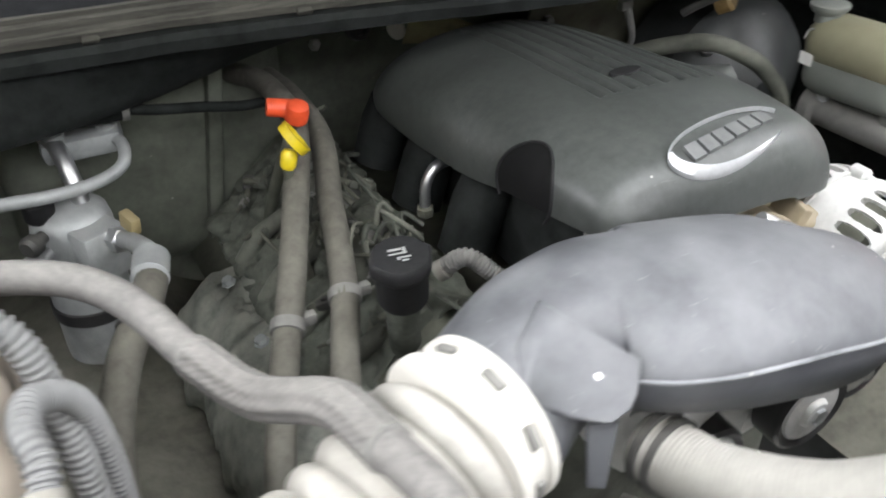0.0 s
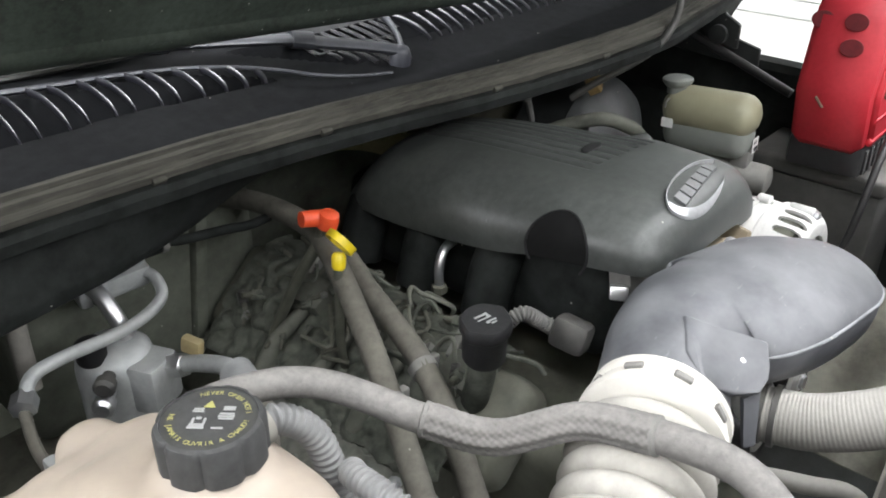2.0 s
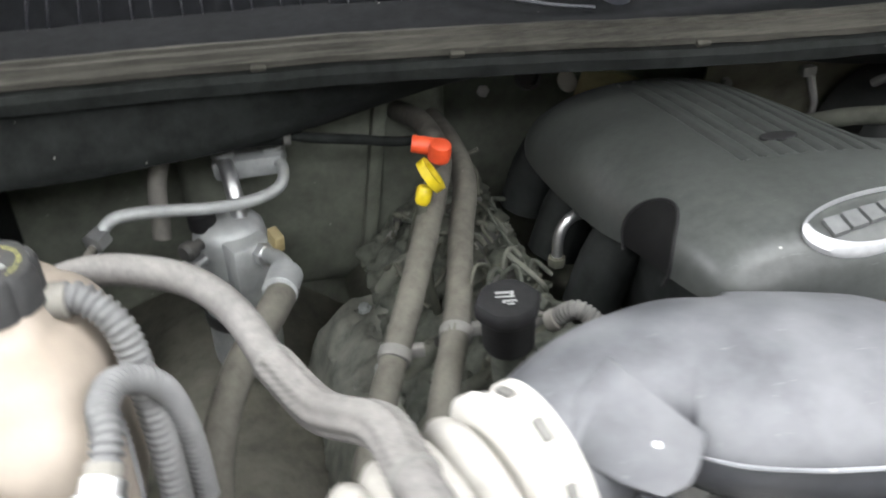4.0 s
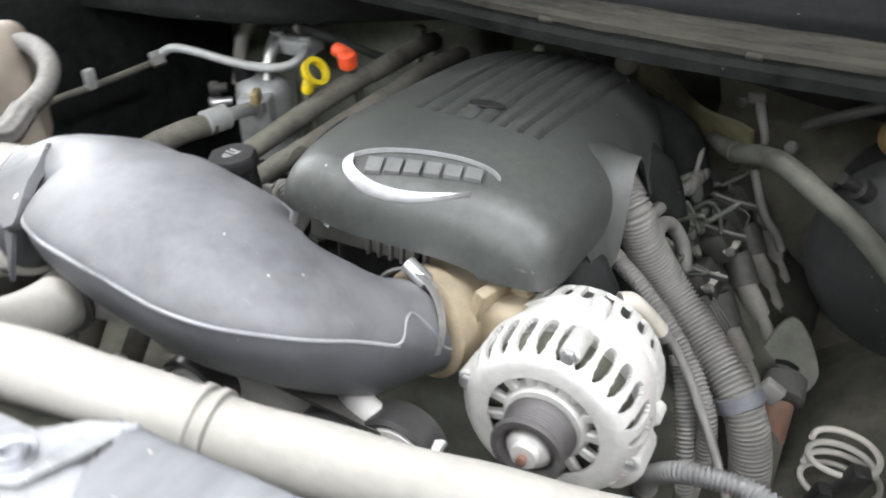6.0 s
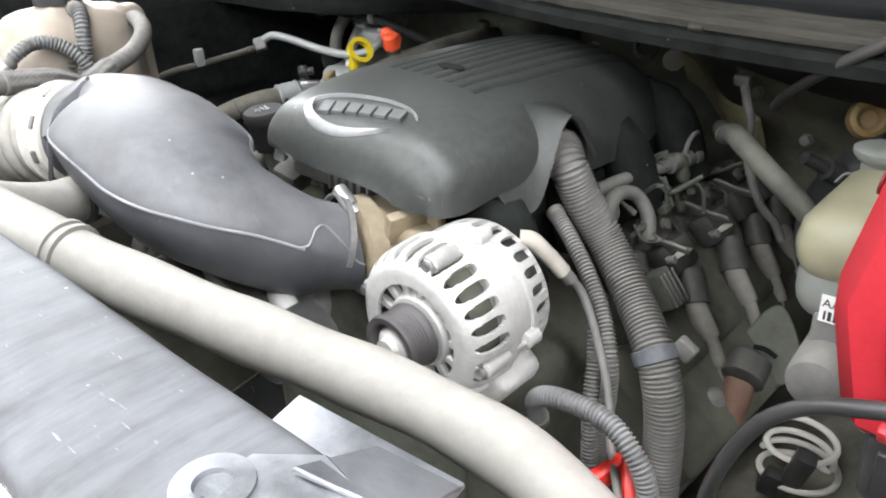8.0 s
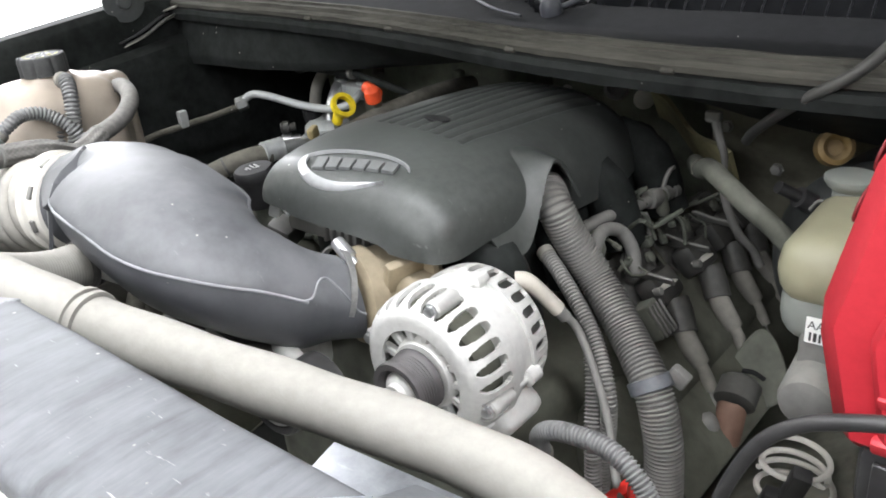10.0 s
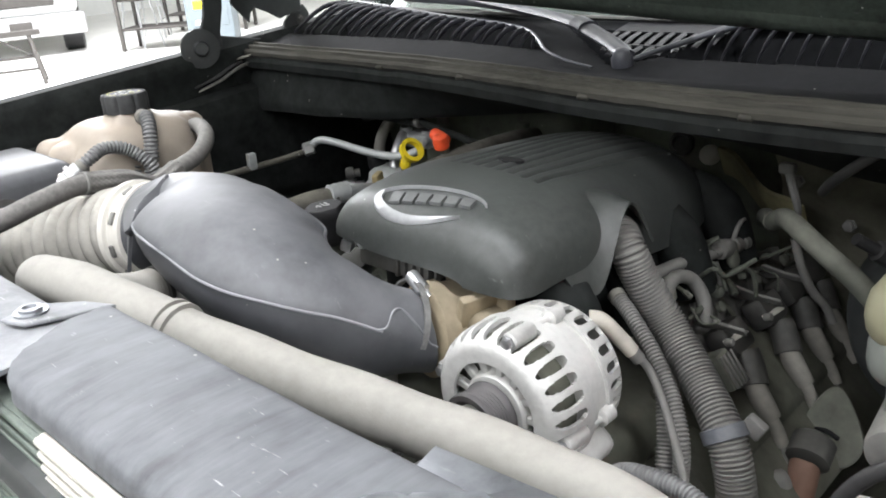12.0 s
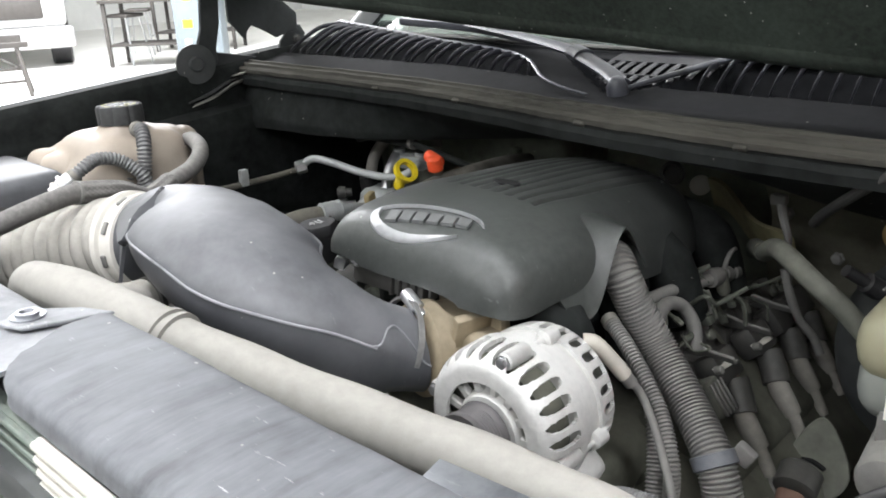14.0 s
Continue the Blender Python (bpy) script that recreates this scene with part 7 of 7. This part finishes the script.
def parked_truck():
    ob = thing("parked_pickup", (-13.4, 5.0, 0), "white pickup with a grey front bumper parked in the workshop", "car")
    m = pose(-12.68, 4.64, 0, 0, 0, 67)
    part("bumper", rbox((1.95, 0.22, 0.3), m @ pose(0, -0.3, 0.43), 0.05, 3), M_TRUCK, ob, "grey plastic front bumper")
    part("number_plate", rbox((0.3, 0.012, 0.12), m @ pose(0.1, -0.416, 0.45), 0.01), M_DARKSTEEL, ob)
    part("grille", rbox((1.2, 0.06, 0.3), m @ pose(0, -0.22, 0.85), 0.03, 2), M_DARKSTEEL, ob)
    white = material("white_car_paint", (0.75, 0.75, 0.74), 0.3, grain=8, vary=0.05)
    part("hood_panel", rbox((1.8, 1.5, 0.6), m @ pose(0, 0.55, 0.85), 0.12, 4), white, ob)
    part("cab", rbox((1.7, 2.2, 1.25), m @ pose(0, 2.3, 1.2), 0.25, 4), white, ob)
    part("bed", rbox((1.8, 1.8, 0.7), m @ pose(0, 4.2, 0.85), 0.08, 3), white, ob)
    for x, y in ((-0.76, 0.35), (0.76, 0.35), (-0.76, 3.7), (0.76, 3.7)):
        c = m @ Vector((x, y, 0.38))
        ax = m.to_3x3() @ Vector((1, 0, 0))
        w = part("wheel", turned([(0.2, -0.13), (0.35, -0.15), (0.38, -0.12), (0.38, 0.12), (0.35, 0.15), (0.2, 0.13)], c, ax, 32), M_BLACK, ob, "black rubber tyre")
        part("rim", turned([(0.05, -0.14), (0.2, -0.145), (0.22, -0.1), (0.22, 0.1), (0.2, 0.145), (0.05, 0.14)], c, ax, 24), M_STEEL, w)


parked_truck()


def workbench(x, y, r):
    ob = thing("work_table", (x, y, 0), "dark steel framed work table", "table", "work tables")
    m = pose(x, y, 0, 0, 0, r)
    part("tabletop", rbox((1.4, 0.7, 0.05), m @ pose(0, 0, 0.9), 0.008), M_DARKSTEEL, ob)
    for sx in (-0.64, 0.64):
        for sy in (-0.3, 0.3):
            part("leg", rbox((0.05, 0.05, 0.9), m @ pose(sx, sy, 0.45), 0.005), M_DARKSTEEL, ob)
    part("shelf", rbox((1.3, 0.6, 0.03), m @ pose(0, 0, 0.3), 0.005), M_DARKSTEEL, ob)


def stool(x, y, r, mat):
    ob = thing("stool", (x, y, 0), "metal framed workshop stool", "stool", "workshop stools")
    m = pose(x, y, 0, 0, 0, r)
    part("seat", rbox((0.36, 0.36, 0.05), m @ pose(0, 0, 0.7), 0.015), M_DARKSTEEL, ob)
    for sx in (-1, 1):
        for sy in (-1, 1):
            part("leg", sweep([m @ Vector((sx * 0.13, sy * 0.13, 0.69)), m @ Vector((sx * 0.16, sy * 0.16, 0.35)), m @ Vector((sx * 0.2, sy * 0.2, 0.01))], 0.014, 6, 8), mat, ob)
        part("rail", sweep([m @ Vector((sx * 0.17, -0.17, 0.3)), m @ Vector((sx * 0.17, 0, 0.3)), m @ Vector((sx * 0.17, 0.17, 0.3))], 0.01, 4, 6), mat, ob)


def tool_cabinet():
    ob = thing("service_machine", (-9.75, 6.1, 0), "grey blue service machine with yellow warning labels", "machine")
    m = pose(-9.72, 6.12, 0, 0, 0, 50)
    part("body", rbox((0.6, 0.6, 1.3), m @ pose(0, 0, 0.75), 0.03, 2), M_GREYPAINT, ob)
    part("front_panel", rbox((0.5, 0.02, 0.9), m @ pose(0, -0.305, 0.8), 0.01), M_GREYPAINT, ob)
    for x, z, w, h, mt in ((-0.12, 0.62, 0.12, 0.1, M_YELLOW), (0.1, 0.6, 0.1, 0.1, M_YELLOW), (0.12, 0.95, 0.1, 0.1, M_WHITE), (-0.1, 0.95, 0.1, 0.08, M_YELLOW), (-0.14, 0.4, 0.08, 0.06, M_WHITE)):
        part("label", rbox((w, 0.006, h), m @ pose(x, -0.32, z), 0), mt, ob)
    for x in (-0.24, 0.24):
        part("castor", turned([(0.03, -0.02), (0.05, -0.02), (0.05, 0.02), (0.03, 0.02)], m @ Vector((x, -0.2, 0.05)), (1, 1, 0), 16), M_BLACK, ob)


def trestle(x, y, r):
    ob = thing("trestle", (x, y, 0), "dark steel trestle with crossed braces", "trestle")
    m = pose(x, y, 0, 0, 0, r)
    part("beam", rbox((1.5, 0.08, 0.06), m @ pose(0, 0, 0.57), 0.006), M_DARKSTEEL, ob)
    for sx in (-1, 1):
        for sy in (-1, 1):
            part("leg", sweep([m @ Vector((sx * 0.62, 0, 0.56)), m @ Vector((sx * 0.66, sy * 0.1, 0.28)), m @ Vector((sx * 0.7, sy * 0.2, 0.0))], 0.025, 6, 8), M_DARKSTEEL, ob)
        part("brace", sweep([m @ Vector((sx * 0.64, 0, 0.3)), m @ Vector((sx * 0.45, 0, 0.42)), m @ Vector((sx * 0.25, 0, 0.55))], 0.015, 5, 6), M_DARKSTEEL, ob)
    for z in (0.16, 0.3):
        part("rung", rbox((1.3, 0.03, 0.03), m @ pose(0, 0, z), 0.004), M_DARKSTEEL, ob)


trestle(-9.95, 3.12, 67)
workbench(-10.9, 6.15, 40)
workbench(-12.2, 7.6, 40)
stool(-11.2, 5.82, 20, M_STEEL)
stool(-12.3, 6.6, 50, M_STEEL)
stool(-11.6, 7.2, 10, M_DARKSTEEL)
tool_cabinet()
